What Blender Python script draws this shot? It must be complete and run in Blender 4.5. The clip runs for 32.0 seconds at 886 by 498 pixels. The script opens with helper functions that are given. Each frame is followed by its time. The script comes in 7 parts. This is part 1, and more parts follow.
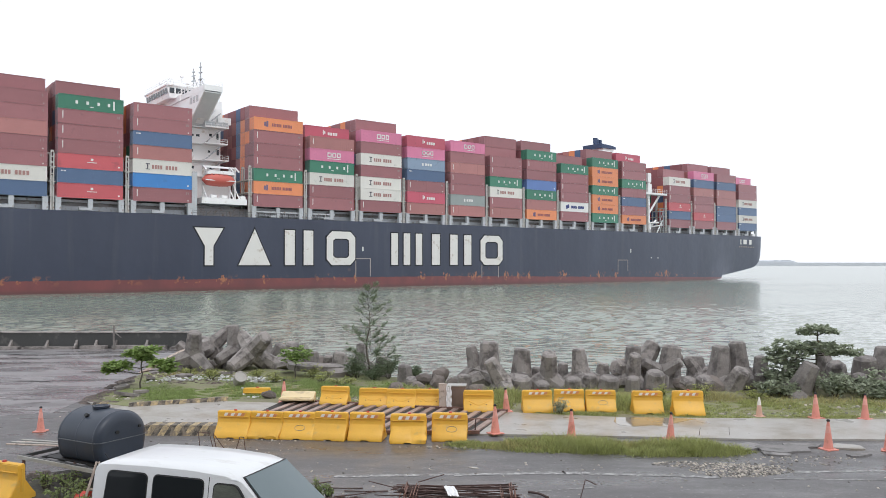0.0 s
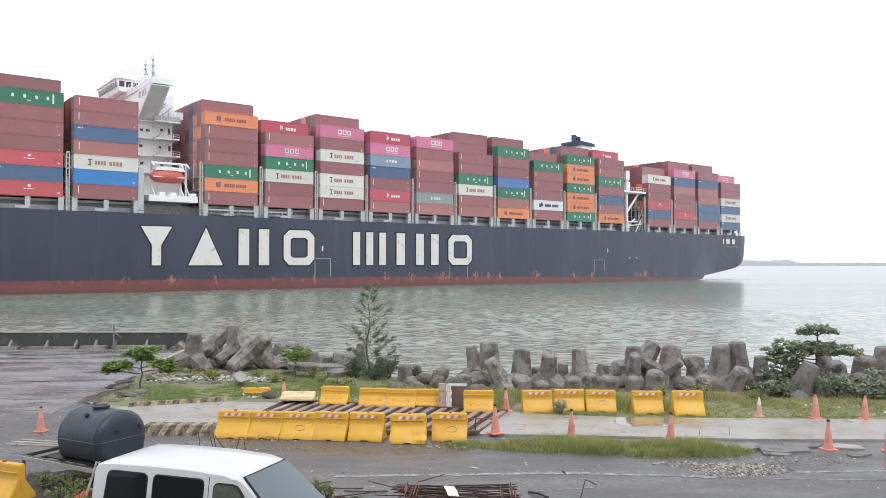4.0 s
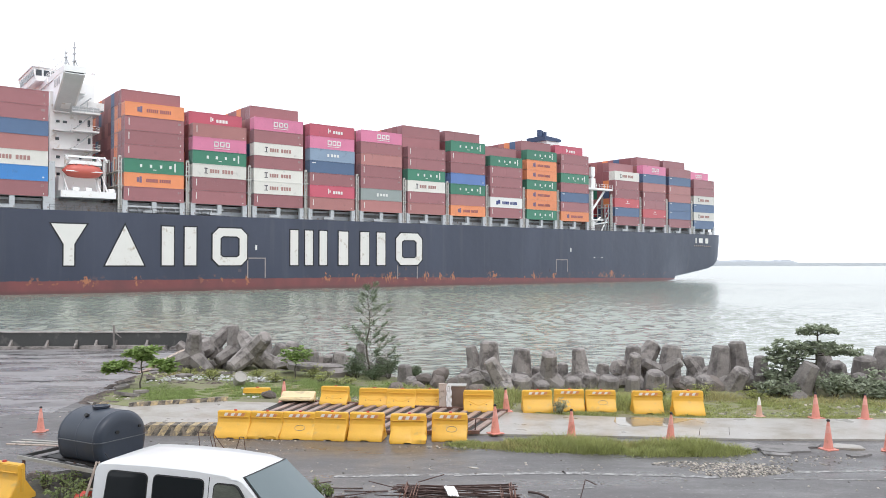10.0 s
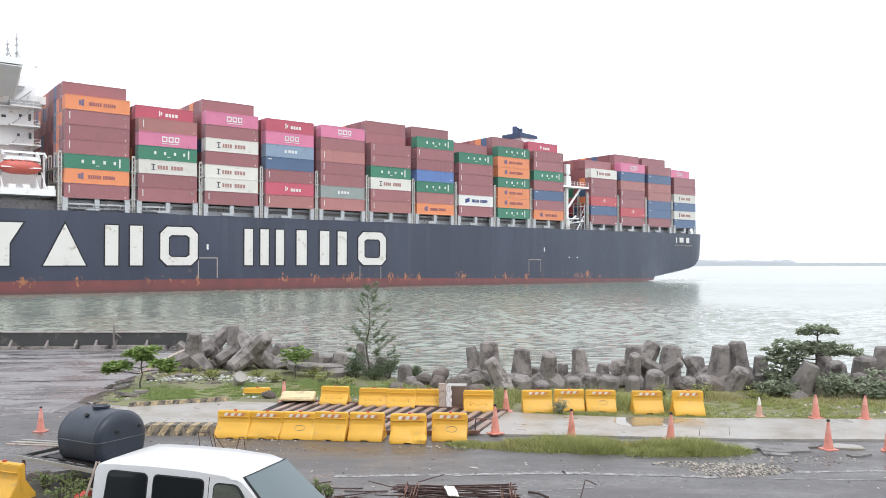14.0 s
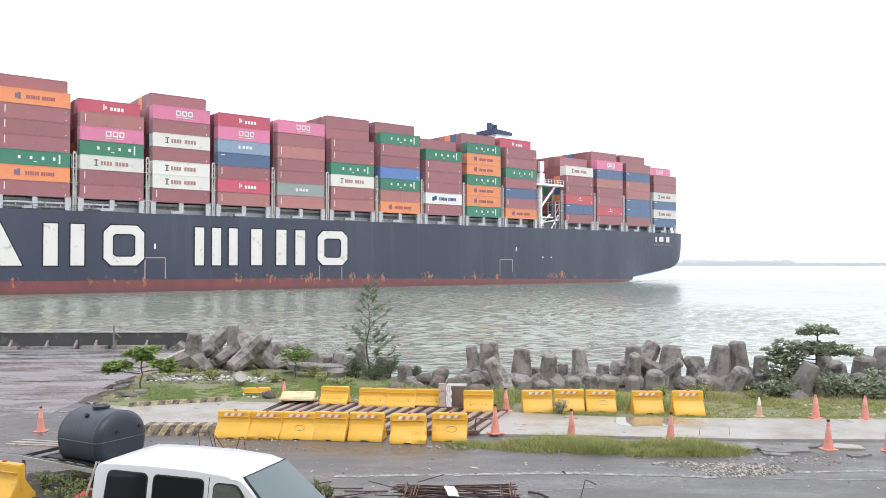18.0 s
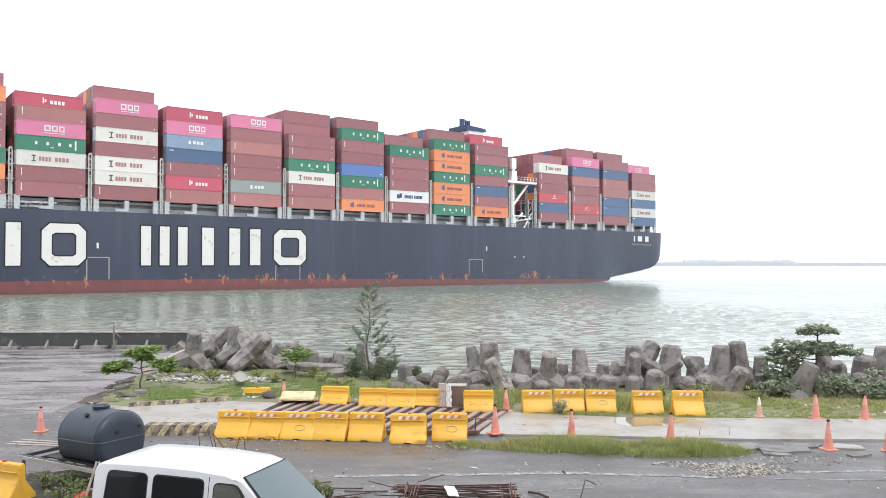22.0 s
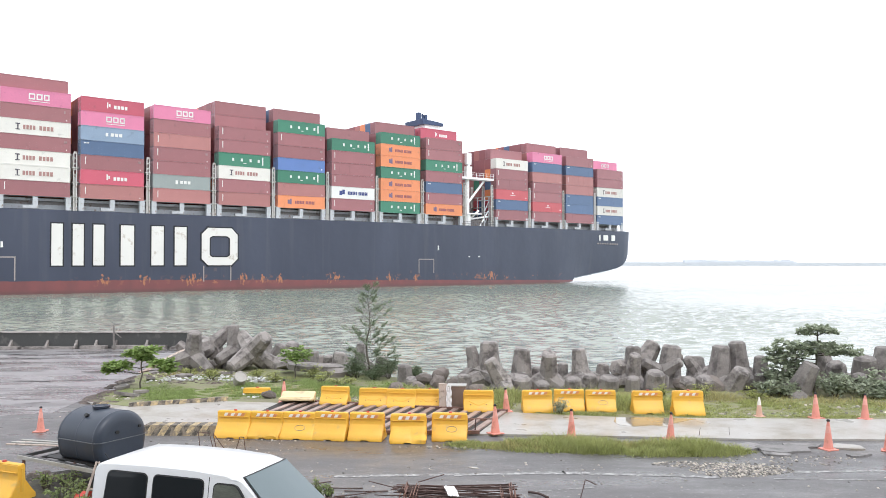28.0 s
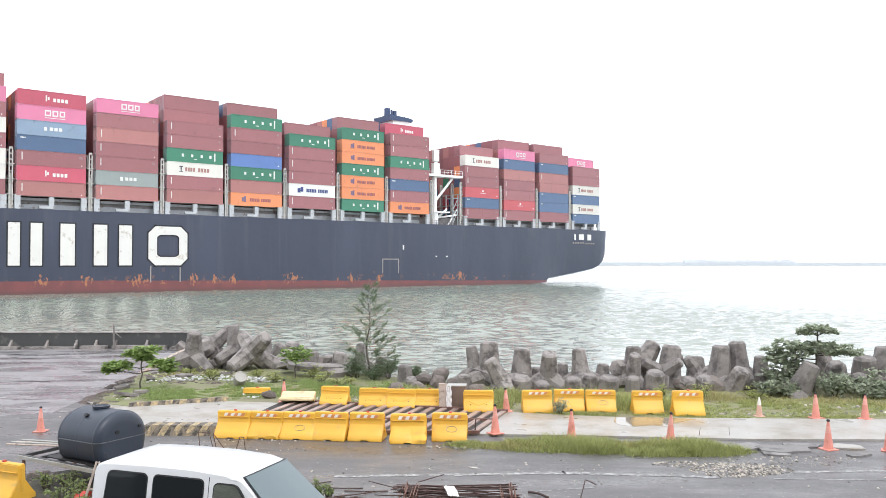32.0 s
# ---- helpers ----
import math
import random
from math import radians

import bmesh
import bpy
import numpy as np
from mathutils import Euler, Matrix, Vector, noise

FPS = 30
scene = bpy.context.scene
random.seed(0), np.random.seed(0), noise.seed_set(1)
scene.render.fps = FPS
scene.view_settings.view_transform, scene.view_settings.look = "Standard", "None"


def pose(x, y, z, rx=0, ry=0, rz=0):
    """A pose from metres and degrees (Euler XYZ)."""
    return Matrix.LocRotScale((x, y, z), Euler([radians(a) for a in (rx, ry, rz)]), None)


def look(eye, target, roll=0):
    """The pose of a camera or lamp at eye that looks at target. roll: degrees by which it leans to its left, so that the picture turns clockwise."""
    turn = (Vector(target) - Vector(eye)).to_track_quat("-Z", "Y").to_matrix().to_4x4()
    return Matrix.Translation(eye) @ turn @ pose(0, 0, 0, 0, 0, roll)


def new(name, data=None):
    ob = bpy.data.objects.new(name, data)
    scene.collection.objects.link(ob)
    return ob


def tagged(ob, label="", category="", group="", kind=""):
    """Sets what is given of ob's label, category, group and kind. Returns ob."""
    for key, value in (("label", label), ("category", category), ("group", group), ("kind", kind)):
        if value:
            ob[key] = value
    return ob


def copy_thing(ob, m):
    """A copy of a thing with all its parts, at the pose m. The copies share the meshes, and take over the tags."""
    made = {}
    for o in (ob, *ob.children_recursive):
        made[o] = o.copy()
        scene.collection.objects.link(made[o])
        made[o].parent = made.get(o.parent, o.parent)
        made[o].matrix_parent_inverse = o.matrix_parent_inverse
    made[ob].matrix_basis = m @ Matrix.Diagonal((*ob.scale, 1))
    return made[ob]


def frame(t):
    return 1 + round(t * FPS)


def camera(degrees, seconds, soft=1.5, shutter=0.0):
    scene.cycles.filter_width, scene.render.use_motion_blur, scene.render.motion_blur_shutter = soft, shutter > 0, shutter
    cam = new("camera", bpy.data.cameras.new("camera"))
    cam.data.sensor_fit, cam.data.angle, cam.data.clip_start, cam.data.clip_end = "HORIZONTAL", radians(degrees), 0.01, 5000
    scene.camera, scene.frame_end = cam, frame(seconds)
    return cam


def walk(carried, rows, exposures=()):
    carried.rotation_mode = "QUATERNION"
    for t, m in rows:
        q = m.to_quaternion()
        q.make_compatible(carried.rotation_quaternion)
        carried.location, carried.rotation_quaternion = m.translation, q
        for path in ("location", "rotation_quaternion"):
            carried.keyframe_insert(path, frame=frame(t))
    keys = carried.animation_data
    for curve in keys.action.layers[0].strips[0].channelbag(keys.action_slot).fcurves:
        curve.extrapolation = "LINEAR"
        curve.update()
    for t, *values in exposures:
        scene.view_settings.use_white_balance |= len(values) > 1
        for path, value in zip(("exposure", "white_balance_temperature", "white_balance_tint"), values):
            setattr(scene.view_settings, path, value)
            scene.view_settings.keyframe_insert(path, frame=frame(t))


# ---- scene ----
cam = camera(58.4, 32.0, soft=0.8)
EYE = 4.7
walk(cam, [(0.0, pose(0, 0, EYE, 91.043, 0, 0)), (32.0, pose(0, 0, EYE, 91.043, 0, 0))],
     exposures=[(0.0, 0.18), (3.0, 0.29), (6.0, 0.36), (9.0, 0.47), (14.0, 0.53), (19.0, 0.63), (25.0, 0.64), (29.0, 0.76), (32.0, 0.80)])

# ---- light: a bright overcast sky ----
SUN_EL, SUN_AZ = 58.0, 150.0
world = bpy.data.worlds.new("overcast_sky")
scene.world = world
world.use_nodes = True
wt = world.node_tree
wt.nodes.clear()
sky = wt.nodes.new("ShaderNodeTexSky")
sky.sky_type = "NISHITA"
sky.sun_disc = False
sky.sun_elevation, sky.sun_rotation = radians(SUN_EL), radians(SUN_AZ)
sky.dust_density, sky.air_density = 4.0, 1.0
dim = wt.nodes.new("ShaderNodeVectorMath")
dim.operation = "SCALE"
dim.inputs["Scale"].default_value = 0.08
cloud = wt.nodes.new("ShaderNodeMix")
cloud.data_type = "RGBA"
cloud.inputs["Factor"].default_value = 0.88
cloud.inputs["B"].default_value = (1.03, 1.07, 1.15, 1)
bg = wt.nodes.new("ShaderNodeBackground")
bg.inputs["Strength"].default_value = 1.0
wout = wt.nodes.new("ShaderNodeOutputWorld")
wt.links.new(sky.outputs["Color"], dim.inputs[0])
wt.links.new(dim.outputs["Vector"], cloud.inputs["A"])
wt.links.new(cloud.outputs["Result"], bg.inputs["Color"])
wt.links.new(bg.outputs["Background"], wout.inputs["Surface"])
sun_data = bpy.data.lights.new("sun", "SUN")
sun_data.energy, sun_data.angle, sun_data.color = 0.7, radians(25), (1.0, 0.98, 0.96)
sun = new("sun", sun_data)
sun.matrix_world = look((60 * math.sin(radians(SUN_AZ)), 60 * math.cos(radians(SUN_AZ)), 90), (0, 0, 0))


# ---- materials ----
def rgb(*c):
    return (*c, 1.0)


def material(name, base, rough=0.6, metal=0.0, var=0.12, scale=3.0, fine=40.0, bump=0.0, bump_scale=None,
             stain=None, stain_amount=0.0, stain_scale=1.2, spread=0.0, spec=0.5, coord="Object", rough_var=0.1, stretch=(1, 1, 1), spots=None, spot_scale=12.0, spot_edge=0.68, haze_sheen=0.0):
    """A surface with grain at two scales, stains of a second colour, a change from piece to piece, and fine relief."""
    m = bpy.data.materials.new(name)
    m.use_nodes = True
    nt = m.node_tree
    bsdf = nt.nodes["Principled BSDF"]
    tc = nt.nodes.new("ShaderNodeTexCoord")
    mp = nt.nodes.new("ShaderNodeMapping")
    mp.inputs["Scale"].default_value = stretch
    nt.links.new(tc.outputs[coord], mp.inputs["Vector"])
    if spread:
        who = nt.nodes.new("ShaderNodeObjectInfo")
        away = nt.nodes.new("ShaderNodeMath")
        away.operation = "MULTIPLY"
        away.inputs[1].default_value = 61.0
        nt.links.new(who.outputs["Random"], away.inputs[0])
        nt.links.new(away.outputs[0], mp.inputs["Location"])

    def noise_node(s, detail=4.0, rough_=0.6):
        n = nt.nodes.new("ShaderNodeTexNoise")
        n.inputs["Scale"].default_value, n.inputs["Detail"].default_value, n.inputs["Roughness"].default_value = s, detail, rough_
        nt.links.new(mp.outputs["Vector"], n.inputs["Vector"])
        return n

    def math_node(op, a, b):
        n = nt.nodes.new("ShaderNodeMath")
        n.operation = op
        for sock, v in zip(n.inputs, (a, b)):
            if isinstance(v, (int, float)):
                sock.default_value = v
            else:
                nt.links.new(v, sock)
        return n.outputs[0]

    big, small = noise_node(scale), noise_node(fine, 3.0)
    v = math_node("ADD", math_node("MULTIPLY", math_node("SUBTRACT", big.outputs["Fac"], 0.5), var * 2.2),
                  math_node("MULTIPLY", math_node("SUBTRACT", small.outputs["Fac"], 0.5), var * 1.6))
    if spread:
        oi = nt.nodes.new("ShaderNodeObjectInfo")
        v = math_node("ADD", v, math_node("MULTIPLY", math_node("SUBTRACT", oi.outputs["Random"], 0.5), spread * 2))
    v = math_node("ADD", v, 1.0)
    tint = nt.nodes.new("ShaderNodeVectorMath")
    tint.operation = "SCALE"
    tint.inputs[0].default_value = base[:3]
    nt.links.new(v, tint.inputs["Scale"])
    colour = tint.outputs["Vector"]
    if stain:
        st = noise_node(stain_scale, 6.0, 0.65)
        ramp = nt.nodes.new("ShaderNodeMapRange")
        ramp.inputs["From Min"].default_value = 0.62 - stain_amount * 0.35
        ramp.inputs["From Max"].default_value = 0.74 - stain_amount * 0.25
        nt.links.new(st.outputs["Fac"], ramp.inputs["Value"])
        mx = nt.nodes.new("ShaderNodeMix")
        mx.data_type = "RGBA"
        mx.inputs["B"].default_value = (*stain[:3], 1)
        nt.links.new(ramp.outputs["Result"], mx.inputs["Factor"])
        nt.links.new(colour, mx.inputs["A"])
        colour = mx.outputs["Result"]
    if spots:
        sp = noise_node(spot_scale, 2.0, 0.5)
        ramp = nt.nodes.new("ShaderNodeMapRange")
        ramp.inputs["From Min"].default_value, ramp.inputs["From Max"].default_value = spot_edge, spot_edge + 0.05
        nt.links.new(sp.outputs["Fac"], ramp.inputs["Value"])
        mx = nt.nodes.new("ShaderNodeMix")
        mx.data_type = "RGBA"
        mx.inputs["B"].default_value = (*spots[:3], 1)
        nt.links.new(ramp.outputs["Result"], mx.inputs["Factor"])
        nt.links.new(colour, mx.inputs["A"])
        colour = mx.outputs["Result"]
    nt.links.new(colour, bsdf.inputs["Base Color"])
    nt.links.new(math_node("ADD", math_node("MULTIPLY", math_node("SUBTRACT", big.outputs["Fac"], 0.5), rough_var * 2), rough), bsdf.inputs["Roughness"])
    bsdf.inputs["Metallic"].default_value = metal
    bsdf.inputs["Specular IOR Level"].default_value = spec
    # bluish sheen at flat angles, standing in for haze
    if haze_sheen:
        bsdf.inputs["Sheen Weight"].default_value, bsdf.inputs["Sheen Roughness"].default_value = haze_sheen, 0.45
        bsdf.inputs["Sheen Tint"].default_value = (0.85, 0.91, 1.0, 1)
    if bump:
        bn = nt.nodes.new("ShaderNodeBump")
        bn.inputs["Strength"].default_value, bn.inputs["Distance"].default_value = 0.8, bump
        src = noise_node(bump_scale or fine * 0.6, 5.0)
        nt.links.new(src.outputs["Fac"], bn.inputs["Height"])
        nt.links.new(bn.outputs["Normal"], bsdf.inputs["Normal"])
    return m


MAT = {}
# container paints, seen far off and weathered
PAINT = {
    "m": (0.335, 0.128, 0.138), "d": (0.27, 0.10, 0.11), "t": (0.43, 0.175, 0.165), "R": (0.55, 0.095, 0.11), "k": (0.55, 0.09, 0.14),
    "g": (0.035, 0.20, 0.12), "o": (0.84, 0.29, 0.12), "w": (0.74, 0.72, 0.665), "b": (0.08, 0.142, 0.262), "c": (0.10, 0.19, 0.45), "B": (0.04, 0.22, 0.56),
    "p": (0.68, 0.20, 0.34), "s": (0.23, 0.31, 0.42), "y": (0.30, 0.34, 0.33), "W": (0.80, 0.80, 0.77),
}
for code, c in PAINT.items():
    c = tuple(0.97 * x + 0.015 for x in c)
    # the sheen pales the farther stacks as haze would
    MAT["box_" + code] = material("container_paint_" + code, c, 0.45, haze_sheen=0.8, var=0.10, scale=0.35, fine=6.0, spread=0.09,
                                  stain=tuple(x * 0.65 + 0.02 for x in c), stain_amount=0.04, stain_scale=0.6, bump=0.01, bump_scale=8)
MAT["white_mark"] = material("white_marking_paint", (0.78, 0.78, 0.75), 0.5, var=0.06)
MAT["dark_mark"] = material("dark_marking_paint", (0.09, 0.08, 0.10), 0.5, var=0.1)
MAT["grey_mark"] = material("grey_marking_paint", (0.36, 0.32, 0.30), 0.5, var=0.1)
MAT["lashing"] = material("lashing_bridge_paint", (0.52, 0.51, 0.485), 0.6, var=0.2, scale=0.5, stain=(0.25, 0.17, 0.12), stain_amount=0.2)
MAT["logo_blue"] = material("blue_marking_paint", (0.05, 0.07, 0.22), 0.5, var=0.1)
MAT["wine_mark"] = material("wine_red_marking_paint", (0.40, 0.22, 0.20), 0.5, var=0.1)
MAT["logo_emblem"] = material("grey_violet_marking_paint", (0.20, 0.15, 0.24), 0.5, var=0.1)
MAT["logo_brown"] = material("brown_marking_paint", (0.34, 0.13, 0.14), 0.5, var=0.1)
MAT["timber_pale"] = material("pale_weathered_timber", (0.52, 0.43, 0.37), 0.7, var=0.25, scale=4, stain=(0.25, 0.2, 0.16), stain_amount=0.25, stain_scale=6)
MAT["hull_letter"] = material("hull_marking_paint", (0.76, 0.75, 0.71), 0.5, var=0.06, scale=0.3, stain=(0.45, 0.38, 0.3), stain_amount=0.1, stain_scale=0.5)
MAT["mark_edge"] = material("black_edging_paint", (0.014, 0.015, 0.02), 0.5, var=0.1)
MAT["deck_grey"] = material("ship_deck_grey_paint", (0.50, 0.52, 0.54), 0.5, var=0.15, scale=0.5, stain=(0.25, 0.17, 0.12), stain_amount=0.12)
MAT["deck_dark"] = material("ship_deck_plate", (0.27, 0.255, 0.25), 0.6, var=0.3, scale=0.6, stain=(0.16, 0.1, 0.08), stain_amount=0.3)
# sheen here imitates the haze and glare over the bridge house
MAT["ship_white"] = material("ship_white_paint", (0.90, 0.90, 0.89), 0.4, haze_sheen=0.6, var=0.04, scale=0.3, stain=(0.55, 0.47, 0.38), stain_amount=0.08, stain_scale=0.4)
MAT["rail_grey"] = material("dark_grey_rail_paint", (0.16, 0.16, 0.17), 0.5, var=0.2)
MAT["ship_glass"] = material("ship_dark_window", (0.05, 0.06, 0.07), 0.12, var=0.1)
MAT["funnel_blue"] = material("funnel_dark_blue_paint", (0.05, 0.08, 0.16), 0.5, var=0.15, scale=0.4)
MAT["lifeboat"] = material("lifeboat_orange_paint", (0.58, 0.13, 0.10), 0.35, var=0.08, scale=1)
MAT["plastic_yellow"] = material("yellow_barrier_plastic", (0.77, 0.43, 0.052), 0.42, var=0.10, scale=2.5, fine=30, spread=0.07,
                                 stain=(0.60, 0.37, 0.09), stain_amount=0.12, stain_scale=3.0, bump=0.004, bump_scale=25)
MAT["plastic_cream"] = material("faded_barrier_plastic", (0.72, 0.58, 0.34), 0.5, var=0.1, scale=2.5, stain=(0.4, 0.3, 0.2), stain_amount=0.3, stain_scale=4)
MAT["strip_orange"] = material("orange_reflective_strip", (0.66, 0.28, 0.12), 0.35, var=0.15, scale=8)
MAT["strip_white"] = material("white_reflective_strip", (0.78, 0.74, 0.68), 0.35, var=0.08, scale=8)
MAT["cap_red"] = material("red_plastic_cap", (0.50, 0.06, 0.04), 0.35, var=0.1)
MAT["cone"] = material("orange_cone_plastic", (0.71, 0.28, 0.22), 0.5, var=0.10, scale=4, spread=0.06, stain=(0.5, 0.2, 0.14), stain_amount=0.2, stain_scale=5)
MAT["cone_faded"] = material("faded_cone_plastic", (0.66, 0.40, 0.31), 0.55, var=0.12, scale=4)
MAT["cone_band"] = material("reflective_cone_band", (0.77, 0.36, 0.30), 0.4, var=0.1)
MAT["concrete_old"] = material("weathered_concrete", (0.255, 0.232, 0.217), 0.85, var=0.36, scale=1.6, fine=22, spread=0.22,
                               stain=(0.115, 0.102, 0.096), stain_amount=0.44, stain_scale=2.2, bump=0.03, bump_scale=11, spots=(0.38, 0.36, 0.33), spot_scale=6.5, spot_edge=0.70)
MAT["rock"] = material("dark_rock", (0.165, 0.14, 0.125), 0.85, var=0.35, scale=2.5, fine=25, spread=0.25, bump=0.03, bump_scale=9)
MAT["concrete_slab"] = material("wet_concrete_slab", (0.38, 0.36, 0.33), 0.42, var=0.16, scale=0.7, fine=18, rough_var=0.5,
                                stain=(0.285, 0.25, 0.205), stain_amount=0.45, stain_scale=0.8, bump=0.004, bump_scale=30)
MAT["wall_concrete"] = material("dark_wet_concrete", (0.055, 0.056, 0.054), 0.7, var=0.3, scale=0.8, fine=15, stain=(0.13, 0.125, 0.115), stain_amount=0.12, bump=0.01)
MAT["old_paving"] = material("old_grey_paving", (0.235, 0.222, 0.215), 0.6, var=0.3, scale=2.0, fine=14, spread=0.12, stain=(0.11, 0.105, 0.10), stain_amount=0.4, stain_scale=2.5, bump=0.01, bump_scale=20)
MAT["kerb_yellow"] = material("worn_yellow_kerb_paint", (0.52, 0.40, 0.22), 0.7, var=0.4, scale=6, stain=(0.22, 0.18, 0.13), stain_amount=0.62, stain_scale=9)
MAT["kerb_black"] = material("worn_black_kerb_paint", (0.06, 0.053, 0.045), 0.7, var=0.3, scale=6, stain=(0.24, 0.20, 0.15), stain_amount=0.58, stain_scale=9)
MAT["rust"] = material("rusted_steel", (0.19, 0.10, 0.075), 0.75, var=0.3, scale=4, fine=40, spread=0.15, stain=(0.09, 0.05, 0.04), stain_amount=0.3, stain_scale=6)
MAT["rust_dark"] = material("dark_rusted_rebar", (0.085, 0.05, 0.042), 0.7, var=0.3, scale=8, spread=0.3)
MAT["timber"] = material("wet_brown_timber", (0.33, 0.235, 0.20), 0.5, var=0.25, scale=3, fine=30, spread=0.2, stain=(0.14, 0.09, 0.08), stain_amount=0.3, stain_scale=5)
# mud made near black: the shade between the slats is put into it
MAT["pit"] = material("gap_shade_pit_mud", (0.032, 0.026, 0.023), 0.75, var=0.3, scale=2)
MAT["tank"] = material("black_polyethylene", (0.036, 0.046, 0.065), 0.42, var=0.15, scale=2, fine=20, rough_var=0.15, stain=(0.05, 0.055, 0.06), stain_amount=0.12, stain_scale=1.5)
MAT["van_white"] = material("white_car_paint", (0.74, 0.755, 0.76), 0.22, var=0.03, scale=1.5, stain=(0.64, 0.64, 0.62), stain_amount=0.12, stain_scale=3, stretch=(0.4, 1, 1))
MAT["rubber"] = material("black_rubber", (0.02, 0.02, 0.02), 0.6, var=0.2)
MAT["steel_pale"] = material("pale_galvanised_steel", (0.42, 0.41, 0.38), 0.5, metal=0.3, var=0.2, scale=5)
MAT["frame_dark"] = material("dark_painted_steel", (0.055, 0.055, 0.055), 0.5, var=0.3, scale=5)
MAT["cloth_white"] = material("white_plastic_sheet", (0.80, 0.80, 0.80), 0.4, var=0.05)
MAT["bark"] = material("grey_brown_bark", (0.095, 0.085, 0.065), 0.85, var=0.3, scale=10, bump=0.005)
MAT["wall_plain"] = material("grey_plaster", (0.30, 0.29, 0.28), 0.8, var=0.15, scale=0.5)
MAT["brown_board"] = material("weathered_brown_board", (0.19, 0.135, 0.11), 0.7, var=0.2, scale=4)


def asphalt():
    m = material("wet_asphalt", (0.108, 0.102, 0.101), 0.42, var=0.42, scale=0.45, fine=11, rough_var=0.75, spots=(0.30, 0.29, 0.28), spot_scale=13.0, spot_edge=0.65,
                 stain=(0.175, 0.165, 0.158), stain_amount=0.30, stain_scale=0.35, bump=0.004, bump_scale=60, stretch=(0.6, 1.6, 1))
    return m


MAT["asphalt"] = asphalt()
MAT["yard"] = material("wet_yard_concrete", (0.235, 0.222, 0.225), 0.30, var=0.30, scale=0.6, fine=7, rough_var=0.6, stain=(0.09, 0.083, 0.083), stain_amount=0.36, stain_scale=0.55,
                       bump=0.004, bump_scale=30, stretch=(0.42, 1.4, 1))
MAT["puddle"] = material("shallow_rain_puddle", (0.26, 0.225, 0.17), 0.02, var=0.12, scale=1.5, fine=8, rough_var=0.02, spec=0.9)
MAT["soil"] = material("muddy_verge_soil", (0.205, 0.19, 0.115), 0.8, var=0.35, scale=0.8, fine=12,
                       stain=(0.20, 0.22, 0.09), stain_amount=0.62, stain_scale=0.6, bump=0.03, bump_scale=8)


def leaf_material(name, c, spread=0.35):
    m = bpy.data.materials.new(name)
    m.use_nodes = True
    nt = m.node_tree
    b = nt.nodes["Principled BSDF"]
    geo = nt.nodes.new("ShaderNodeNewGeometry")
    rng = nt.nodes.new("ShaderNodeMapRange")
    rng.inputs["To Min"].default_value, rng.inputs["To Max"].default_value = 1 - spread, 1 + spread
    sc = nt.nodes.new("ShaderNodeVectorMath")
    sc.operation = "SCALE"
    sc.inputs[0].default_value = c
    nt.links.new(geo.outputs["Random Per Island"], rng.inputs["Value"])
    nt.links.new(rng.outputs["Result"], sc.inputs["Scale"])
    nt.links.new(sc.outputs["Vector"], b.inputs["Base Color"])
    b.inputs["Roughness"].default_value = 0.5
    b.inputs["Subsurface Weight"].default_value = 0.0
    tr = nt.nodes.new("ShaderNodeBsdfTranslucent")
    nt.links.new(sc.outputs["Vector"], tr.inputs["Color"])
    mx = nt.nodes.new("ShaderNodeMixShader")
    mx.inputs[0].default_value = 0.4
    nt.links.new(b.outputs[0], mx.inputs[1])
    nt.links.new(tr.outputs[0], mx.inputs[2])
    nt.links.new(mx.outputs[0], nt.nodes["Material Output"].inputs["Surface"])
    return m


MAT["leaf_almond"] = leaf_material("broad_green_leaf", (0.27, 0.37, 0.12))
MAT["leaf_weed"] = leaf_material("dull_green_weed_leaf", (0.25, 0.31, 0.12))
# lightened and greyed: haze over the shore shrubs is put into the leaf colour
MAT["leaf_bush"] = leaf_material("haze_paled_green_leaf", (0.36, 0.40, 0.29))
MAT["needle"] = leaf_material("casuarina_needle", (0.20, 0.25, 0.155))
MAT["grass"] = leaf_material("grass_blade", (0.36, 0.385, 0.145), 0.4)
MAT["grass_lush"] = leaf_material("lush_grass_blade", (0.28, 0.355, 0.125), 0.4)
MAT["grass_dry"] = leaf_material("dry_grass_blade", (0.42, 0.38, 0.17), 0.35)


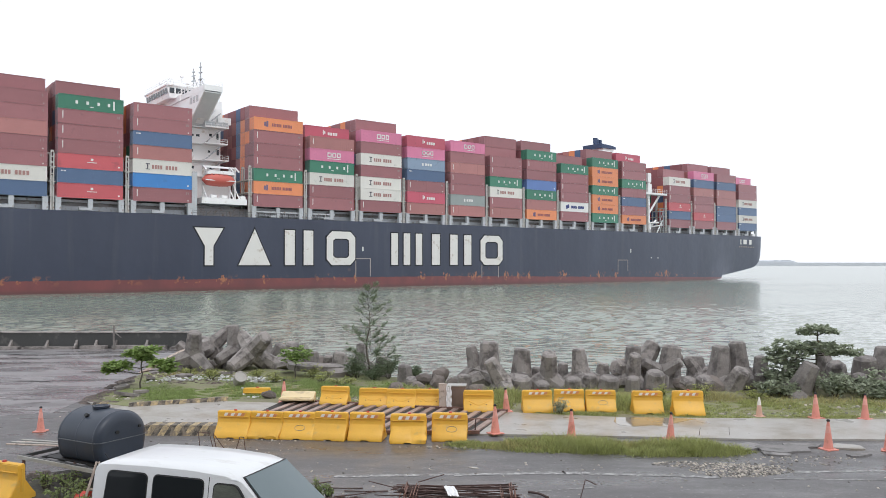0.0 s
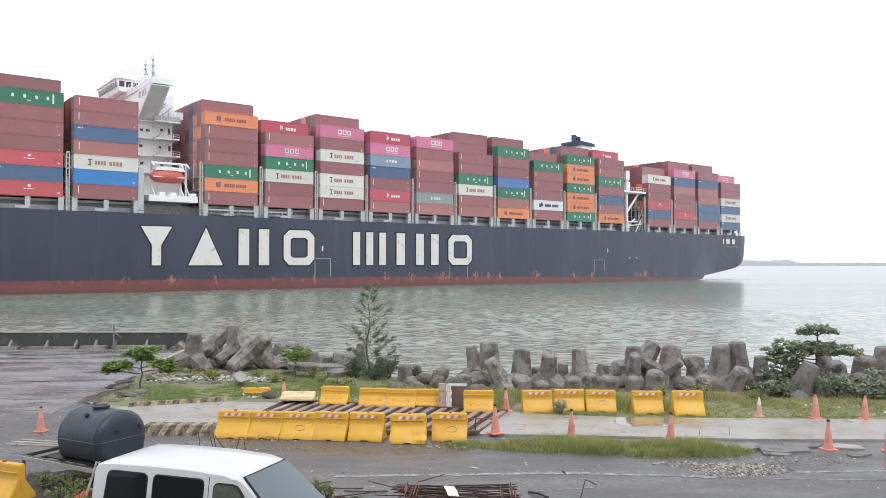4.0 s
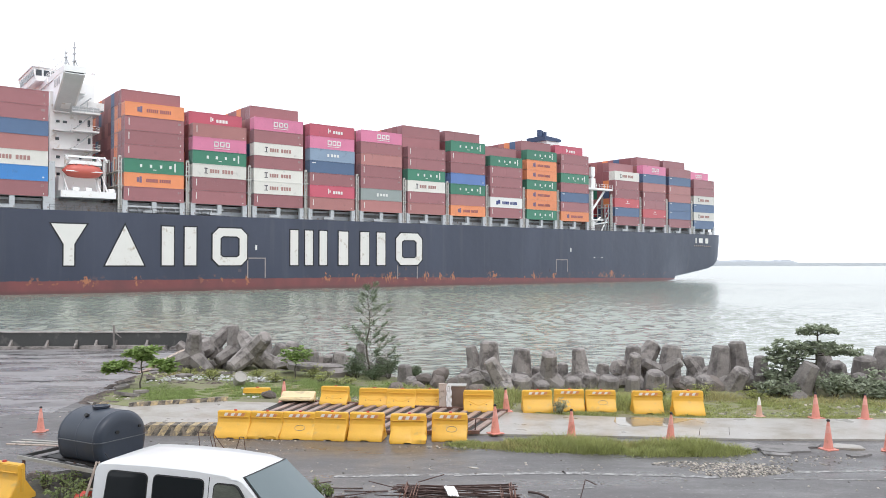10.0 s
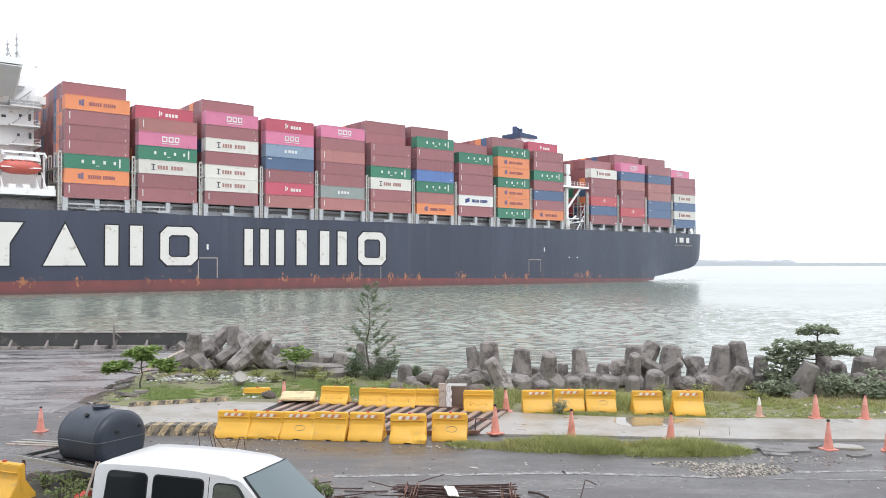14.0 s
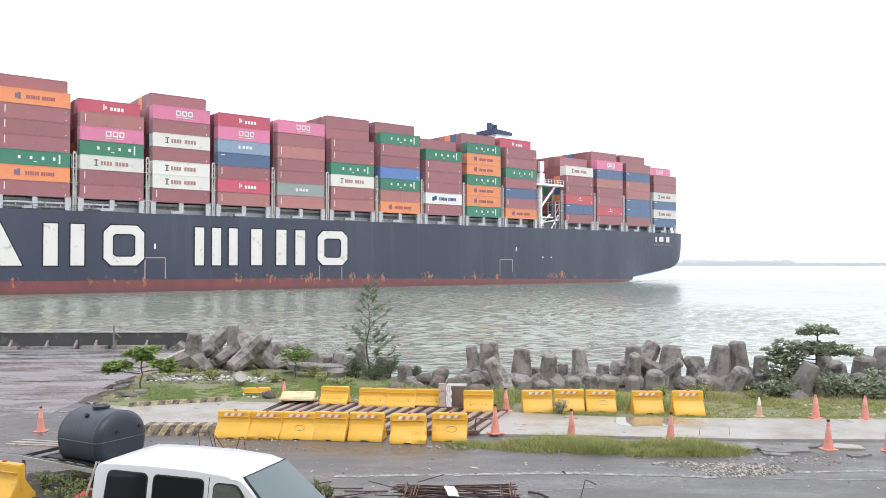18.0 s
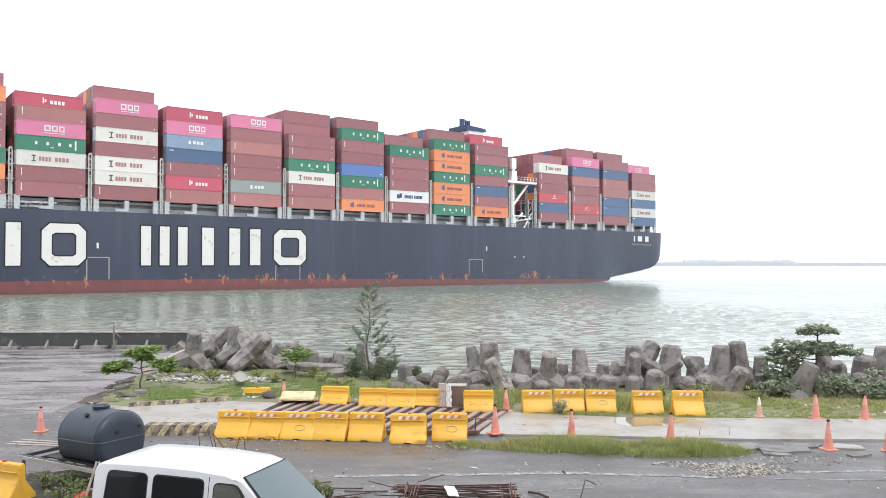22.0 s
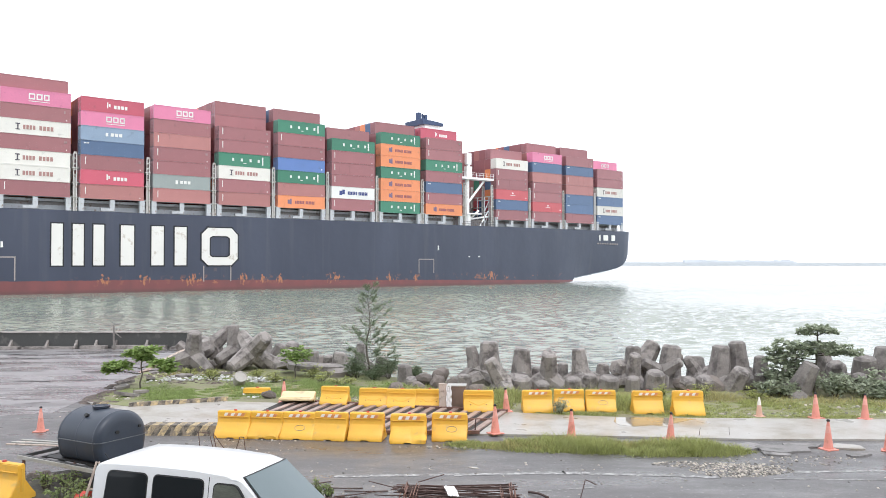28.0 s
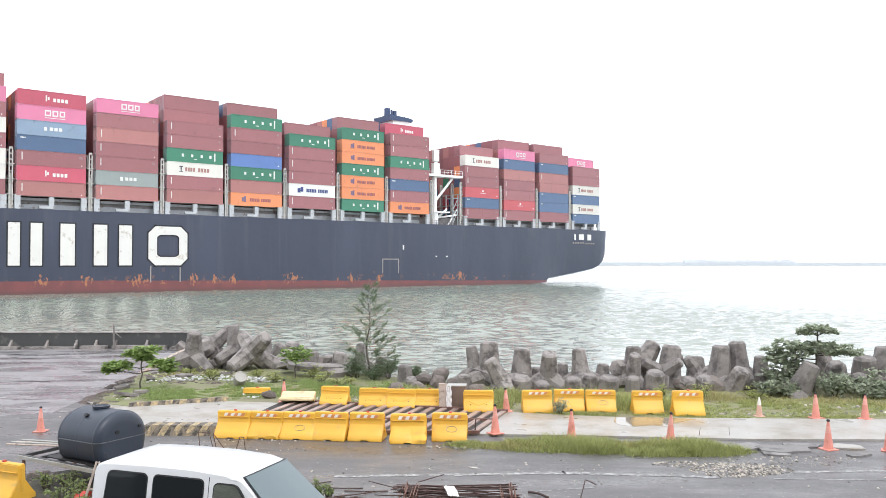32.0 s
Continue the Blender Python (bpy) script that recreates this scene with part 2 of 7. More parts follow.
def water_material():
    """Silty green water; the ripples finer than the waves of the mesh are relief."""
    m = bpy.data.materials.new("harbour_water")
    m.use_nodes = True
    nt = m.node_tree
    b = nt.nodes["Principled BSDF"]
    tc = nt.nodes.new("ShaderNodeTexCoord")
    silt = nt.nodes.new("ShaderNodeTexNoise")
    silt.inputs["Scale"].default_value, silt.inputs["Detail"].default_value = 0.03, 3.0
    nt.links.new(tc.outputs["Object"], silt.inputs["Vector"])
    mx = nt.nodes.new("ShaderNodeMix")
    mx.data_type = "RGBA"
    mx.inputs["A"].default_value, mx.inputs["B"].default_value = (0.188, 0.216, 0.172, 1), (0.248, 0.276, 0.230, 1)
    nt.links.new(silt.outputs["Fac"], mx.inputs["Factor"])
    nt.links.new(mx.outputs["Result"], b.inputs["Base Color"])
    b.inputs["Roughness"].default_value = 0.05
    b.inputs["IOR"].default_value = 1.33
    total = None
    for s, sx, amp in ((0.8, 0.40, 0.11), (1.9, 0.42, 0.08), (4.6, 0.6, 0.022)):
        mp = nt.nodes.new("ShaderNodeMapping")
        mp.inputs["Scale"].default_value = (sx, 1.0, 1.0)
        mp.inputs["Rotation"].default_value = (0, 0, radians(-12))
        n = nt.nodes.new("ShaderNodeTexNoise")
        n.inputs["Scale"].default_value, n.inputs["Detail"].default_value = s, 2.0
        nt.links.new(tc.outputs["Object"], mp.inputs["Vector"])
        nt.links.new(mp.outputs["Vector"], n.inputs["Vector"])
        k = nt.nodes.new("ShaderNodeMath")
        k.operation = "MULTIPLY"
        k.inputs[1].default_value = amp
        nt.links.new(n.outputs["Fac"], k.inputs[0])
        if total is None:
            total = k.outputs[0]
        else:
            a = nt.nodes.new("ShaderNodeMath")
            nt.links.new(total, a.inputs[0])
            nt.links.new(k.outputs[0], a.inputs[1])
            total = a.outputs[0]
    bp = nt.nodes.new("ShaderNodeBump")
    bp.inputs["Strength"].default_value, bp.inputs["Distance"].default_value = 1.0, 1.0
    # the ripples die down towards the sheltered side
    sep = nt.nodes.new("ShaderNodeSeparateXYZ")
    lee = nt.nodes.new("ShaderNodeMapRange")
    lee.inputs["From Min"].default_value, lee.inputs["From Max"].default_value = 18.0, 42.0
    lee.inputs["To Min"].default_value, lee.inputs["To Max"].default_value = 1.0, 0.35
    nt.links.new(tc.outputs["Object"], sep.inputs[0])
    # ruffled water along the ship's side
    chop = nt.nodes.new("ShaderNodeMapRange")
    chop.inputs["From Min"].default_value, chop.inputs["From Max"].default_value = 62.0, 112.0
    chop.inputs["To Min"].default_value, chop.inputs["To Max"].default_value = 0.05, 0.17
    nt.links.new(sep.outputs["Y"], chop.inputs["Value"])
    nt.links.new(chop.outputs["Result"], b.inputs["Roughness"])
    nt.links.new(sep.outputs["X"], lee.inputs["Value"])
    nt.links.new(lee.outputs["Result"], bp.inputs["Strength"])
    nt.links.new(total, bp.inputs["Height"])
    nt.links.new(bp.outputs["Normal"], b.inputs["Normal"])
    return m


MAT["water"] = water_material()


def hull_material():
    """Navy topsides over a red boot-top, with streaked fading and rust along the seam; z is the height over the water."""
    m = bpy.data.materials.new("hull_paint")
    m.use_nodes = True
    nt = m.node_tree
    b = nt.nodes["Principled BSDF"]
    tc = nt.nodes.new("ShaderNodeTexCoord")
    sep = nt.nodes.new("ShaderNodeSeparateXYZ")
    nt.links.new(tc.outputs["Object"], sep.inputs[0])

    def nz(scale, sx=1.0, sz=1.0, detail=5.0):
        mp = nt.nodes.new("ShaderNodeMapping")
        mp.inputs["Scale"].default_value = (sx, 1, sz)
        n = nt.nodes.new("ShaderNodeTexNoise")
        n.inputs["Scale"].default_value, n.inputs["Detail"].default_value = scale, detail
        nt.links.new(tc.outputs["Object"], mp.inputs["Vector"])
        nt.links.new(mp.outputs["Vector"], n.inputs["Vector"])
        return n.outputs["Fac"]

    def mix(fac, a, c):
        n = nt.nodes.new("ShaderNodeMix")
        n.data_type = "RGBA"
        nt.links.new(fac, n.inputs["Factor"])
        for key, v in (("A", a), ("B", c)):
            if isinstance(v, tuple):
                n.inputs[key].default_value = (*v, 1)
            else:
                nt.links.new(v, n.inputs[key])
        return n.outputs["Result"]

    def rng(v, lo, hi):
        n = nt.nodes.new("ShaderNodeMapRange")
        n.inputs["From Min"].default_value, n.inputs["From Max"].default_value = lo, hi
        nt.links.new(v, n.inputs["Value"])
        return n.outputs["Result"]

    def calc(op, a, c):
        n = nt.nodes.new("ShaderNodeMath")
        n.operation = op
        for sock, v in zip(n.inputs, (a, c)):
            if isinstance(v, (int, float)):
                sock.default_value = v
            else:
                nt.links.new(v, sock)
        return n.outputs[0]

    navy = mix(rng(nz(0.12, 1.0, 0.25), 0.35, 0.7), (0.027, 0.035, 0.064), (0.041, 0.051, 0.086))
    navy = mix(calc("MULTIPLY", rng(nz(0.5, 1.0, 0.06), 0.56, 0.8), 0.35), navy, (0.10, 0.105, 0.12))
    red = mix(rng(nz(0.25, 1.0, 0.6), 0.35, 0.7), (0.205, 0.058, 0.057), (0.150, 0.048, 0.050))
    edge = calc("ADD", sep.outputs["Z"], calc("MULTIPLY", calc("SUBTRACT", nz(0.7), 0.5), 0.4))
    # the red band narrows towards the stern
    edge = calc("ADD", edge, calc("MULTIPLY", rng(sep.outputs["X"], 130.0, 262.0), 1.7))
    colour = mix(rng(edge, 2.45, 2.6), red, navy)
    band = calc("MULTIPLY", rng(sep.outputs["Z"], 1.2, 1.9), rng(sep.outputs["Z"], 3.6, 2.7))
    rusty = calc("MULTIPLY", band, calc("MULTIPLY", rng(nz(1.7, 0.5, 0.55, 8.0), 0.575, 0.645), rng(nz(0.06, 1.0, 0.2, 2.0), 0.46, 0.60)))
    colour = mix(rusty, colour, (0.36, 0.14, 0.07))
    # bare rubbed places that bleed rust: place along the hull, half length
    rubbed = None
    for x, w in ((67.5, 2.2), (77.5, 1.3), (101.5, 1.2), (121.5, 1.5), (129.2, 1.6), (139.5, 2.6), (150.8, 1.7), (155.2, 1.3), (160, 1.6), (174, 3.2), (190, 1.8), (198, 1.2), (223.5, 3.2)):
        near = calc("SUBTRACT", 1.0, calc("DIVIDE", calc("ABSOLUTE", calc("SUBTRACT", sep.outputs["X"], x), 0.0), w))
        rubbed = near if rubbed is None else calc("MAXIMUM", rubbed, near)
    rubbed = calc("MAXIMUM", rubbed, 0.0)
    low = calc("MULTIPLY", rng(sep.outputs["Z"], 1.0, 2.3), rng(sep.outputs["Z"], 3.9, 2.6))
    bleed = calc("ADD", calc("MULTIPLY", calc("POWER", rubbed, 0.6), 0.26), nz(2.4, 0.8, 0.45, 6.0))
    bleed = calc("ADD", bleed, calc("MULTIPLY", low, 0.16))
    colour = mix(calc("MULTIPLY", calc("MULTIPLY", rng(bleed, 0.83, 0.93), rng(rubbed, 0.0, 0.15)), rng(low, 0.0, 0.12)), colour, (0.40, 0.16, 0.075))
    scum = calc("MULTIPLY", rng(sep.outputs["Z"], 0.9, 0.2), 0.6)
    colour = mix(scum, colour, (0.10, 0.055, 0.05))
    nt.links.new(colour, b.inputs["Base Color"])
    b.inputs["Roughness"].default_value = 0.30
    b.inputs["Specular IOR Level"].default_value = 0.6
    # bluish sheen that imitates the haze paling the hull towards the stern
    b.inputs["Sheen Weight"].default_value, b.inputs["Sheen Roughness"].default_value = 0.85, 0.42
    b.inputs["Sheen Tint"].default_value = (0.80, 0.88, 1.0, 1)
    # plate seams
    wv = nt.nodes.new("ShaderNodeTexNoise")
    wv.inputs["Scale"].default_value = 0.35
    nt.links.new(tc.outputs["Object"], wv.inputs["Vector"])
    bp = nt.nodes.new("ShaderNodeBump")
    bp.inputs["Strength"].default_value, bp.inputs["Distance"].default_value = 0.4, 0.12
    nt.links.new(wv.outputs["Fac"], bp.inputs["Height"])
    nt.links.new(bp.outputs["Normal"], b.inputs["Normal"])
    return m


MAT["hull"] = hull_material()


# ---- mesh helpers ----
def box(bm, x0, x1, y0, y1, z0, z1, m=None, bevel=0.0):
    vs = bmesh.ops.create_cube(bm, size=1.0)["verts"]
    bmesh.ops.transform(bm, matrix=Matrix.Translation(((x0 + x1) / 2, (y0 + y1) / 2, (z0 + z1) / 2))
                        @ Matrix.Diagonal((abs(x1 - x0), abs(y1 - y0), abs(z1 - z0), 1)), verts=vs)
    if bevel:
        es = list({e for v in vs for e in v.link_edges})
        got = bmesh.ops.bevel(bm, geom=es, offset=bevel, segments=2, affect="EDGES", profile=0.6)
        vs = list({v for f in got["faces"] for v in f.verts} | {v for v in vs if v.is_valid})
    if m is not None:
        bmesh.ops.transform(bm, matrix=m, verts=[v for v in vs if v.is_valid])
    return vs


def tube(bm, a, c, r0, r1=None, n=8):
    a, c = Vector(a), Vector(c)
    d = c - a
    vs = bmesh.ops.create_cone(bm, cap_ends=True, segments=n, radius1=r0, radius2=r0 if r1 is None else r1, depth=d.length)["verts"]
    bmesh.ops.transform(bm, matrix=Matrix.Translation((a + c) / 2) @ d.to_track_quat("Z", "Y").to_matrix().to_4x4(), verts=vs)
    return vs


def prism(bm, outline, h0, h1, axis="z"):
    """A straight prism over an outline, from h0 to h1 along the axis."""
    def at(p, h):
        return {"z": (p[0], p[1], h), "y": (p[0], h, p[1]), "x": (h, p[0], p[1])}[axis]
    lo = [bm.verts.new(at(p, h0)) for p in outline]
    hi = [bm.verts.new(at(p, h1)) for p in outline]
    bm.faces.new(lo), bm.faces.new(hi)
    for i in range(len(outline)):
        j = (i + 1) % len(outline)
        bm.faces.new((lo[i], lo[j], hi[j], hi[i]))
    bmesh.ops.recalc_face_normals(bm, faces=bm.faces)


def revolve(bm, profile, n=16, centre=(0, 0)):
    """A body of revolution about z from (radius, height) pairs."""
    rings = []
    for r, z in profile:
        rings.append([bm.verts.new((centre[0] + r * math.cos(2 * math.pi * i / n), centre[1] + r * math.sin(2 * math.pi * i / n), z)) for i in range(n)])
    for a, c in zip(rings, rings[1:]):
        for i in range(n):
            bm.faces.new((a[i], a[(i + 1) % n], c[(i + 1) % n], c[i]))
    bm.faces.new(rings[0]), bm.faces.new(rings[-1])
    bmesh.ops.recalc_face_normals(bm, faces=bm.faces)


def mesh_of(name, bm, mat, smooth=False):
    me = bpy.data.meshes.new(name)
    bm.to_mesh(me)
    bm.free()
    me.materials.append(mat)
    if smooth:
        me.polygons.foreach_set("use_smooth", [True] * len(me.polygons))
        me.set_sharp_from_angle(angle=radians(38))
    return me


def part(name, bm, mat, parent, label="", smooth=False):
    ob = new(name, mesh_of(name, bm, mat, smooth))
    ob.parent = parent
    return tagged(ob, label) if label else ob


def piece(name, me, parent, m):
    ob = new(name, me)
    ob.parent = parent
    ob.matrix_basis = m
    return ob


def thing(name, label, category, group="", kind="", m=None):
    ob = new(name)
    if m is not None:
        ob.matrix_basis = m
    return tagged(ob, label, category, group, kind)


def solid(name, bm, mat, label, category, group="", kind="", smooth=False):
    return tagged(new(name, mesh_of(name, bm, mat, smooth)), label, category, group, kind)


# ---- setting: water, land, distance ----
WATER = -1.2


def water_mesh():
    """One sheet: waves in the basin before the camera, flat quads from there to the horizon."""
    rs = np.random.RandomState(14)
    xs = np.arange(-130, 140.1, 0.42)
    steps = [30.0]
    while steps[-1] < 260:
        steps.append(steps[-1] + 0.27 + max(0.0, steps[-1] - 60) * 0.004)
    ys = np.array(steps)
    X, Y = np.meshgrid(xs, ys)
    Z = np.zeros_like(X)
    for _ in range(54):
        lam = math.exp(rs.uniform(math.log(0.95), math.log(2.3)))
        ang = radians(90 + 12 + rs.randn() * 42)
        k = 2 * math.pi / lam
        amp = 0.045 * lam / (2 * math.pi)
        Z += amp * np.cos(k * (X * math.cos(ang) + Y * math.sin(ang)) + rs.uniform(0, 6.283))
    # gusts: calmer and rougher patches
    patch = 0.75 + 0.35 * np.sin(X * 0.045 + 1.3 * np.sin(Y * 0.031)) * np.sin(Y * 0.07 + 0.8 * np.sin(X * 0.023) + 1.0)
    Z *= patch * (1 - 0.68 * ((X - 18) / 26).clip(0, 1))
    rim = np.minimum(np.minimum((X - xs[0]) / 12, (xs[-1] - X) / 12), np.minimum((Y - ys[0]) / 4, (ys[-1] - Y) / 30)).clip(0, 1)
    Z *= rim
    nx, ny = len(xs), len(ys)
    verts = np.stack([X, Y, Z], -1).reshape(-1, 3).tolist()
    idx = np.arange(nx * ny).reshape(ny, nx)
    faces = np.stack([idx[:-1, :-1], idx[:-1, 1:], idx[1:, 1:], idx[1:, :-1]], -1).reshape(-1, 4).tolist()
    o = len(verts)
    x0, x1, y0, y1 = xs[0], xs[-1], ys[0], ys[-1]
    far = 4300.0
    verts += [(-far, -far, 0), (far, -far, 0), (far, far, 0), (-far, far, 0), (x0, y0, 0), (x1, y0, 0), (x1, y1, 0), (x0, y1, 0)]
    faces += [(o, o + 1, o + 5, o + 4), (o + 1, o + 2, o + 6, o + 5), (o + 2, o + 3, o + 7, o + 6), (o + 3, o, o + 4, o + 7)]
    me = bpy.data.meshes.new("water")
    me.from_pydata(verts, [], faces)
    me.polygons.foreach_set("use_smooth", [True] * len(me.polygons))
    me.materials.append(MAT["water"])
    return me


water = tagged(new("water", water_mesh()), "grey-green rippled harbour water under an overcast sky", "water", kind="structure")
water.matrix_basis = pose(0, 0, WATER)

SHORE = [(-70, 44.9), (-13.6, 44.9), (-12.5, 41), (-8.5, 38.5), (-4.5, 35), (-1, 32.0), (3, 31.0), (9, 31.2), (15, 31.0), (24, 31.5), (70, 31)]


def land():
    bm = bmesh.new()
    back = [(70, -60), (-70, -60)]
    top = [bm.verts.new((x, y, 0)) for x, y in SHORE + back]
    face = bm.faces.new(top)
    bmesh.ops.triangulate(bm, faces=[face])
    low = [bm.verts.new((x * 1.01, y + 2.4, -2.2)) for x, y in SHORE]
    for i in range(len(SHORE) - 1):
        bm.faces.new((top[i], low[i], low[i + 1], top[i + 1]))
    bmesh.ops.recalc_face_normals(bm, faces=bm.faces)
    for f in bm.faces:
        if f.normal.z < 0:
            f.normal_flip()
    return bm


solid("ground", land(), MAT["asphalt"], "wet patched grey asphalt of a harbour yard", "ground", kind="structure")


def sheet(name, outline, z, thick, mat, label, category, kind="structure"):
    bm = bmesh.new()
    prism(bm, outline, z - thick, z)
    return solid(name, bm, mat, label, category, kind=kind)


VERGE = [(-12.2, 27.0), (-11.9, 29.5), (-12.7, 33.0), (-13.0, 37), (-12.6, 40.5), (-8.5, 38.2), (-4.5, 34.7), (-1, 31.8), (3, 30.8), (9, 31.0), (15, 30.8), (24, 31.2), (50, 30.8),
         (50, 23.9), (13.2, 23.8), (5.4, 24.1), (2.0, 24.95), (-5.7, 26.7), (-7.35, 26.95), (-10.2, 26.0)]
sheet("verge_ground", VERGE, 0.03, 0.05, MAT["soil"], "muddy grass verge between concrete strip and sea defence", "verge")
YARD = [(-69, 43.4), (-13.4, 43.4), (-13.2, 37), (-12.9, 33), (-12.1, 29.5), (-12.4, 27), (-12.3, 25.0), (-14.5, 24.2), (-21, 23.4), (-69, 22.5)]
sheet("yard_ground", YARD, 0.006, 0.02, MAT["yard"], "paler wet cracked concrete yard with dark puddle streaks", "ground")
SLAB = [(-12.0, 26.8), (-10.2, 25.85), (-7.35, 26.85), (-5.75, 26.6), (2.0, 24.9), (5.4, 24.05), (13.2, 23.75), (50, 23.8),
        (50, 21.0), (11.7, 21.05), (8.3, 21.1), (4.8, 21.45), (0.87, 21.75), (-6.2, 21.95), (-8.4, 22.2), (-9.5, 24.2)]
sheet("pavement", SLAB, 0.05, 0.10, MAT["concrete_slab"], "pale wet concrete driveway strip with puddles", "pavement")


def breakwater():
    bm = bmesh.new()
    rnd = random.Random(5)
    y = 2000.0
    # the long low mole, and behind it the higher head of the outer mole with its parapet
    box(bm, 330, 1700, y, y + 20, WATER - 1, WATER + 4.2)
    box(bm, 400, 920, y + 60, y + 90, WATER, WATER + 9.0)
    box(bm, 630, 915, y + 64, y + 86, WATER + 9, WATER + 13.0)
    box(bm, 920, 1700, y + 60, y + 90, WATER, WATER + 8.0)
    x = 630
    while x < 905:
        w = rnd.uniform(8, 26)
        box(bm, x, x + w * 0.7, y + 66, y + 84, WATER + 13.0, WATER + 13.0 + rnd.uniform(0.3, 2.2))
        x += w
    return bm


# pale bluish grey: the haze of the distance is put into the stone's colour
MAT["far_mole"] = material("haze_paled_breakwater_stone", (0.58, 0.61, 0.65), 0.9, var=0.12, scale=0.05, fine=0.5)
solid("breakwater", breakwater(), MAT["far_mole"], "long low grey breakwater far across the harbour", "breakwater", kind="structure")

# low sea wall of the yard
wall = tagged(new("wall_north"), "low dark wet concrete sea wall along the yard", "wall", kind="structure")
bm = bmesh.new()
box(bm, -60, -14.2, 43.9, 44.35, -0.3, 0.85)
part("wall_body", bm, MAT["wall_concrete"], wall)
bm = bmesh.new()
box(bm, -60, -14.15, 43.86, 44.4, 0.85, 0.90)
part("wall_coping", bm, MAT["concrete_old"], wall, "paler worn coping")
bm = bmesh.new()
rnd = random.Random(8)
x = -59.0
while x < -14.5:
    w = rnd.uniform(1.2, 3.0)
    box(bm, x, x + w, 43.45, 43.9, -0.02, rnd.uniform(0.10, 0.22))
    x += w + rnd.uniform(0.05, 0.5)
part("wall_footing", bm, MAT["concrete_old"], wall, "broken concrete footing")
bm = bmesh.new()
for x in (-23.9, -21.9, -20.3, -19.2, -18.1, -16.4, -26.5, -29):
    prism(bm, [(43.5, 0.0), (43.9, 0.0), (43.9, 0.48)], x, x + 0.12, "x")
part("wall_buttress", bm, MAT["concrete_old"], wall)

# an unseen plain building front behind the camera, added to darken reflections in glass
bm = bmesh.new()
box(bm, -26, 26, -3.2, -2.9, -0.2, 11.0)
solid("wall_south", bm, MAT["wall_plain"], "unseen plain grey building front, added to darken reflections", "wall", kind="structure")

# ---- the ship: x runs aft along its side, y across to the far side, z up from the water ----
SHIP_TH = 0.91381
SHIP_D = 166.68
SHIP_V = 89.65 / 32.0
SHIP_ANGLE = 90 - math.degrees(SHIP_TH)


def ship_pose(t):
    s = -SHIP_V * t
    return pose(-math.cos(SHIP_TH) * SHIP_D + math.sin(SHIP_TH) * s, math.sin(SHIP_TH) * SHIP_D + math.cos(SHIP_TH) * s, WATER, 0, 0, SHIP_ANGLE)


ship = thing("container_ship", "huge navy container ship with red boot-top, loaded seven tiers high", "ship", m=ship_pose(0))
BEAM, DECK, BASE = 50.0, 16.2, 18.75
BOX_L, BOX_W, BOX_H = 12.19, 2.44, 2.896


def hull():
    bm = bmesh.new()
    mid = BEAM / 2
    # along the length: place, half-breadth of the deck, half-breadth at the water, lower edge
    stations = [(-86, 0.6, 0.3, -3), (-80, 6, 1.5, -3), (-70, 14, 5, -3), (-55, 21, 11, -3), (-35, 24.6, 18, -3), (-10, 25.3, 23.5, -3), (20, 25.3, 25.3, -3),
                (150, 25.3, 25.3, -3), (225, 25.3, 25.3, -3), (238, 25.3, 25.0, -2.4), (248, 25.3, 24.7, -1.2), (257.2, 25.3, 24.5, -0.1), (258.2, 25.3, 24.3, 1.0), (265, 25.3, 24.2, 1.9),
                (273.3, 25.3, 24.3, 3.0), (277.5, 25.3, 24.5, 3.7), (280.3, 25.28, 24.6, 4.7), (282.0, 25.2, 24.7, 6.2), (282.9, 25.1, 24.7, 8.2), (283.15, 25.0, 24.6, 10.5)]
    rings = []
    for x, hd, hw, zb in stations:
        bow = 1.0 if x > -10 else 1 + 5.0 / DECK * min(1, (-10 - x) / 40)
        zs = [zb, zb + 0.6, zb + (DECK - zb) * 0.3, zb + (DECK - zb) * 0.65, DECK * bow]
        hs = [hw * 0.9, hw, hw + (hd - hw) * 0.45, hw + (hd - hw) * 0.85, hd]
        ring = [bm.verts.new((x, mid - h, z)) for h, z in zip(hs, zs)] + [bm.verts.new((x, mid + h, z)) for h, z in zip(reversed(hs), reversed(zs))]
        rings.append(ring)
    for a, c in zip(rings, rings[1:]):
        for i in range(len(a)):
            j = (i + 1) % len(a)
            bm.faces.new((a[i], a[j], c[j], c[i]))
    bm.faces.new(rings[0]), bm.faces.new(rings[-1])
    bmesh.ops.recalc_face_normals(bm, faces=bm.faces)
    return bm


part("hull", hull(), MAT["hull"], ship, "navy hull with worn red boot-top and rust patches", smooth=True)

# hull markings, as plain shapes: place, width, form
bm = bmesh.new()
Z0, Z1, YM = 5.5, 13.6, -0.42
EDGE = 0.0


def widened(pts, d):
    """The outline moved outwards by d, with mitred corners."""
    area = sum(a[0] * c[1] - c[0] * a[1] for a, c in zip(pts, pts[1:] + pts[:1]))
    sign = 1 if area > 0 else -1
    made = []
    for i, q in enumerate(pts):
        p, w = Vector(pts[i - 1]), Vector(pts[(i + 1) % len(pts)])
        q = Vector(q)
        u, v = (q - p).normalized(), (w - q).normalized()
        nu, nv = Vector((u.y, -u.x)) * sign, Vector((v.y, -v.x)) * sign
        k = (nu + nv) / max(0.35, 1 + nu.dot(nv))
        made.append(tuple(q + k * d))
    return made


def mark_poly(pts):
    prism(bm, widened(pts, EDGE) if EDGE else pts, YM + 0.03 * (EDGE > 0), YM + 0.14, "y")



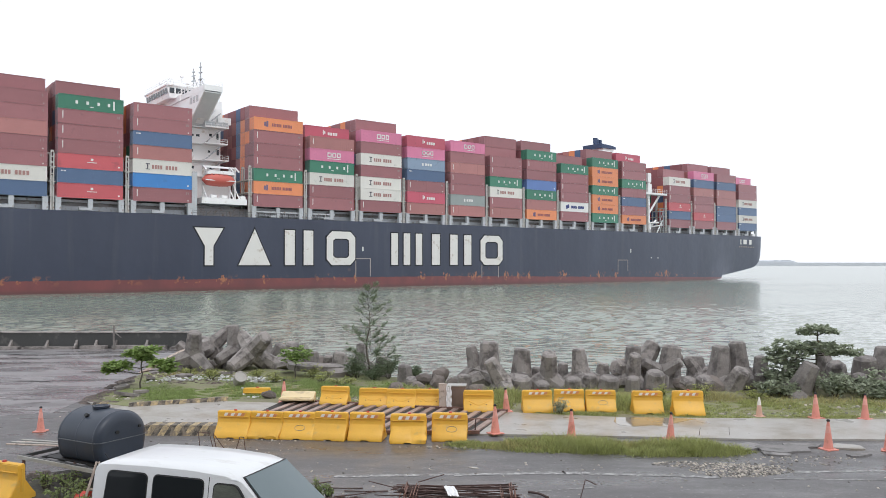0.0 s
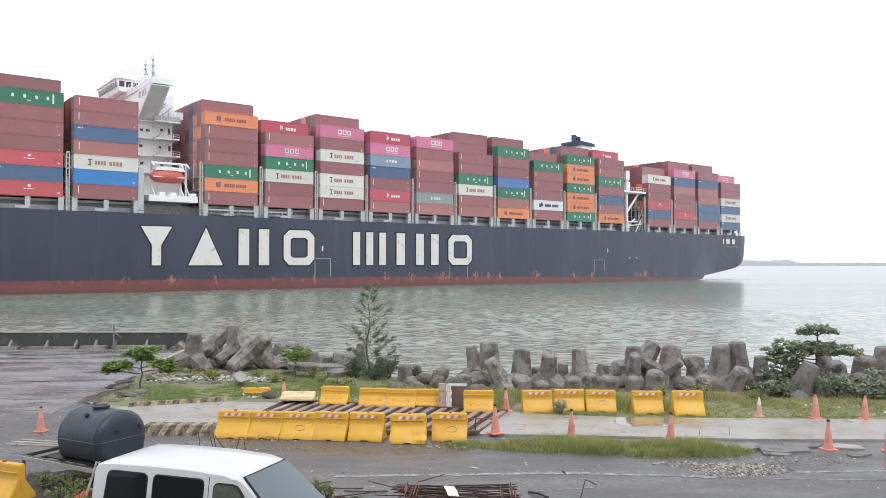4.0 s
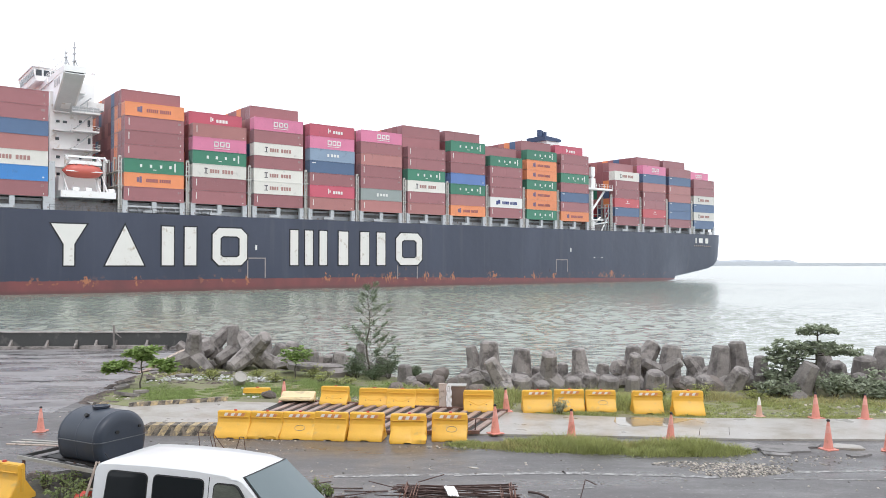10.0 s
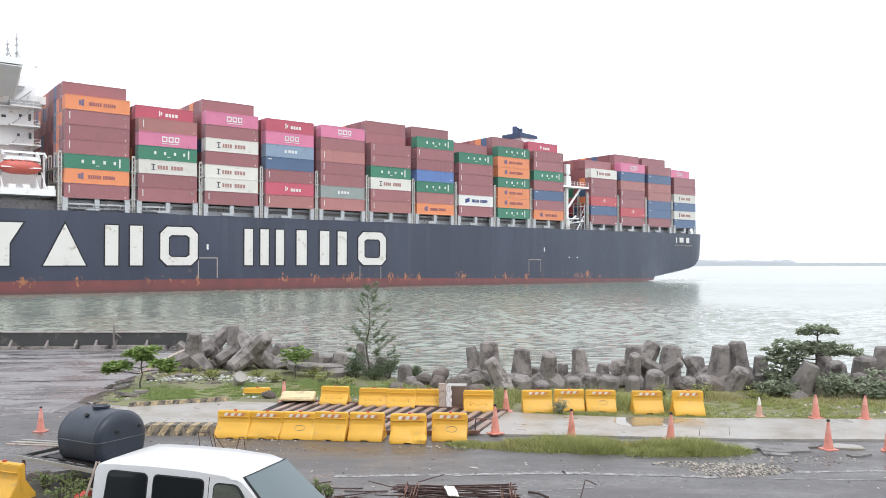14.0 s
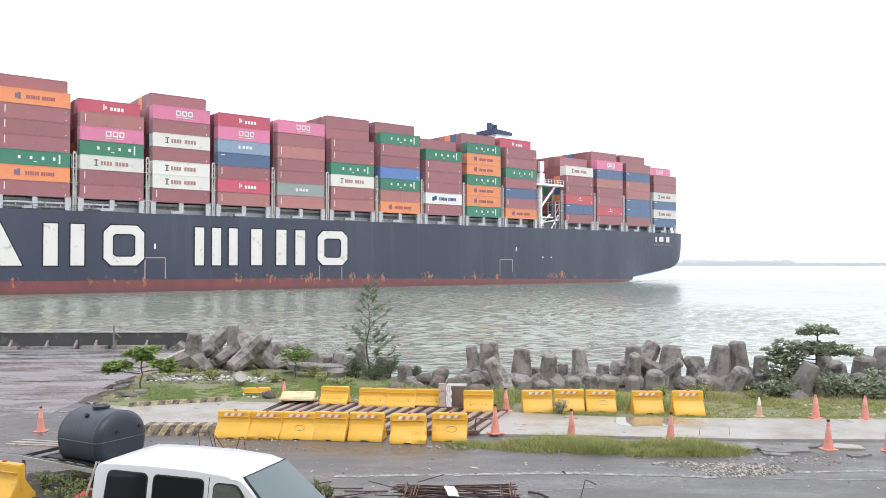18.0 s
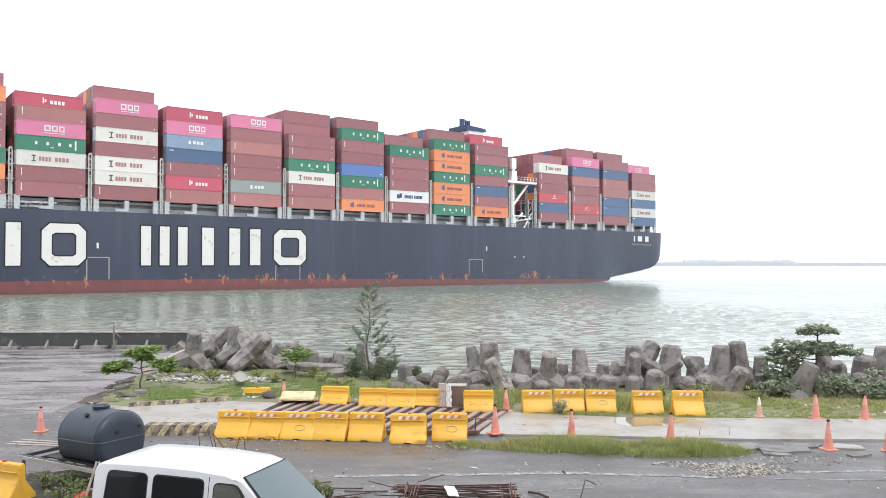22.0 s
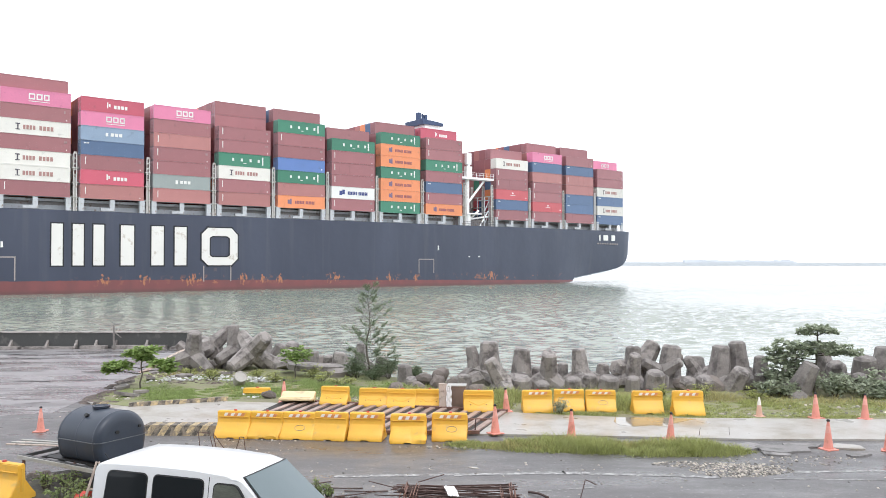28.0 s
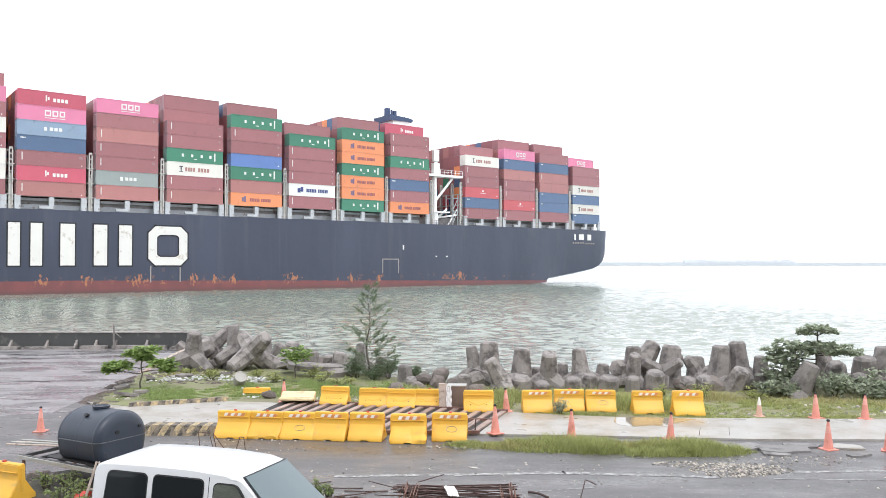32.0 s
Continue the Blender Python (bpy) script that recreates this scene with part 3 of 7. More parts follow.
def block(x0, x1, z0, z1):
    mark_poly([(x0, z0), (x0, z1), (x1, z1), (x1, z0)])


def wedge(x0, x1):
    c, s = (x0 + x1) / 2, 0.95
    mark_poly([(x0 + 0.7, Z1), (x1 - 0.7, Z1), (c + s, Z0 + 4.2), (c + s, Z0), (c - s, Z0), (c - s, Z0 + 4.2)])


def tent(x0, x1):
    c = (x0 + x1) / 2
    mark_poly([(x0 + 0.6, Z0), (c, Z1), (x1 - 0.6, Z0)])


def bars(x0, x1):
    block(x0, x0 + 2.5, Z0, Z1)
    block(x1 - 2.5, x1, Z0, Z1)


def bars_wedge(x0, x1):
    c = (x0 + x1) / 2
    block(x0, x0 + 2.0, Z0, Z1)
    block(x1 - 2.0, x1, Z0, Z1)
    block(c - 1.0, c + 1.0, Z0, Z1)


def bar(x0, x1):
    block(x0, x1, Z0, Z1)


def loop(x0, x1):
    w, k = 1.75, 1.4
    out = [(x0, Z0 + k), (x0, Z1 - k), (x0 + k, Z1), (x1 - k, Z1), (x1, Z1 - k), (x1, Z0 + k), (x1 - k, Z0), (x0 + k, Z0)]
    inn = [(x0 + w, Z0 + 2.2), (x0 + w, Z1 - 2.2), (x0 + 2.4, Z1 - w), (x1 - 2.4, Z1 - w), (x1 - w, Z1 - 2.2), (x1 - w, Z0 + 2.2), (x1 - 2.4, Z0 + w), (x0 + 2.4, Z0 + w)]
    for i in range(8):
        j = (i + 1) % 8
        mark_poly([out[i], out[j], inn[j], inn[i]])


HULL_MARKS = ((wedge, 60.6, 68.4), (tent, 70.6, 79.4), (bars, 82.4, 89.7), (loop, 93.3, 101.2), (bars_wedge, 111.8, 121.4), (bar, 124.6, 127.2), (bars, 130.7, 138.0), (loop, 141.3, 149.4))
for form, x0, x1 in HULL_MARKS:
    bm = bmesh.new()
    form(x0, x1)
    marking = part("hull_marking", bm, MAT["hull_letter"], ship, "tall white painted hull marking")
    bm = bmesh.new()
    EDGE = 0.26
    form(x0, x1)
    EDGE = 0.0
    part("marking_edge", bm, MAT["mark_edge"], marking, "black painted edging")

# pilot door outlines, draught marks and small fittings on the side
for x0, x1, z0, z1 in ((101.3, 105.7, 2.7, 7.2), (198.8, 203.8, 3.4, 7.1)):
    bm = bmesh.new()
    for a in ((x0, x0 + 0.22, z0, z1), (x1 - 0.22, x1, z0, z1), (x0, x1, z1 - 0.22, z1)):
        box(bm, a[0], a[1], -0.36, -0.28, a[2], a[3])
    part("pilot_door_outline", bm, MAT["grey_mark"], ship, "white painted outline of a pilot door")
for x, z, w, h in ((103.2, 8.9, 0.4, 1.1), (205.0, 9.4, 0.4, 1.2), (196.0, 3.4, 0.7, 0.7), (215.5, 7.6, 0.5, 0.3), (219.0, 7.6, 0.5, 0.3), (99.2, 4.0, 0.7, 0.7), (144.0, 4.2, 0.7, 0.7), (14.0, 4.2, 0.7, 0.7)):
    bm = bmesh.new()
    box(bm, x, x + w, -0.37, -0.28, z, z + h)
    part("side_fitting", bm, MAT["dark_mark"] if w == 0.7 else MAT["white_mark"], ship)
for x in (141.7, 147.8):
    bm = bmesh.new()
    box(bm, x, x + 0.22, -0.36, -0.28, 2.0, 5.4)
    part("tug_mark", bm, MAT["grey_mark"], ship)
# name and port at the quarter: unreadable, plain bars
for x0, n, z in ((267.6, 5, 11.9), (273.4, 4, 11.8)):
    for k in range(n):
        bm = bmesh.new()
        box(bm, x0 + k * 1.1, x0 + k * 1.1 + 0.55, -0.4, -0.28, z, z + 0.45)
        part("name_bar", bm, MAT["grey_mark"], ship)
# mooring openings in the quarter
for x0, x1, z0 in ((268.4, 269.0, 13.0), (270.4, 272.6, 13.1), (274.2, 275.9, 13.0)):
    bm = bmesh.new()
    box(bm, x0, x1, -0.40, -0.28, z0, 14.8, bevel=0.05)
    part("mooring_opening", bm, MAT["white_mark"], ship, "pale opening of the mooring deck")

# deck, hatch coaming and deck edge
bm = bmesh.new()
box(bm, -10, 280.5, 2.6, BEAM - 2.6, DECK + 0.01, BASE - 0.55)
part("hatch_coaming", bm, MAT["deck_dark"], ship, "rust-stained grey hatch coamings and covers")
bm = bmesh.new()
for x0, x1 in ((-10, 60.0), (76, 212), (226, 280)):
    box(bm, x0, x1, 1.9, 2.6, BASE - 0.75, BASE - 0.25)
    box(bm, x0, x1, 2.2, 2.58, DECK + 0.2, DECK + 1.1)
part("coaming_rail", bm, MAT["deck_grey"], ship)
for x0, x1 in ((61, 92), (213, 226)):
    bm = bmesh.new()
    for z in (DECK + 0.55, DECK + 1.05):
        box(bm, x0, x1, 0.05, 0.12, z, z + 0.08)
    x = x0
    while x < x1:
        box(bm, x, x + 0.1, 0.04, 0.12, DECK, DECK + 1.1)
        x += 1.5
    part("deck_rail", bm, MAT["rail_grey"], ship, "dark grey deck rail")

bm = bmesh.new()
box(bm, 74.0, 96.0, 0.35, 0.9, DECK + 1.25, DECK + 1.6)
box(bm, 74.0, 93.0, 0.35, 0.9, DECK + 0.45, DECK + 0.75)
for k in range(8):
    box(bm, 75.0 + k * 2.6, 75.2 + k * 2.6, 0.36, 0.88, DECK + 0.75, DECK + 1.25)
part("gangway", bm, MAT["deck_grey"], ship, "grey stowed accommodation ladder along the deck edge")

# ---- containers ----
STACKS = {  # right end, tiers of the outer row from top to bottom, setback tiers of the second row above that
    "A": (32.6, "mmtmmwb", "m"), "B": (46.6, "gmmmRbR", "m"), "C": (60.75, "mmbtwBm", ""), "D": (87.05, "ommmgom", "m"),
    "E": (101.1, "tpgwmm", "k"), "F": (115.15, "pmwmwwm", "m"), "G": (129.2, "kpsbmkt", ""), "H": (143.3, "pmtmmyt", ""),
    "I": (157.35, "mmgwmt", "mm"), "J": (171.4, "gmmcgto", "m"), "K": (185.45, "gmmmWm", "m"), "L": (199.5, "googoog", "m"),
    "M": (213.6, "mmgmbmo", "k"), "N": (238.1, "wmmRbm", "m"), "O": (252.15, "pbtmmRm", "m"), "P": (266.2, "mbttbbm", "m"), "Q": (280.25, "mmwbwb", "p"),
}


def container_mesh(code):
    bm = bmesh.new()
    L, Wd, H = BOX_L, BOX_W, BOX_H - 0.03
    box(bm, -L + 0.05, -0.05, 0.05, Wd - 0.05, 0.05, H - 0.03)
    for x in (-L, -0.16):
        for y in (0, Wd - 0.16):
            box(bm, x, x + 0.16, y, y + 0.16, 0, H)
    for y in (0, Wd - 0.1):
        box(bm, -L + 0.16, -0.16, y, y + 0.1, 0, 0.16)
        box(bm, -L + 0.16, -0.16, y, y + 0.1, H - 0.12, H)
    # ribs of the pressed side
    x = -L + 0.5
    while x < -0.5:
        box(bm, x, x + 0.12, 0.044, 0.05, 0.16, H - 0.12)
        x += 0.56
    # door gear on the end
    for y in (0.5, 0.95, 1.5, 1.95):
        box(bm, -L - 0.01, -L + 0.05, y, y + 0.05, 0.2, H - 0.2)
    return mesh_of("container", bm, MAT["box_" + code])


BOX_MESH = {c: container_mesh(c) for c in PAINT}
NICE = {"m": "maroon", "d": "dark maroon", "t": "terracotta red", "R": "bright red", "k": "crimson", "g": "dark green", "o": "orange", "w": "cream white", "b": "navy blue",
        "B": "bright blue", "c": "mid blue", "p": "pink", "s": "slate blue-grey", "y": "grey", "W": "white"}


def mark_mesh(name, rects, mat):
    """Rectangles as fractions of the container's side: x0, x1, z0, z1."""
    bm = bmesh.new()
    for x0, x1, z0, z1 in rects:
        box(bm, -BOX_L + x0 * BOX_L, -BOX_L + x1 * BOX_L, -0.012, 0.05, z0 * BOX_H, z1 * BOX_H)
    return mesh_of(name, bm, mat)


def ring(x0, x1, z0, z1, t=0.018, tz=0.09):
    return [(x0, x0 + t, z0, z1), (x1 - t, x1, z0, z1), (x0, x1, z0, z0 + tz), (x0, x1, z1 - tz, z1)]


def bars_row(x0, x1, z0, z1, n, fill=0.72):
    """Plain upright bars in a row."""
    w = (x1 - x0) / n
    return [(x0 + k * w, x0 + (k + fill) * w, z0, z1) for k in range(n)]


MARKS = {
    "g": [("white_mark", [(0.255, 0.292, 0.4, 0.62), (0.42, 0.458, 0.4, 0.62), (0.475, 0.53, 0.23, 0.28), (0.59, 0.628, 0.4, 0.62), (0.75, 0.788, 0.4, 0.62), (0.835, 0.86, 0.2, 0.82)])],
    "o": [("logo_emblem", [(0.205, 0.245, 0.34, 0.66), (0.25, 0.285, 0.30, 0.74)]), ("logo_brown", bars_row(0.36, 0.56, 0.36, 0.6, 6) + bars_row(0.585, 0.78, 0.36, 0.6, 6))],
    "w": [("dark_mark", [(0.21, 0.275, 0.64, 0.71), (0.234, 0.252, 0.32, 0.64), (0.21, 0.275, 0.28, 0.33)]), ("wine_mark", bars_row(0.315, 0.50, 0.34, 0.62, 4) + bars_row(0.545, 0.76, 0.34, 0.62, 4))],
    "W": [("logo_blue", [(0.18, 0.24, 0.28, 0.64), (0.245, 0.30, 0.36, 0.74)] + bars_row(0.37, 0.59, 0.34, 0.62, 6) + bars_row(0.62, 0.84, 0.34, 0.62, 6))],
    "p": [("white_mark", ring(0.39, 0.48, 0.34, 0.74) + ring(0.50, 0.585, 0.34, 0.74) + ring(0.605, 0.685, 0.34, 0.74) + [(0.39, 0.69, 0.2, 0.24)])],
    "k": [("white_mark", [(0.40, 0.42, 0.32, 0.72), (0.43, 0.455, 0.42, 0.62)] + bars_row(0.51, 0.74, 0.32, 0.56, 4))],
    "s": [("white_mark", [(0.38, 0.42, 0.36, 0.60)] + bars_row(0.46, 0.66, 0.38, 0.6, 3))],
    "y": [("white_mark", [(0.38, 0.42, 0.34, 0.62)] + bars_row(0.46, 0.66, 0.38, 0.6, 3))],
    "R": [("white_mark", [(0.495, 0.535, 0.58, 0.74), (0.44, 0.59, 0.43, 0.48), (0.92, 0.95, 0.2, 0.3)])],
    "m": [("white_mark", [(0.065, 0.078, 0.34, 0.84), (0.93, 0.945, 0.12, 0.2)]), ("grey_mark", bars_row(0.90, 0.95, 0.62, 0.78, 4, 0.5))],
    "d": [("white_mark", [(0.06, 0.12, 0.62, 0.7)])],
    "t": [("white_mark", [(0.07, 0.083, 0.3, 0.8), (0.93, 0.945, 0.15, 0.22)])],
    "b": [("white_mark", bars_row(0.05, 0.13, 0.76, 0.84, 4))],
    "c": [("white_mark", [(0.92, 0.945, 0.2, 0.3)])],
    "B": [("white_mark", [(0.92, 0.945, 0.2, 0.3)])],
}
MARK_MESH = {c: [mark_mesh("marking", [r], MAT[mat]) for mat, rects in lst for r in rects] for c, lst in MARKS.items()}
BARE = random.Random(21)


def container(code, x, y, z, marked=True):
    ob = piece("container", BOX_MESH[code], ship, pose(x, y, z))
    tagged(ob, NICE[code] + " steel shipping container")
    if marked:
        for me in MARK_MESH[code]:
            if code in "mt" and BARE.random() < 0.3:
                continue
            piece("marking", me, ob, Matrix.Identity(4))
    return ob


JIT = random.Random(3)
for key, (xr, tiers, setback) in STACKS.items():
    base = BASE if key < "N" else BASE - 0.55
    n = len(tiers)
    for i, code in enumerate(reversed(tiers)):
        container(code, xr + JIT.uniform(-0.03, 0.03), JIT.uniform(-0.03, 0.03), base + i * BOX_H)
    # the side rows of the stack beside the bridge house, whose ends show
    for row, inner in enumerate(("mommmom", "oooooom", "bbbmbbm") if key == "D" else (), 1):
        for i, code in enumerate(reversed(inner)):
            container(code, xr, row * 2.5, base + i * BOX_H, marked=False)
    for i, code in enumerate(reversed(setback)):
        container(code, xr, 2.5, base + (n + i) * BOX_H, marked=code in "kp")


def inner_boxes():
    """The rows behind the outer one, joined."""
    rnd = random.Random(11)
    verts, faces = [], []
    for key, (xr, tiers, setback) in STACKS.items():
        base = BASE if key < "N" else BASE - 0.55
        for row in range(1, 20):
            n = len(tiers) + len(setback)
            if row > 15:
                n = len(tiers) - rnd.randint(0, 1)
            for i in range(n):
                if row == 1 and i >= len(tiers) or key == "D" and row < 4 and i < len(tiers):
                    continue
                if 3 < row < 16 and i < n - 2 and key not in "DN":
                    continue
                o = len(verts)
                x0, x1 = xr - BOX_L + rnd.uniform(-0.03, 0.03), xr
                y0, y1, z0, z1 = row * 2.5, row * 2.5 + BOX_W, base + i * BOX_H, base + (i + 1) * BOX_H - 0.04
                verts += [(x0, y0, z0), (x1, y0, z0), (x1, y1, z0), (x0, y1, z0), (x0, y0, z1), (x1, y0, z1), (x1, y1, z1), (x0, y1, z1)]
                faces += [(o, o + 3, o + 2, o + 1), (o + 4, o + 5, o + 6, o + 7), (o, o + 1, o + 5, o + 4), (o + 1, o + 2, o + 6, o + 5), (o + 2, o + 3, o + 7, o + 6), (o + 3, o, o + 4, o + 7)]
    me = bpy.data.meshes.new("inner_cargo")
    me.from_pydata(verts, [], faces)
    return me


def inner_material():
    m = bpy.data.materials.new("mixed_container_paint")
    m.use_nodes = True
    nt = m.node_tree
    b = nt.nodes["Principled BSDF"]
    geo = nt.nodes.new("ShaderNodeNewGeometry")
    cr = nt.nodes.new("ShaderNodeValToRGB")
    cr.color_ramp.interpolation = "CONSTANT"
    stops = [(0.0, "m"), (0.34, "d"), (0.5, "t"), (0.66, "b"), (0.76, "o"), (0.85, "m"), (0.93, "g"), (0.97, "R")]
    cr.color_ramp.elements[0].color = rgb(*PAINT["m"])
    cr.color_ramp.elements[1].position, cr.color_ramp.elements[1].color = stops[1][0], rgb(*PAINT["d"])
    for pos, code in stops[2:]:
        e = cr.color_ramp.elements.new(pos)
        e.color = rgb(*PAINT[code])
    nt.links.new(geo.outputs["Random Per Island"], cr.inputs[0])
    nt.links.new(cr.outputs[0], b.inputs["Base Color"])
    b.inputs["Roughness"].default_value = 0.5
    return m


rows = new("inner_cargo", inner_boxes())
rows.data.materials.append(inner_material())
rows.parent = ship
tagged(rows, "inner rows of stacked maroon, blue and orange containers", kind="stuff")

# stanchions under the stacks, and lashing bridges between them
bm = bmesh.new()
box(bm, -0.5, 0.5, 0.15, 0.9, DECK - 0.1, BASE + 0.15)
box(bm, -0.62, 0.62, 0.1, 0.95, BASE - 0.12, BASE - 0.01)
STANCHION = mesh_of("stanchion", bm, MAT["deck_grey"])
bm = bmesh.new()
box(bm, -0.45, 0.45, 0.1, 0.8, DECK + 0.25, BASE - 0.1)
box(bm, -2.2, 0.45, 0.08, 0.82, DECK + 0.2, DECK + 0.75)
BRACKET = mesh_of("stanchion", bm, MAT["deck_grey"])
bm = bmesh.new()
for y in (0.2, 4.0, 9.0, 14, 20, 26, 32, 38, 44, 49.2):
    box(bm, -0.36, -0.16, y, y + 0.4, DECK, BASE + 8.7)
    box(bm, 0.16, 0.36, y, y + 0.4, DECK, BASE + 8.7)
    box(bm, -0.2, 0.2, y + 0.3, y + 0.38, DECK, BASE + 4.2)
    box(bm, -0.3, 0.3, y + 0.02, y + 0.38, BASE + 8.7, BASE + 9.1)
for z in (BASE + 0.1, BASE + 2.95, BASE + 5.85):
    box(bm, -0.6, 0.6, 0.15, 49.8, z, z + 0.15)
for k in range(4):
    box(bm, -0.3, 0.3, 0.25, 0.35, BASE + 4.4 + k * 1.1, BASE + 4.65 + k * 1.1)
BRIDGE = mesh_of("lashing_bridge", bm, MAT["lashing"])
for key, (xr, tiers, setback) in STACKS.items():
    piece("stanchion", STANCHION, ship, pose(xr - 0.28, -0.12, 0))
    piece("stanchion", STANCHION, ship, pose(xr - BOX_L + 0.2, -0.12, 0))
    piece("stanchion", BRACKET, ship, pose(xr - BOX_L / 2, 0, 0))
    if key not in "CMQ":
        tagged(piece("lashing_bridge", BRIDGE, ship, pose(xr + 0.93, 0, 0)), "grey steel lashing bridge")
for x in (74.1, 214.6, 224.6):
    tagged(piece("lashing_bridge", BRIDGE, ship, pose(x, 0, 0)), "grey steel lashing bridge")

# ---- bridge house ----
MAT["soffit"] = material("pale_grey_ship_paint", (0.72, 0.74, 0.75), 0.5, var=0.1, scale=0.4)
house = part("bridge_house", (lambda b: (box(b, 63.0, 71.3, 10.5, 39.5, DECK, 41.2), b)[1])(bmesh.new()), MAT["ship_white"], ship, "white bridge house tower")
bm = bmesh.new()
box(bm, 63.6, 69.5, 9.0, 41.0, 41.2, 43.4)
box(bm, 63.4, 67.6, 0.2, 49.8, 43.5, 44.7)
box(bm, 63.2, 69.6, 14.5, 35.5, 43.4, 44.7)
prism(bm, [(61.6, 44.4), (69.6, 44.4), (69.6, 47.2), (61.0, 47.2)], 17.0, 33.0, "y")
box(bm, 60.8, 70.0, 16.6, 33.4, 47.2, 47.5)
part("wheelhouse", bm, MAT["ship_white"], house, "white wheelhouse with wings out to the ship's sides")
for k in range(9):
    bm = bmesh.new()
    y = 17.5 + k * 1.7
    prism(bm, [(61.27, 45.5), (61.31, 45.5), (61.14, 46.7), (61.10, 46.7)], y, y + 1.4, "y")
    part("wheelhouse_window", bm, MAT["ship_glass"], house, "dark wheelhouse window")
for k in range(5):
    bm = bmesh.new()
    x = 61.6 + k * 1.5
    box(bm, x, x + 1.1, 16.92, 17.02, 45.5, 46.7)
    part("wheelhouse_window", bm, MAT["ship_glass"], house, "dark wheelhouse window")
for y0, y1 in ((0.3, 9.5), (49.7, 40.5)):
    for x in (63.45, 67.1):
        bm = bmesh.new()
        prism(bm, [(y0, 43.5), (y0, 43.2), (y1, 37.2), (y1, 43.5)], x, x + 0.3, "x")
        part("wing_web", bm, MAT["ship_white"], house, "white tapered web of the bridge wing")
    bm = bmesh.new()
    prism(bm, [(y0, 43.3), (y0, 43.1), (y1, 37.1), (y1, 37.3)], 63.76, 67.09, "x")
    part("wing_soffit", bm, MAT["soffit"], house, "grey sloping underside of the bridge wing")
    for k in (0.42, 0.62, 0.82):
        bm = bmesh.new()
        y = y0 + (y1 - y0) * k
        box(bm, 63.38, 63.5, y - 0.55, y + 0.55, 41.6, 43.0)
        part("web_opening", bm, MAT["deck_grey"], house)
for x in (63.42, 67.5):
    for y0, y1 in ((0.25, 16.5), (33.5, 49.75)):
        bm = bmesh.new()
        for z in (45.2, 45.75):
            box(bm, x, x + 0.08, y0, y1, z, z + 0.07)
        for k in range(9):
            y = y0 + (y1 - y0 - 0.08) * k / 8
            box(bm, x - 0.003, x + 0.083, y, y + 0.08, 44.7, 45.83)
        part("wing_rail", bm, MAT["ship_white"], house)
bm = bmesh.new()
box(bm, 68.6, 71.8, 11.0, 15.5, 41.2, 43.6)
box(bm, 70.0, 73.2, 9.0, 14.0, 38.0, 39.6)
part("aft_block", bm, MAT["ship_white"], house)

# decks with rails round the aft and outer side
for z, x1 in ((22.0, 71.4), (25.6, 72.2), (29.3, 72.2), (33.1, 72.0), (36.9, 72.2)):
    bm = bmesh.new()
    box(bm, 66.6, x1, 7.8, 42.2, z, z + 0.32)
    box(bm, 63.6, 66.6, 9.2, 42.2, z, z + 0.2)
    part("gallery", bm, MAT["ship_white"], house, "white gallery deck")
    bm = bmesh.new()
    for zz in (z + 0.75, z + 1.25):
        box(bm, 66.6, x1, 7.8, 7.87, zz, zz + 0.06)
        box(bm, x1 - 0.07, x1, 7.8, 42.2, zz, zz + 0.06)
    for k in range(5):
        x = 66.6 + k * (x1 - 66.7) / 4
        box(bm, x, x + 0.07, 7.8, 7.87, z + 0.3, z + 1.3)
    part("gallery_rail", bm, MAT["ship_white"], house)
    # the stair between this deck and the next
    bm = bmesh.new()
    for y in (8.1, 8.9):
        tube(bm, (67.0, y, z + 0.3), (70.4, y, z + 3.4), 0.09, n=5)
    for k in range(9):
        t = (k + 0.5) / 9
        box(bm, 66.9 + 3.4 * t, 67.25 + 3.4 * t, 8.1, 8.9, z + 0.3 + 3.1 * t, z + 0.36 + 3.1 * t)
    part("stair", bm, MAT["deck_grey"], house, "grey outside stair")
bm = bmesh.new()
box(bm, 66.7, 72.0, 7.9, 7.96, 37.3, 38.3)
part("bulwark", bm, MAT["deck_grey"], house, "grey screen on the upper gallery")
bm = bmesh.new()
prism(bm, [(67.6, 38.6), (71.4, 38.6), (71.4, 41.4), (70.0, 41.4)], 9.6, 10.4, "y")
part("side_house", bm, MAT["ship_white"], house)
for x, z, w, h in ((64.2, 34.9, 0.7, 0.5), (65.5, 34.9, 0.8, 0.5), (68.6, 35.2, 0.6, 0.6), (70.3, 34.6, 0.5, 1.4), (64.1, 31.3, 0.7, 0.6), (68.3, 31.4, 0.5, 0.5), (70.4, 30.9, 0.5, 1.3), (64.3, 27.5, 0.7, 0.6), (68.7, 27.6, 0.5, 0.5), (64.4, 24.0, 0.6, 0.6)):
    bm = bmesh.new()
    box(bm, x, x + w, 10.42, 10.54, z, z + h)
    part("cabin_window", bm, MAT["ship_glass"], house)
for z in (27.0, 30.1, 33.2, 36.3):
    for y in (12.5, 15.5, 18.5, 21.5, 26.5, 29.5, 33):
        bm = bmesh.new()
        box(bm, 62.94, 63.04, y, y + 1.0, z, z + 0.8)
        part("cabin_window", bm, MAT["ship_glass"], house)
bm = bmesh.new()
box(bm, 60.9, 62.0, 0.1, 1.0, DECK, 25.6)
part("lashing_post", bm, MAT["deck_grey"], ship, "broad grey lashing post beside the boat deck")
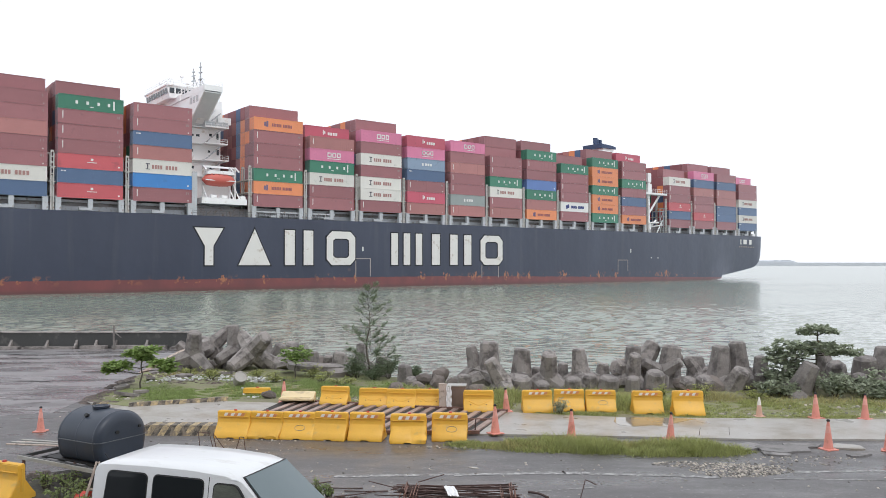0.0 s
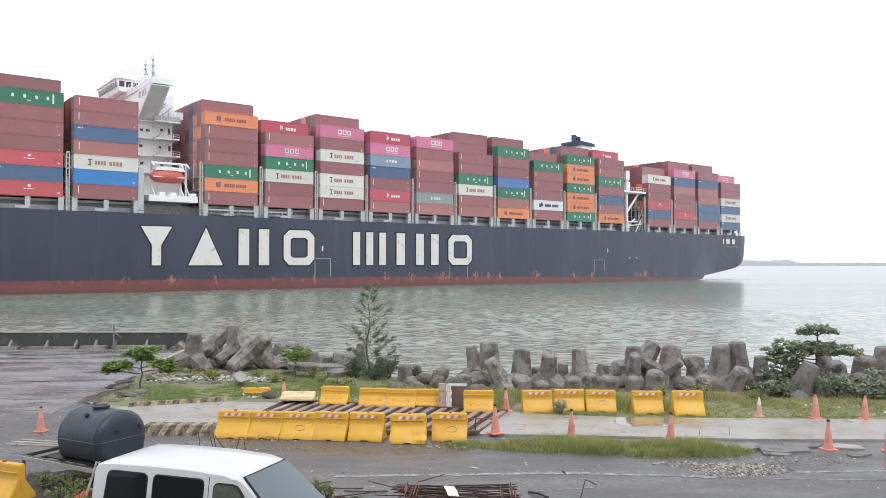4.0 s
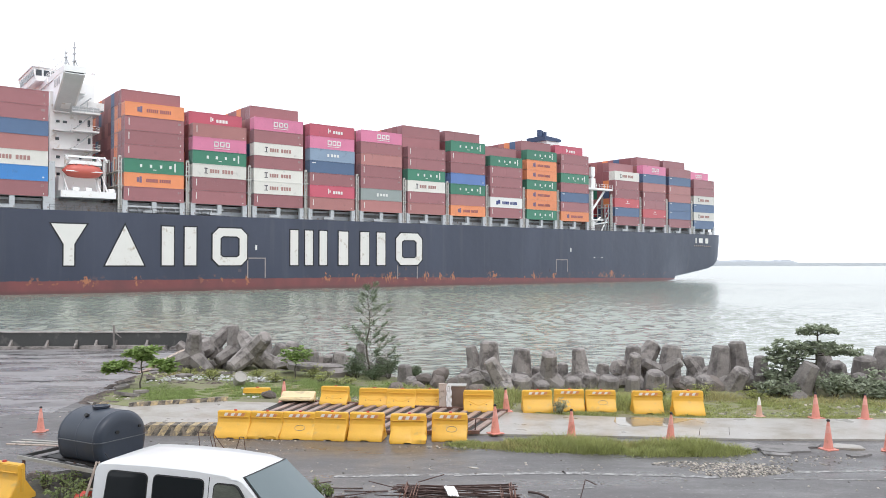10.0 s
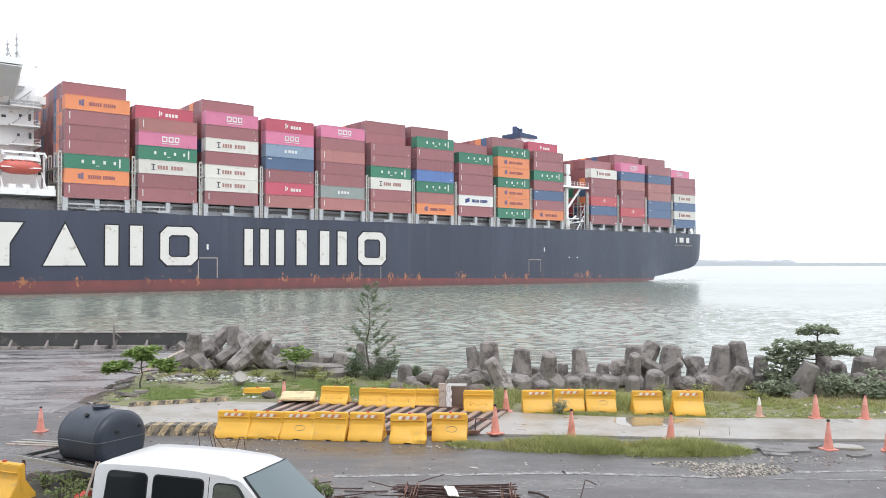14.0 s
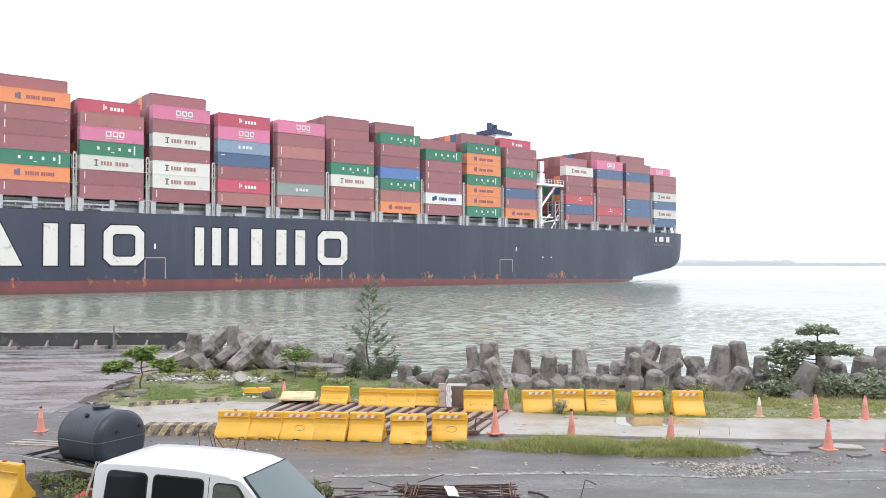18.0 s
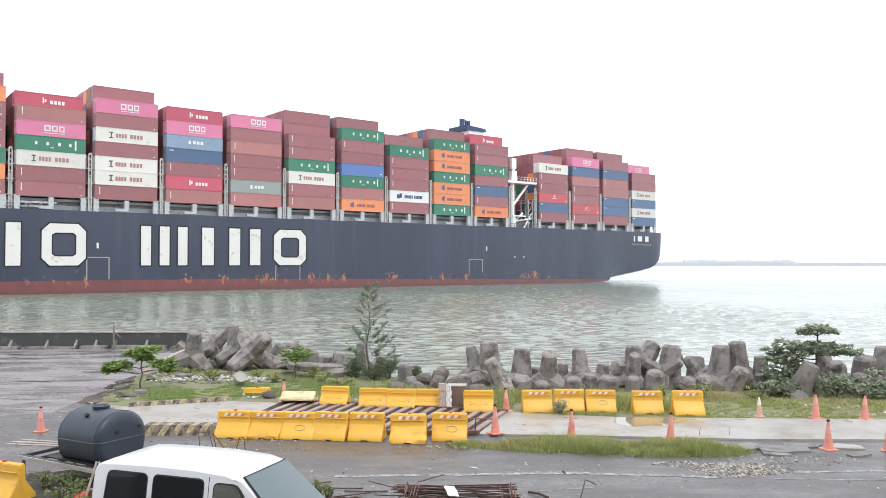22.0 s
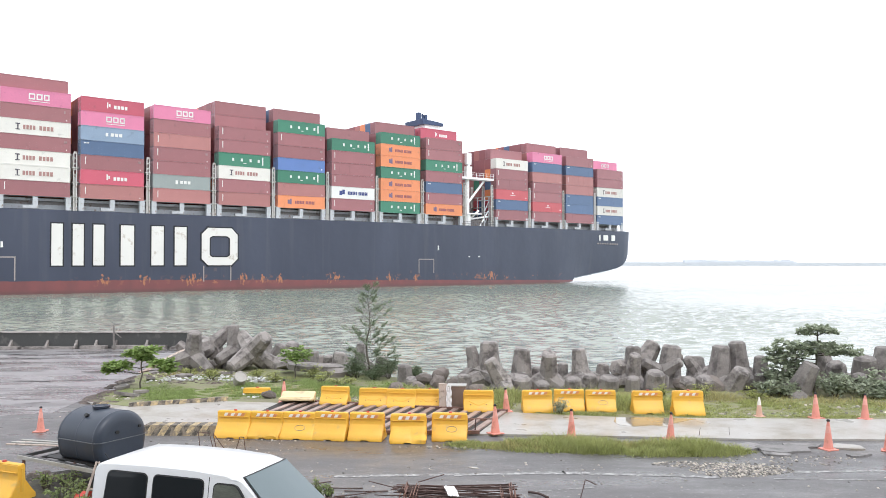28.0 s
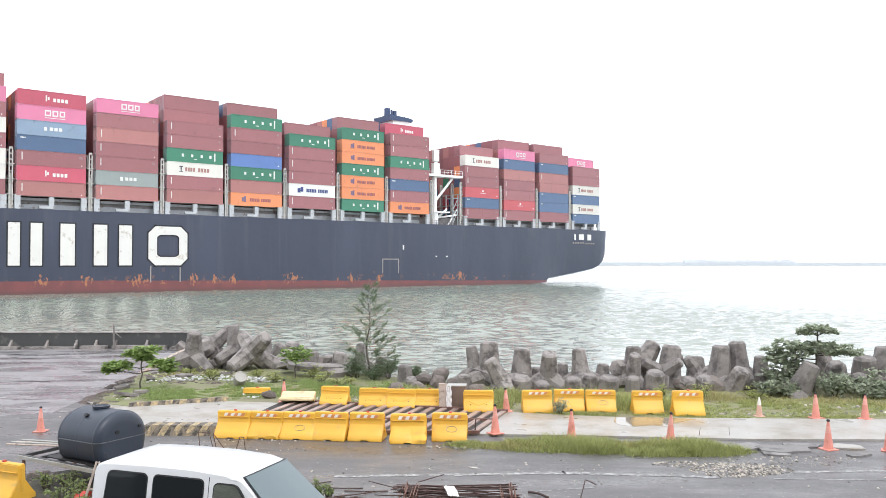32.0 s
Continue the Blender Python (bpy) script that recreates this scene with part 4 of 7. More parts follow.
# mast, radar and aerials
for x, y, z0, z1, r, mat in ((69.3, 18, 47.5, 54.0, 0.26, "deck_grey"), (67.6, 18, 47.5, 52.2, 0.20, "deck_grey"), (65.5, 20, 47.5, 50.6, 0.12, "ship_white"), (63.5, 22, 47.5, 50.2, 0.12, "ship_white"), (62.5, 26, 47.5, 49.6, 0.1, "ship_white"), (69.8, 28, 47.5, 51.0, 0.12, "ship_white"), (72.0, 13, 43.6, 46.8, 0.1, "ship_white")):
    bm = bmesh.new()
    tube(bm, (x, y, z0), (x, y, z1), r, r * 0.4, 6)
    if r > 0.15:
        for q in (0.35, 0.6, 0.8):
            z = z0 + (z1 - z0) * q
            box(bm, x - 0.25, x + 0.25, y - 1.3 + q, y + 1.3 - q, z, z + 0.18)
        tube(bm, (x + 1.2, y, z0), (x, y, z0 + 3.0), 0.1, n=5)
    else:
        box(bm, x - 0.35, x + 0.35, y - 0.5, y + 0.5, z1 - 0.5, z1 - 0.25)
    part("mast", bm, MAT[mat], house, "mast with radar arms and aerials")
for x, y, r in ((66.3, 22, 0.75), (64.5, 27, 0.6)):
    bm = bmesh.new()
    bmesh.ops.create_icosphere(bm, subdivisions=2, radius=r, matrix=Matrix.Translation((x, y, 47.5 + r * 1.3)))
    tube(bm, (x, y, 47.4), (x, y, 47.6 + r * 0.5), r * 0.4, n=8)
    part("satellite_dome", bm, MAT["ship_white"], house, smooth=True)
bm = bmesh.new()
for z in (48.0, 48.5):
    box(bm, 60.9, 69.9, 16.65, 16.72, z, z + 0.06)
    box(bm, 60.85, 60.92, 16.65, 33.3, z, z + 0.06)
for k in range(7):
    box(bm, 60.9 + k * 1.5, 60.97 + k * 1.5, 16.65, 16.72, 47.5, 48.55)
part("monkey_island_rail", bm, MAT["ship_white"], house)
# lifeboat and its davits over a white platform
bm = bmesh.new()
box(bm, 63.1, 73.4, 0.3, 6.0, 18.9, 20.2)
part("boat_platform", bm, MAT["ship_white"], house)
bm = bmesh.new()
for i in range(9):
    u = -1 + i / 4
    r = math.sqrt(max(0.0, 1 - abs(u) ** 3.2)) * 1.0 + 0.12
    for k in range(10):
        a = 2 * math.pi * k / 10
        bm.verts.new((67.5 + u * 3.8, 2.0 + 1.25 * r * math.cos(a), 24.25 + 1.25 * r * math.sin(a)))
bm.verts.ensure_lookup_table()
for i in range(8):
    for k in range(10):
        bm.faces.new([bm.verts[i * 10 + k], bm.verts[i * 10 + (k + 1) % 10], bm.verts[(i + 1) * 10 + (k + 1) % 10], bm.verts[(i + 1) * 10 + k]])
bm.faces.new(bm.verts[:10]), bm.faces.new(bm.verts[-10:])
box(bm, 65.6, 69.2, 1.3, 2.7, 25.1, 25.6)
bmesh.ops.recalc_face_normals(bm, faces=bm.faces)
lifeboat = part("lifeboat", bm, MAT["lifeboat"], house, "enclosed orange-red lifeboat", smooth=True)
bm = bmesh.new()
box(bm, 64.1, 70.9, 0.70, 0.80, 24.0, 24.22)
part("fender", bm, MAT["ship_white"], lifeboat, "pale fender strip")
for k in range(3):
    bm = bmesh.new()
    box(bm, 65.9 + k * 1.2, 66.3 + k * 1.2, 1.24, 1.32, 25.2, 25.45)
    part("port", bm, MAT["ship_glass"], lifeboat)
for x in (64.5, 70.6, 71.9):
    bm = bmesh.new()
    tube(bm, (x, 3.4, 20.2), (x, 3.4, 27.4), 0.24, n=6)
    tube(bm, (x, 3.4, 27.4), (x, 1.3, 26.3), 0.22, n=6)
    tube(bm, (x, 1.0, 20.2), (x - 0.5, 3.2, 23.6), 0.14, n=6)
    part("davit", bm, MAT["ship_white"], house)
bm = bmesh.new()
box(bm, 64.3, 72.1, 3.2, 3.6, 27.1, 27.5)
part("davit_beam", bm, MAT["ship_white"], house)
bm = bmesh.new()
prism(bm, [(64.6, 25.5), (71.0, 25.5), (70.6, 26.3), (65.2, 26.3)], 1.3, 3.0, "y")
part("canopy", bm, MAT["ship_white"], lifeboat, "pale upper half of the enclosed boat")
bm = bmesh.new()
box(bm, 63.9, 72.0, 6.2, 10.45, DECK, 23.4)
part("lower_house", bm, MAT["ship_white"], house)
bm = bmesh.new()
prism(bm, [(7.2, 38.42), (7.2, 38.50), (8.6, 37.62), (8.6, 37.54)], 64.6, 66.3, "x")
part("soffit_hatch", bm, MAT["ship_white"], house, "white hatch in the wing's underside")
for x in (65.3, 67.7, 72.0):
    bm = bmesh.new()
    box(bm, x, x + 1.3, 0.6, 1.7, 20.2, 20.9, bevel=0.2)
    part("liferaft", bm, MAT["ship_white"], house)

# ---- funnel and stores crane in the after gap ----
bm = bmesh.new()
box(bm, 216.4, 222.2, 21, 29, DECK, 46.9)
funnel = part("funnel", bm, MAT["ship_white"], ship, "white funnel casing with dark blue top")
bm = bmesh.new()
prism(bm, [(215.4, 46.9), (223.0, 46.9), (223.0, 47.7), (221.0, 48.0), (215.2, 48.4)], 20.6, 29.4, "y")
part("funnel_top", bm, MAT["funnel_blue"], funnel)
for x, r, h in ((217.0, 0.85, 50.9), (218.5, 0.3, 50.7), (219.6, 0.62, 50.5)):
    bm = bmesh.new()
    tube(bm, (x, 25, 47.5), (x, 25, h), r, n=12)
    part("exhaust_pipe", bm, MAT["funnel_blue"], funnel)
bm = bmesh.new()
tube(bm, (216.6, 1.6, 19.6), (216.6, 1.6, 29.0), 0.62, n=12)
tube(bm, (216.6, 1.6, DECK), (216.6, 1.6, 19.6), 1.0, n=12)
box(bm, 215.6, 220.8, 0.3, 3.2, 19.4, 19.75)
crane = part("stores_crane", bm, MAT["ship_white"], ship, "white stores crane post and platform")
bm = bmesh.new()
box(bm, 213.8, 225.2, 0.3, 3.0, 29.0, 29.6)
for zz in (30.2, 30.8):
    box(bm, 213.8, 225.2, 0.3, 0.38, zz, zz + 0.07)
for k in range(10):
    box(bm, 213.8 + k * 1.26, 213.9 + k * 1.26, 0.3, 0.38, 29.6, 30.85)
part("crane_platform", bm, MAT["ship_white"], crane)
bm = bmesh.new()
tube(bm, (216.9, 1.6, 22.6), (222.6, 1.6, 28.8), 0.36, n=6)
tube(bm, (215.0, 1.4, DECK), (220.5, 1.4, 20.5), 0.3, n=6)
tube(bm, (216.5, 1.4, 18.0), (224.0, 1.4, 19.0), 0.25, n=6)
tube(bm, (221.0, 1.4, DECK), (224.0, 1.4, 20.5), 0.22, n=6)
part("crane_brace", bm, MAT["ship_white"], crane)
bm = bmesh.new()
for x in (222.5, 224.2):
    for y in (1.2, 4.2):
        tube(bm, (x, y, DECK), (x, y, 24.5), 0.16, n=6)
for z in (20, 23.5):
    box(bm, 222.3, 224.4, 1.0, 4.4, z, z + 0.16)
    tube(bm, (222.5, 1.2, z - 3.2), (224.2, 1.2, z), 0.1, n=5)
part("ladder_tower", bm, MAT["deck_grey"], ship, "grey ladder tower")
bm = bmesh.new()
box(bm, 216.0, 217.9, 1.0, 2.2, 29.6, 32.6, bevel=0.05)
box(bm, 216.1, 217.8, 1.1, 2.1, 33.1, 36.2, bevel=0.05)
box(bm, 216.6, 217.4, 1.3, 1.9, 32.5, 33.2)
part("vent_pipe", bm, MAT["ship_white"], ship)
bm = bmesh.new()
tube(bm, (280.2, 1.0, DECK), (280.2, 1.0, 21.5), 0.2, n=6)
tube(bm, (280.2, 1.0, 21.5), (278.6, 1.0, 18.0), 0.16, n=6)
box(bm, 277.9, 280.6, 0.4, 1.6, 16.2, 17.2)
part("stern_frame", bm, MAT["ship_white"], ship)

# broken foam trailing at the waterline under the stern
rnd = random.Random(77)
verts, faces = [], []
for k in range(150):
    x, y, s = 250 + 40 * rnd.random() ** 1.3, rnd.uniform(-3.0, 6.0), rnd.uniform(0.15, 0.8)
    o = len(verts)
    verts += [(x + s * 2.4 * rnd.uniform(0.6, 1.2) * math.cos(a), y + s * 0.6 * rnd.uniform(0.6, 1.2) * math.sin(a), 0.16) for a in (0, 1.05, 2.1, 3.14, 4.2, 5.2)]
    faces.append(tuple(range(o, o + 6)))
me = bpy.data.meshes.new("wake_foam")
me.from_pydata(verts, [], faces)
me.materials.append(MAT["cloth_white"])
foam = new("wake_foam", me)
foam.parent = ship
tagged(foam, "thin white foam of the ship's wake", kind="stuff")

# ---- plastic barriers ----
def barrier(name="barrier", ribbed=False, ring=False, mat="plastic_yellow", label="yellow plastic water-filled road barrier with hatched reflective strip", strip=True, cap=True, crumple=0):
    ob = thing(name, label, "barrier", "barriers round the wheel-wash bay")
    L, H = 0.93, 0.74
    bm = bmesh.new()
    prof = [(-0.35, 0.0), (-0.345, 0.10), (-0.26, 0.20), (-0.098, 0.41), (-0.088, 0.44), (-0.082, H - 0.02), (-0.062, H), (0.062, H), (0.082, H - 0.02), (0.088, 0.44), (0.098, 0.41), (0.26, 0.20), (0.345, 0.10), (0.35, 0.0)]
    ends = []
    for x, k in ((-L / 2, 0.93), (-L / 2 + 0.035, 1.0), (-0.10, 1.0), (-0.085, 1.0), (0.085, 1.0), (0.10, 1.0), (L / 2 - 0.035, 1.0), (L / 2, 0.93)):
        foot = 0.03 if abs(x) < 0.09 else 0.0
        ends.append([bm.verts.new((x, y * k, (max(z, foot) if z < 0.1 else z) * (1 - (1 - k) * 0.25))) for y, z in prof])
    for a, c in zip(ends, ends[1:]):
        for i in range(len(prof)):
            j = (i + 1) % len(prof)
            bm.faces.new((a[i], a[j], c[j], c[i]))
    bm.faces.new(ends[0]), bm.faces.new(ends[-1])
    bmesh.ops.recalc_face_normals(bm, faces=bm.faces)
    if crumple:
        bmesh.ops.subdivide_edges(bm, edges=[e for e in bm.edges if e.calc_length() > 0.2], cuts=2, use_grid_fill=True)
        for v in bm.verts:
            k = max(0.0, 1 - v.co.z / 0.56)
            v.co += noise.noise_vector(v.co * 4.0 + Vector((crumple * 3.7, 0, 1))) * 0.085 * k * (0.3 if v.co.z < 0.05 else 1)
            v.co.z = max(0.0, v.co.z)
    bmesh.ops.bevel(bm, geom=[e for e in bm.edges if len(e.link_faces) == 2 and e.calc_face_angle(0) > 0.35], offset=0.012, segments=2, affect="EDGES")
    part("body", bm, MAT[mat], ob, smooth=True)
    # moulded ledge under the top
    bm = bmesh.new()
    for s in (-1, 1):
        box(bm, -L / 2 + 0.05, L / 2 - 0.05, s * 0.092 - 0.02, s * 0.092 + 0.02, 0.56, 0.585, bevel=0.008)
    part("moulding", bm, MAT[mat], ob)
    if strip:
        for k in range(6):
            bm = bmesh.new()
            x = -0.28 + k * 0.095
            y = -0.097
            vs = [bm.verts.new(p) for p in ((x, y, 0.60), (x + 0.095, y, 0.60), (x + 0.135, y, 0.685), (x + 0.04, y, 0.685))]
            vb = [bm.verts.new(p) for p in ((x, y + 0.02, 0.60), (x + 0.095, y + 0.02, 0.60), (x + 0.135, y + 0.02, 0.685), (x + 0.04, y + 0.02, 0.685))]
            bm.faces.new(vs), bm.faces.new(vb[::-1])
            for i in range(4):
                bm.faces.new((vs[i], vb[i], vb[(i + 1) % 4], vs[(i + 1) % 4]))
            bmesh.ops.recalc_face_normals(bm, faces=bm.faces)
            part("reflector", bm, MAT["strip_white" if k % 2 == 0 else "strip_orange"], ob)
    if cap:
        bm = bmesh.new()
        tube(bm, (0.02, 0, H - 0.005), (0.02, 0, H + 0.035), 0.045, 0.038, 10)
        part("filler_cap", bm, MAT["cap_red"], ob, "red filler cap")
    if ribbed:
        # moulded V and two bolts on the plain side, and a dark upright strap
        for s in (-1, 1):
            bm = bmesh.new()
            tube(bm, (s * 0.37, -0.108, 0.405), (s * 0.03, -0.235, 0.24), 0.011, n=6)
            part("moulded_rib", bm, MAT[mat], ob)
            bm = bmesh.new()
            tube(bm, (s * 0.25, -0.20, 0.27), (s * 0.25, -0.236, 0.258), 0.014, n=8)
            part("bolt", bm, MAT["rust"], ob)
    if ring:
        bm = bmesh.new()
        n = 18
        pts = [(0.14 * math.cos(2 * math.pi * k / n) + 0.06, 0.085 * math.sin(2 * math.pi * k / n)) for k in range(n)]
        for k in range(n):
            (x0, q0), (x1, q1) = pts[k], pts[(k + 1) % n]
            tube(bm, (x0, -0.178 + q0 * 0.6, 0.315 + q0 * 0.8), (x1, -0.178 + q1 * 0.6, 0.315 + q1 * 0.8), 0.008, n=5)
        part("painted_ring", bm, MAT["kerb_yellow"], ob, "dark ring daubed on the plastic")
    for s in (-1, 1):
        bm = bmesh.new()
        box(bm, s * (L / 2 + 0.005) - 0.012, s * (L / 2 + 0.005) + 0.012, -0.03, 0.03, 0.2, 0.66, bevel=0.004)
        part("joint_slot", bm, MAT[mat], ob)
    return ob


def low(k):
    return Matrix.Diagonal((1, 1, k, 1))


FRONT = barrier()
FRONT.matrix_basis = pose(-5.67, 21.68, 0, 0, 0, -8) @ low(0.94)
RINGED = barrier(label="yellow plastic road barrier with a dark ring daubed on it", ring=True)
RINGED.matrix_basis = pose(-3.88, 21.52, 0, 0, 0, -6) @ low(0.93)
for n, x, y, r, k in ((2, -4.78, 21.60, -9, 0.93), (5, -0.91, 21.04, -2, 0.98)):
    dented = barrier(label="dented and crumpled yellow plastic road barrier", crumple=n)
    dented.matrix_basis = pose(x, y, 0, 0, 0, r) @ low(k)
for x, y, r, k in ((-3.0, 21.40, -11, 0.96), (-2.03, 21.33, -8, 0.96)):
    copy_thing(FRONT, pose(x, y, 0, 0, 0, r)).matrix_basis = pose(x, y, 0, 0, 0, r) @ low(k)
copy_thing(RINGED, pose(0.18, 21.31, 0, 0, 0, -4)).matrix_basis = pose(0.18, 21.31, 0, 0, 0, -4) @ low(0.95)
for x, y, r, k in ((2.97, 25.16, 1, 0.90), (4.02, 25.41, -2, 0.88), (6.4, 24.96, -1, 0.91), (7.58, 24.66, -2, 0.98)):
    copy_thing(FRONT, pose(x, y, 0.03, 0, 0, r)).matrix_basis = pose(x, y, 0.03, 0, 0, r) @ low(k)
copy_thing(RINGED, pose(5.0, 25.28, 0.03, 0, 0, -3)).matrix_basis = pose(5.0, 25.28, 0.03, 0, 0, -3) @ low(0.88)
BACK = barrier(label="yellow plastic road barrier seen from its plain ribbed side", strip=False, cap=True, ribbed=True)
BACK.matrix_basis = pose(-2.27, 26.12, 0.05, 0, 0, -3) @ low(0.76)
for x, y, r, k in ((-1.34, 25.92, -5, 0.76), (-0.45, 25.90, -3, 0.76), (1.12, 25.15, -2, 0.87), (-3.58, 26.45, -8, 0.77)):
    copy_thing(BACK, pose(x, y, 0.05, 0, 0, r)).matrix_basis = pose(x, y, 0.05, 0, 0, r) @ low(k)
copy_thing(BACK, pose(-6.62, 28.3, -0.46, 0, 0, 4)).matrix_basis = pose(-6.62, 28.3, -0.46, 0, 0, 4)
copy_thing(FRONT, pose(-8.74, 15.9, 0, 0, 0, 158)).matrix_basis = pose(-8.74, 15.9, 0, 0, 0, 158)
LYING = barrier(mat="plastic_cream", label="faded cream plastic barrier tipped over on its side", strip=False, cap=False)
LYING.matrix_basis = pose(-4.80, 26.62, 0.235, 90, 0, -4) @ Matrix.Diagonal((1.2, 0.55, 0.75, 1))


# ---- traffic cones ----
def cone(faded=False):
    ob = thing("traffic_cone", "faded orange traffic cone with a white top" if faded else "orange rubber traffic cone with a dark tip", "cone", "traffic cones along the drive")
    bm = bmesh.new()
    box(bm, -0.19, 0.19, -0.19, 0.19, 0.0, 0.035, bevel=0.012)
    part("base", bm, MAT["cone_faded" if faded else "cone"], ob)
    bm = bmesh.new()
    revolve(bm, [(0.135, 0.03), (0.128, 0.07), (0.075, 0.47), (0.07, 0.47)], 18)
    part("body", bm, MAT["cone_faded" if faded else "cone"], ob, smooth=True)
    bm = bmesh.new()
    revolve(bm, [(0.078, 0.465), (0.053, 0.655), (0.048, 0.655)], 18)
    part("reflective_sleeve", bm, MAT["strip_white" if faded else "cone_band"], ob, smooth=True)
    bm = bmesh.new()
    revolve(bm, [(0.05, 0.65), (0.034, 0.76), (0.028, 0.775)], 14)
    part("tip", bm, MAT["strip_white" if faded else "cone"], ob, smooth=True)
    if not faded:
        bm = bmesh.new()
        revolve(bm, [(0.02, 0.77), (0.045, 0.785), (0.048, 0.81), (0.03, 0.835), (0.008, 0.84)], 12)
        part("knob", bm, MAT["rubber"], ob, "dark knob")
    return ob


CONE = cone()
CONE.matrix_basis = pose(-11.25, 22.25, 0) @ Matrix.Scale(0.84, 4)
for x, y, z, lx, ly, r, k in ((-5.36, 26.80, 0.03, 2, 0, 10, 0.92), (1.43, 21.75, 0.05, -1, 0, 30, 0.96), (2.0, 25.0, 0.04, 0, -3, 12, 0.9), (3.43, 21.25, 0.05, 0, 0, 50, 0.92), (6.0, 21.0, 0.05, 0, 2, 5, 0.86),
                              (11.25, 24.0, 0.03, 0, -1, 15, 0.93), (12.65, 23.85, 0.03, 0, 2, 40, 0.92), (9.73, 20.1, 0, 0, 0, 20, 0.91), (11.17, 19.95, 0, 0, 0, 60, 0.91)):
    copy_thing(CONE, pose(x, y, z, lx, ly, r)).matrix_basis = pose(x, y, z, lx, ly, r) @ Matrix.Scale(k, 4)
FADED = cone(True)
FADED.matrix_basis = pose(9.66, 24.3, 0.03, 0, 0, 0) @ Matrix.Scale(0.75, 4)


# ---- sea-defence blocks ----
def tetrapod_mesh(name, leg=1.45, r0=0.52, r1=0.345, seed=1, n=8):
    bm = bmesh.new()
    rnd = random.Random(seed)
    ways = [Vector((0, 0, 1))] + [Vector((math.cos(a) * 0.943, math.sin(a) * 0.943, -0.333)) for a in (0.3, 0.3 + 2.094, 0.3 + 4.189)]
    for d in ways:
        vs = tube(bm, d * -0.05, d * leg, r0, r1 * rnd.uniform(0.93, 1.08), n)
        es = [e for e in {e for v in vs for e in v.link_edges} if all((v.co.dot(d) > leg * 0.9) for v in e.verts)]
        bmesh.ops.bevel(bm, geom=es, offset=rnd.uniform(0.05, 0.09), segments=1, affect="EDGES")
    bmesh.ops.subdivide_edges(bm, edges=[e for e in bm.edges if e.calc_length() > 0.6], cuts=2, use_grid_fill=True)
    for v in bm.verts:
        v.co += noise.noise_vector(v.co * 2.3 + Vector((seed * 7, 0, 0))) * 0.028
    return mesh_of(name, bm, MAT["concrete_old"])


TETRA = [tetrapod_mesh("tetrapod", seed=k, n=n) for k, n in ((1, 6), (2, 8), (3, 6), (4, 8))]
TETRA_LABEL = "weathered grey concrete sea-defence block with tapered legs"


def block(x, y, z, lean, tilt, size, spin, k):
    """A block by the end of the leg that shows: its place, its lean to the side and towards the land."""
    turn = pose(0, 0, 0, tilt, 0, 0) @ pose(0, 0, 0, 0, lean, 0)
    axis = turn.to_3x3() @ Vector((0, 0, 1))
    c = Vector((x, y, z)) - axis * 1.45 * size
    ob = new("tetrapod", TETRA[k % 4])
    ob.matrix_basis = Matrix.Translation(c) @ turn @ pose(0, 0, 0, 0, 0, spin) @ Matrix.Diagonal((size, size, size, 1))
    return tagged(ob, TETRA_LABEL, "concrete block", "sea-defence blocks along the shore")


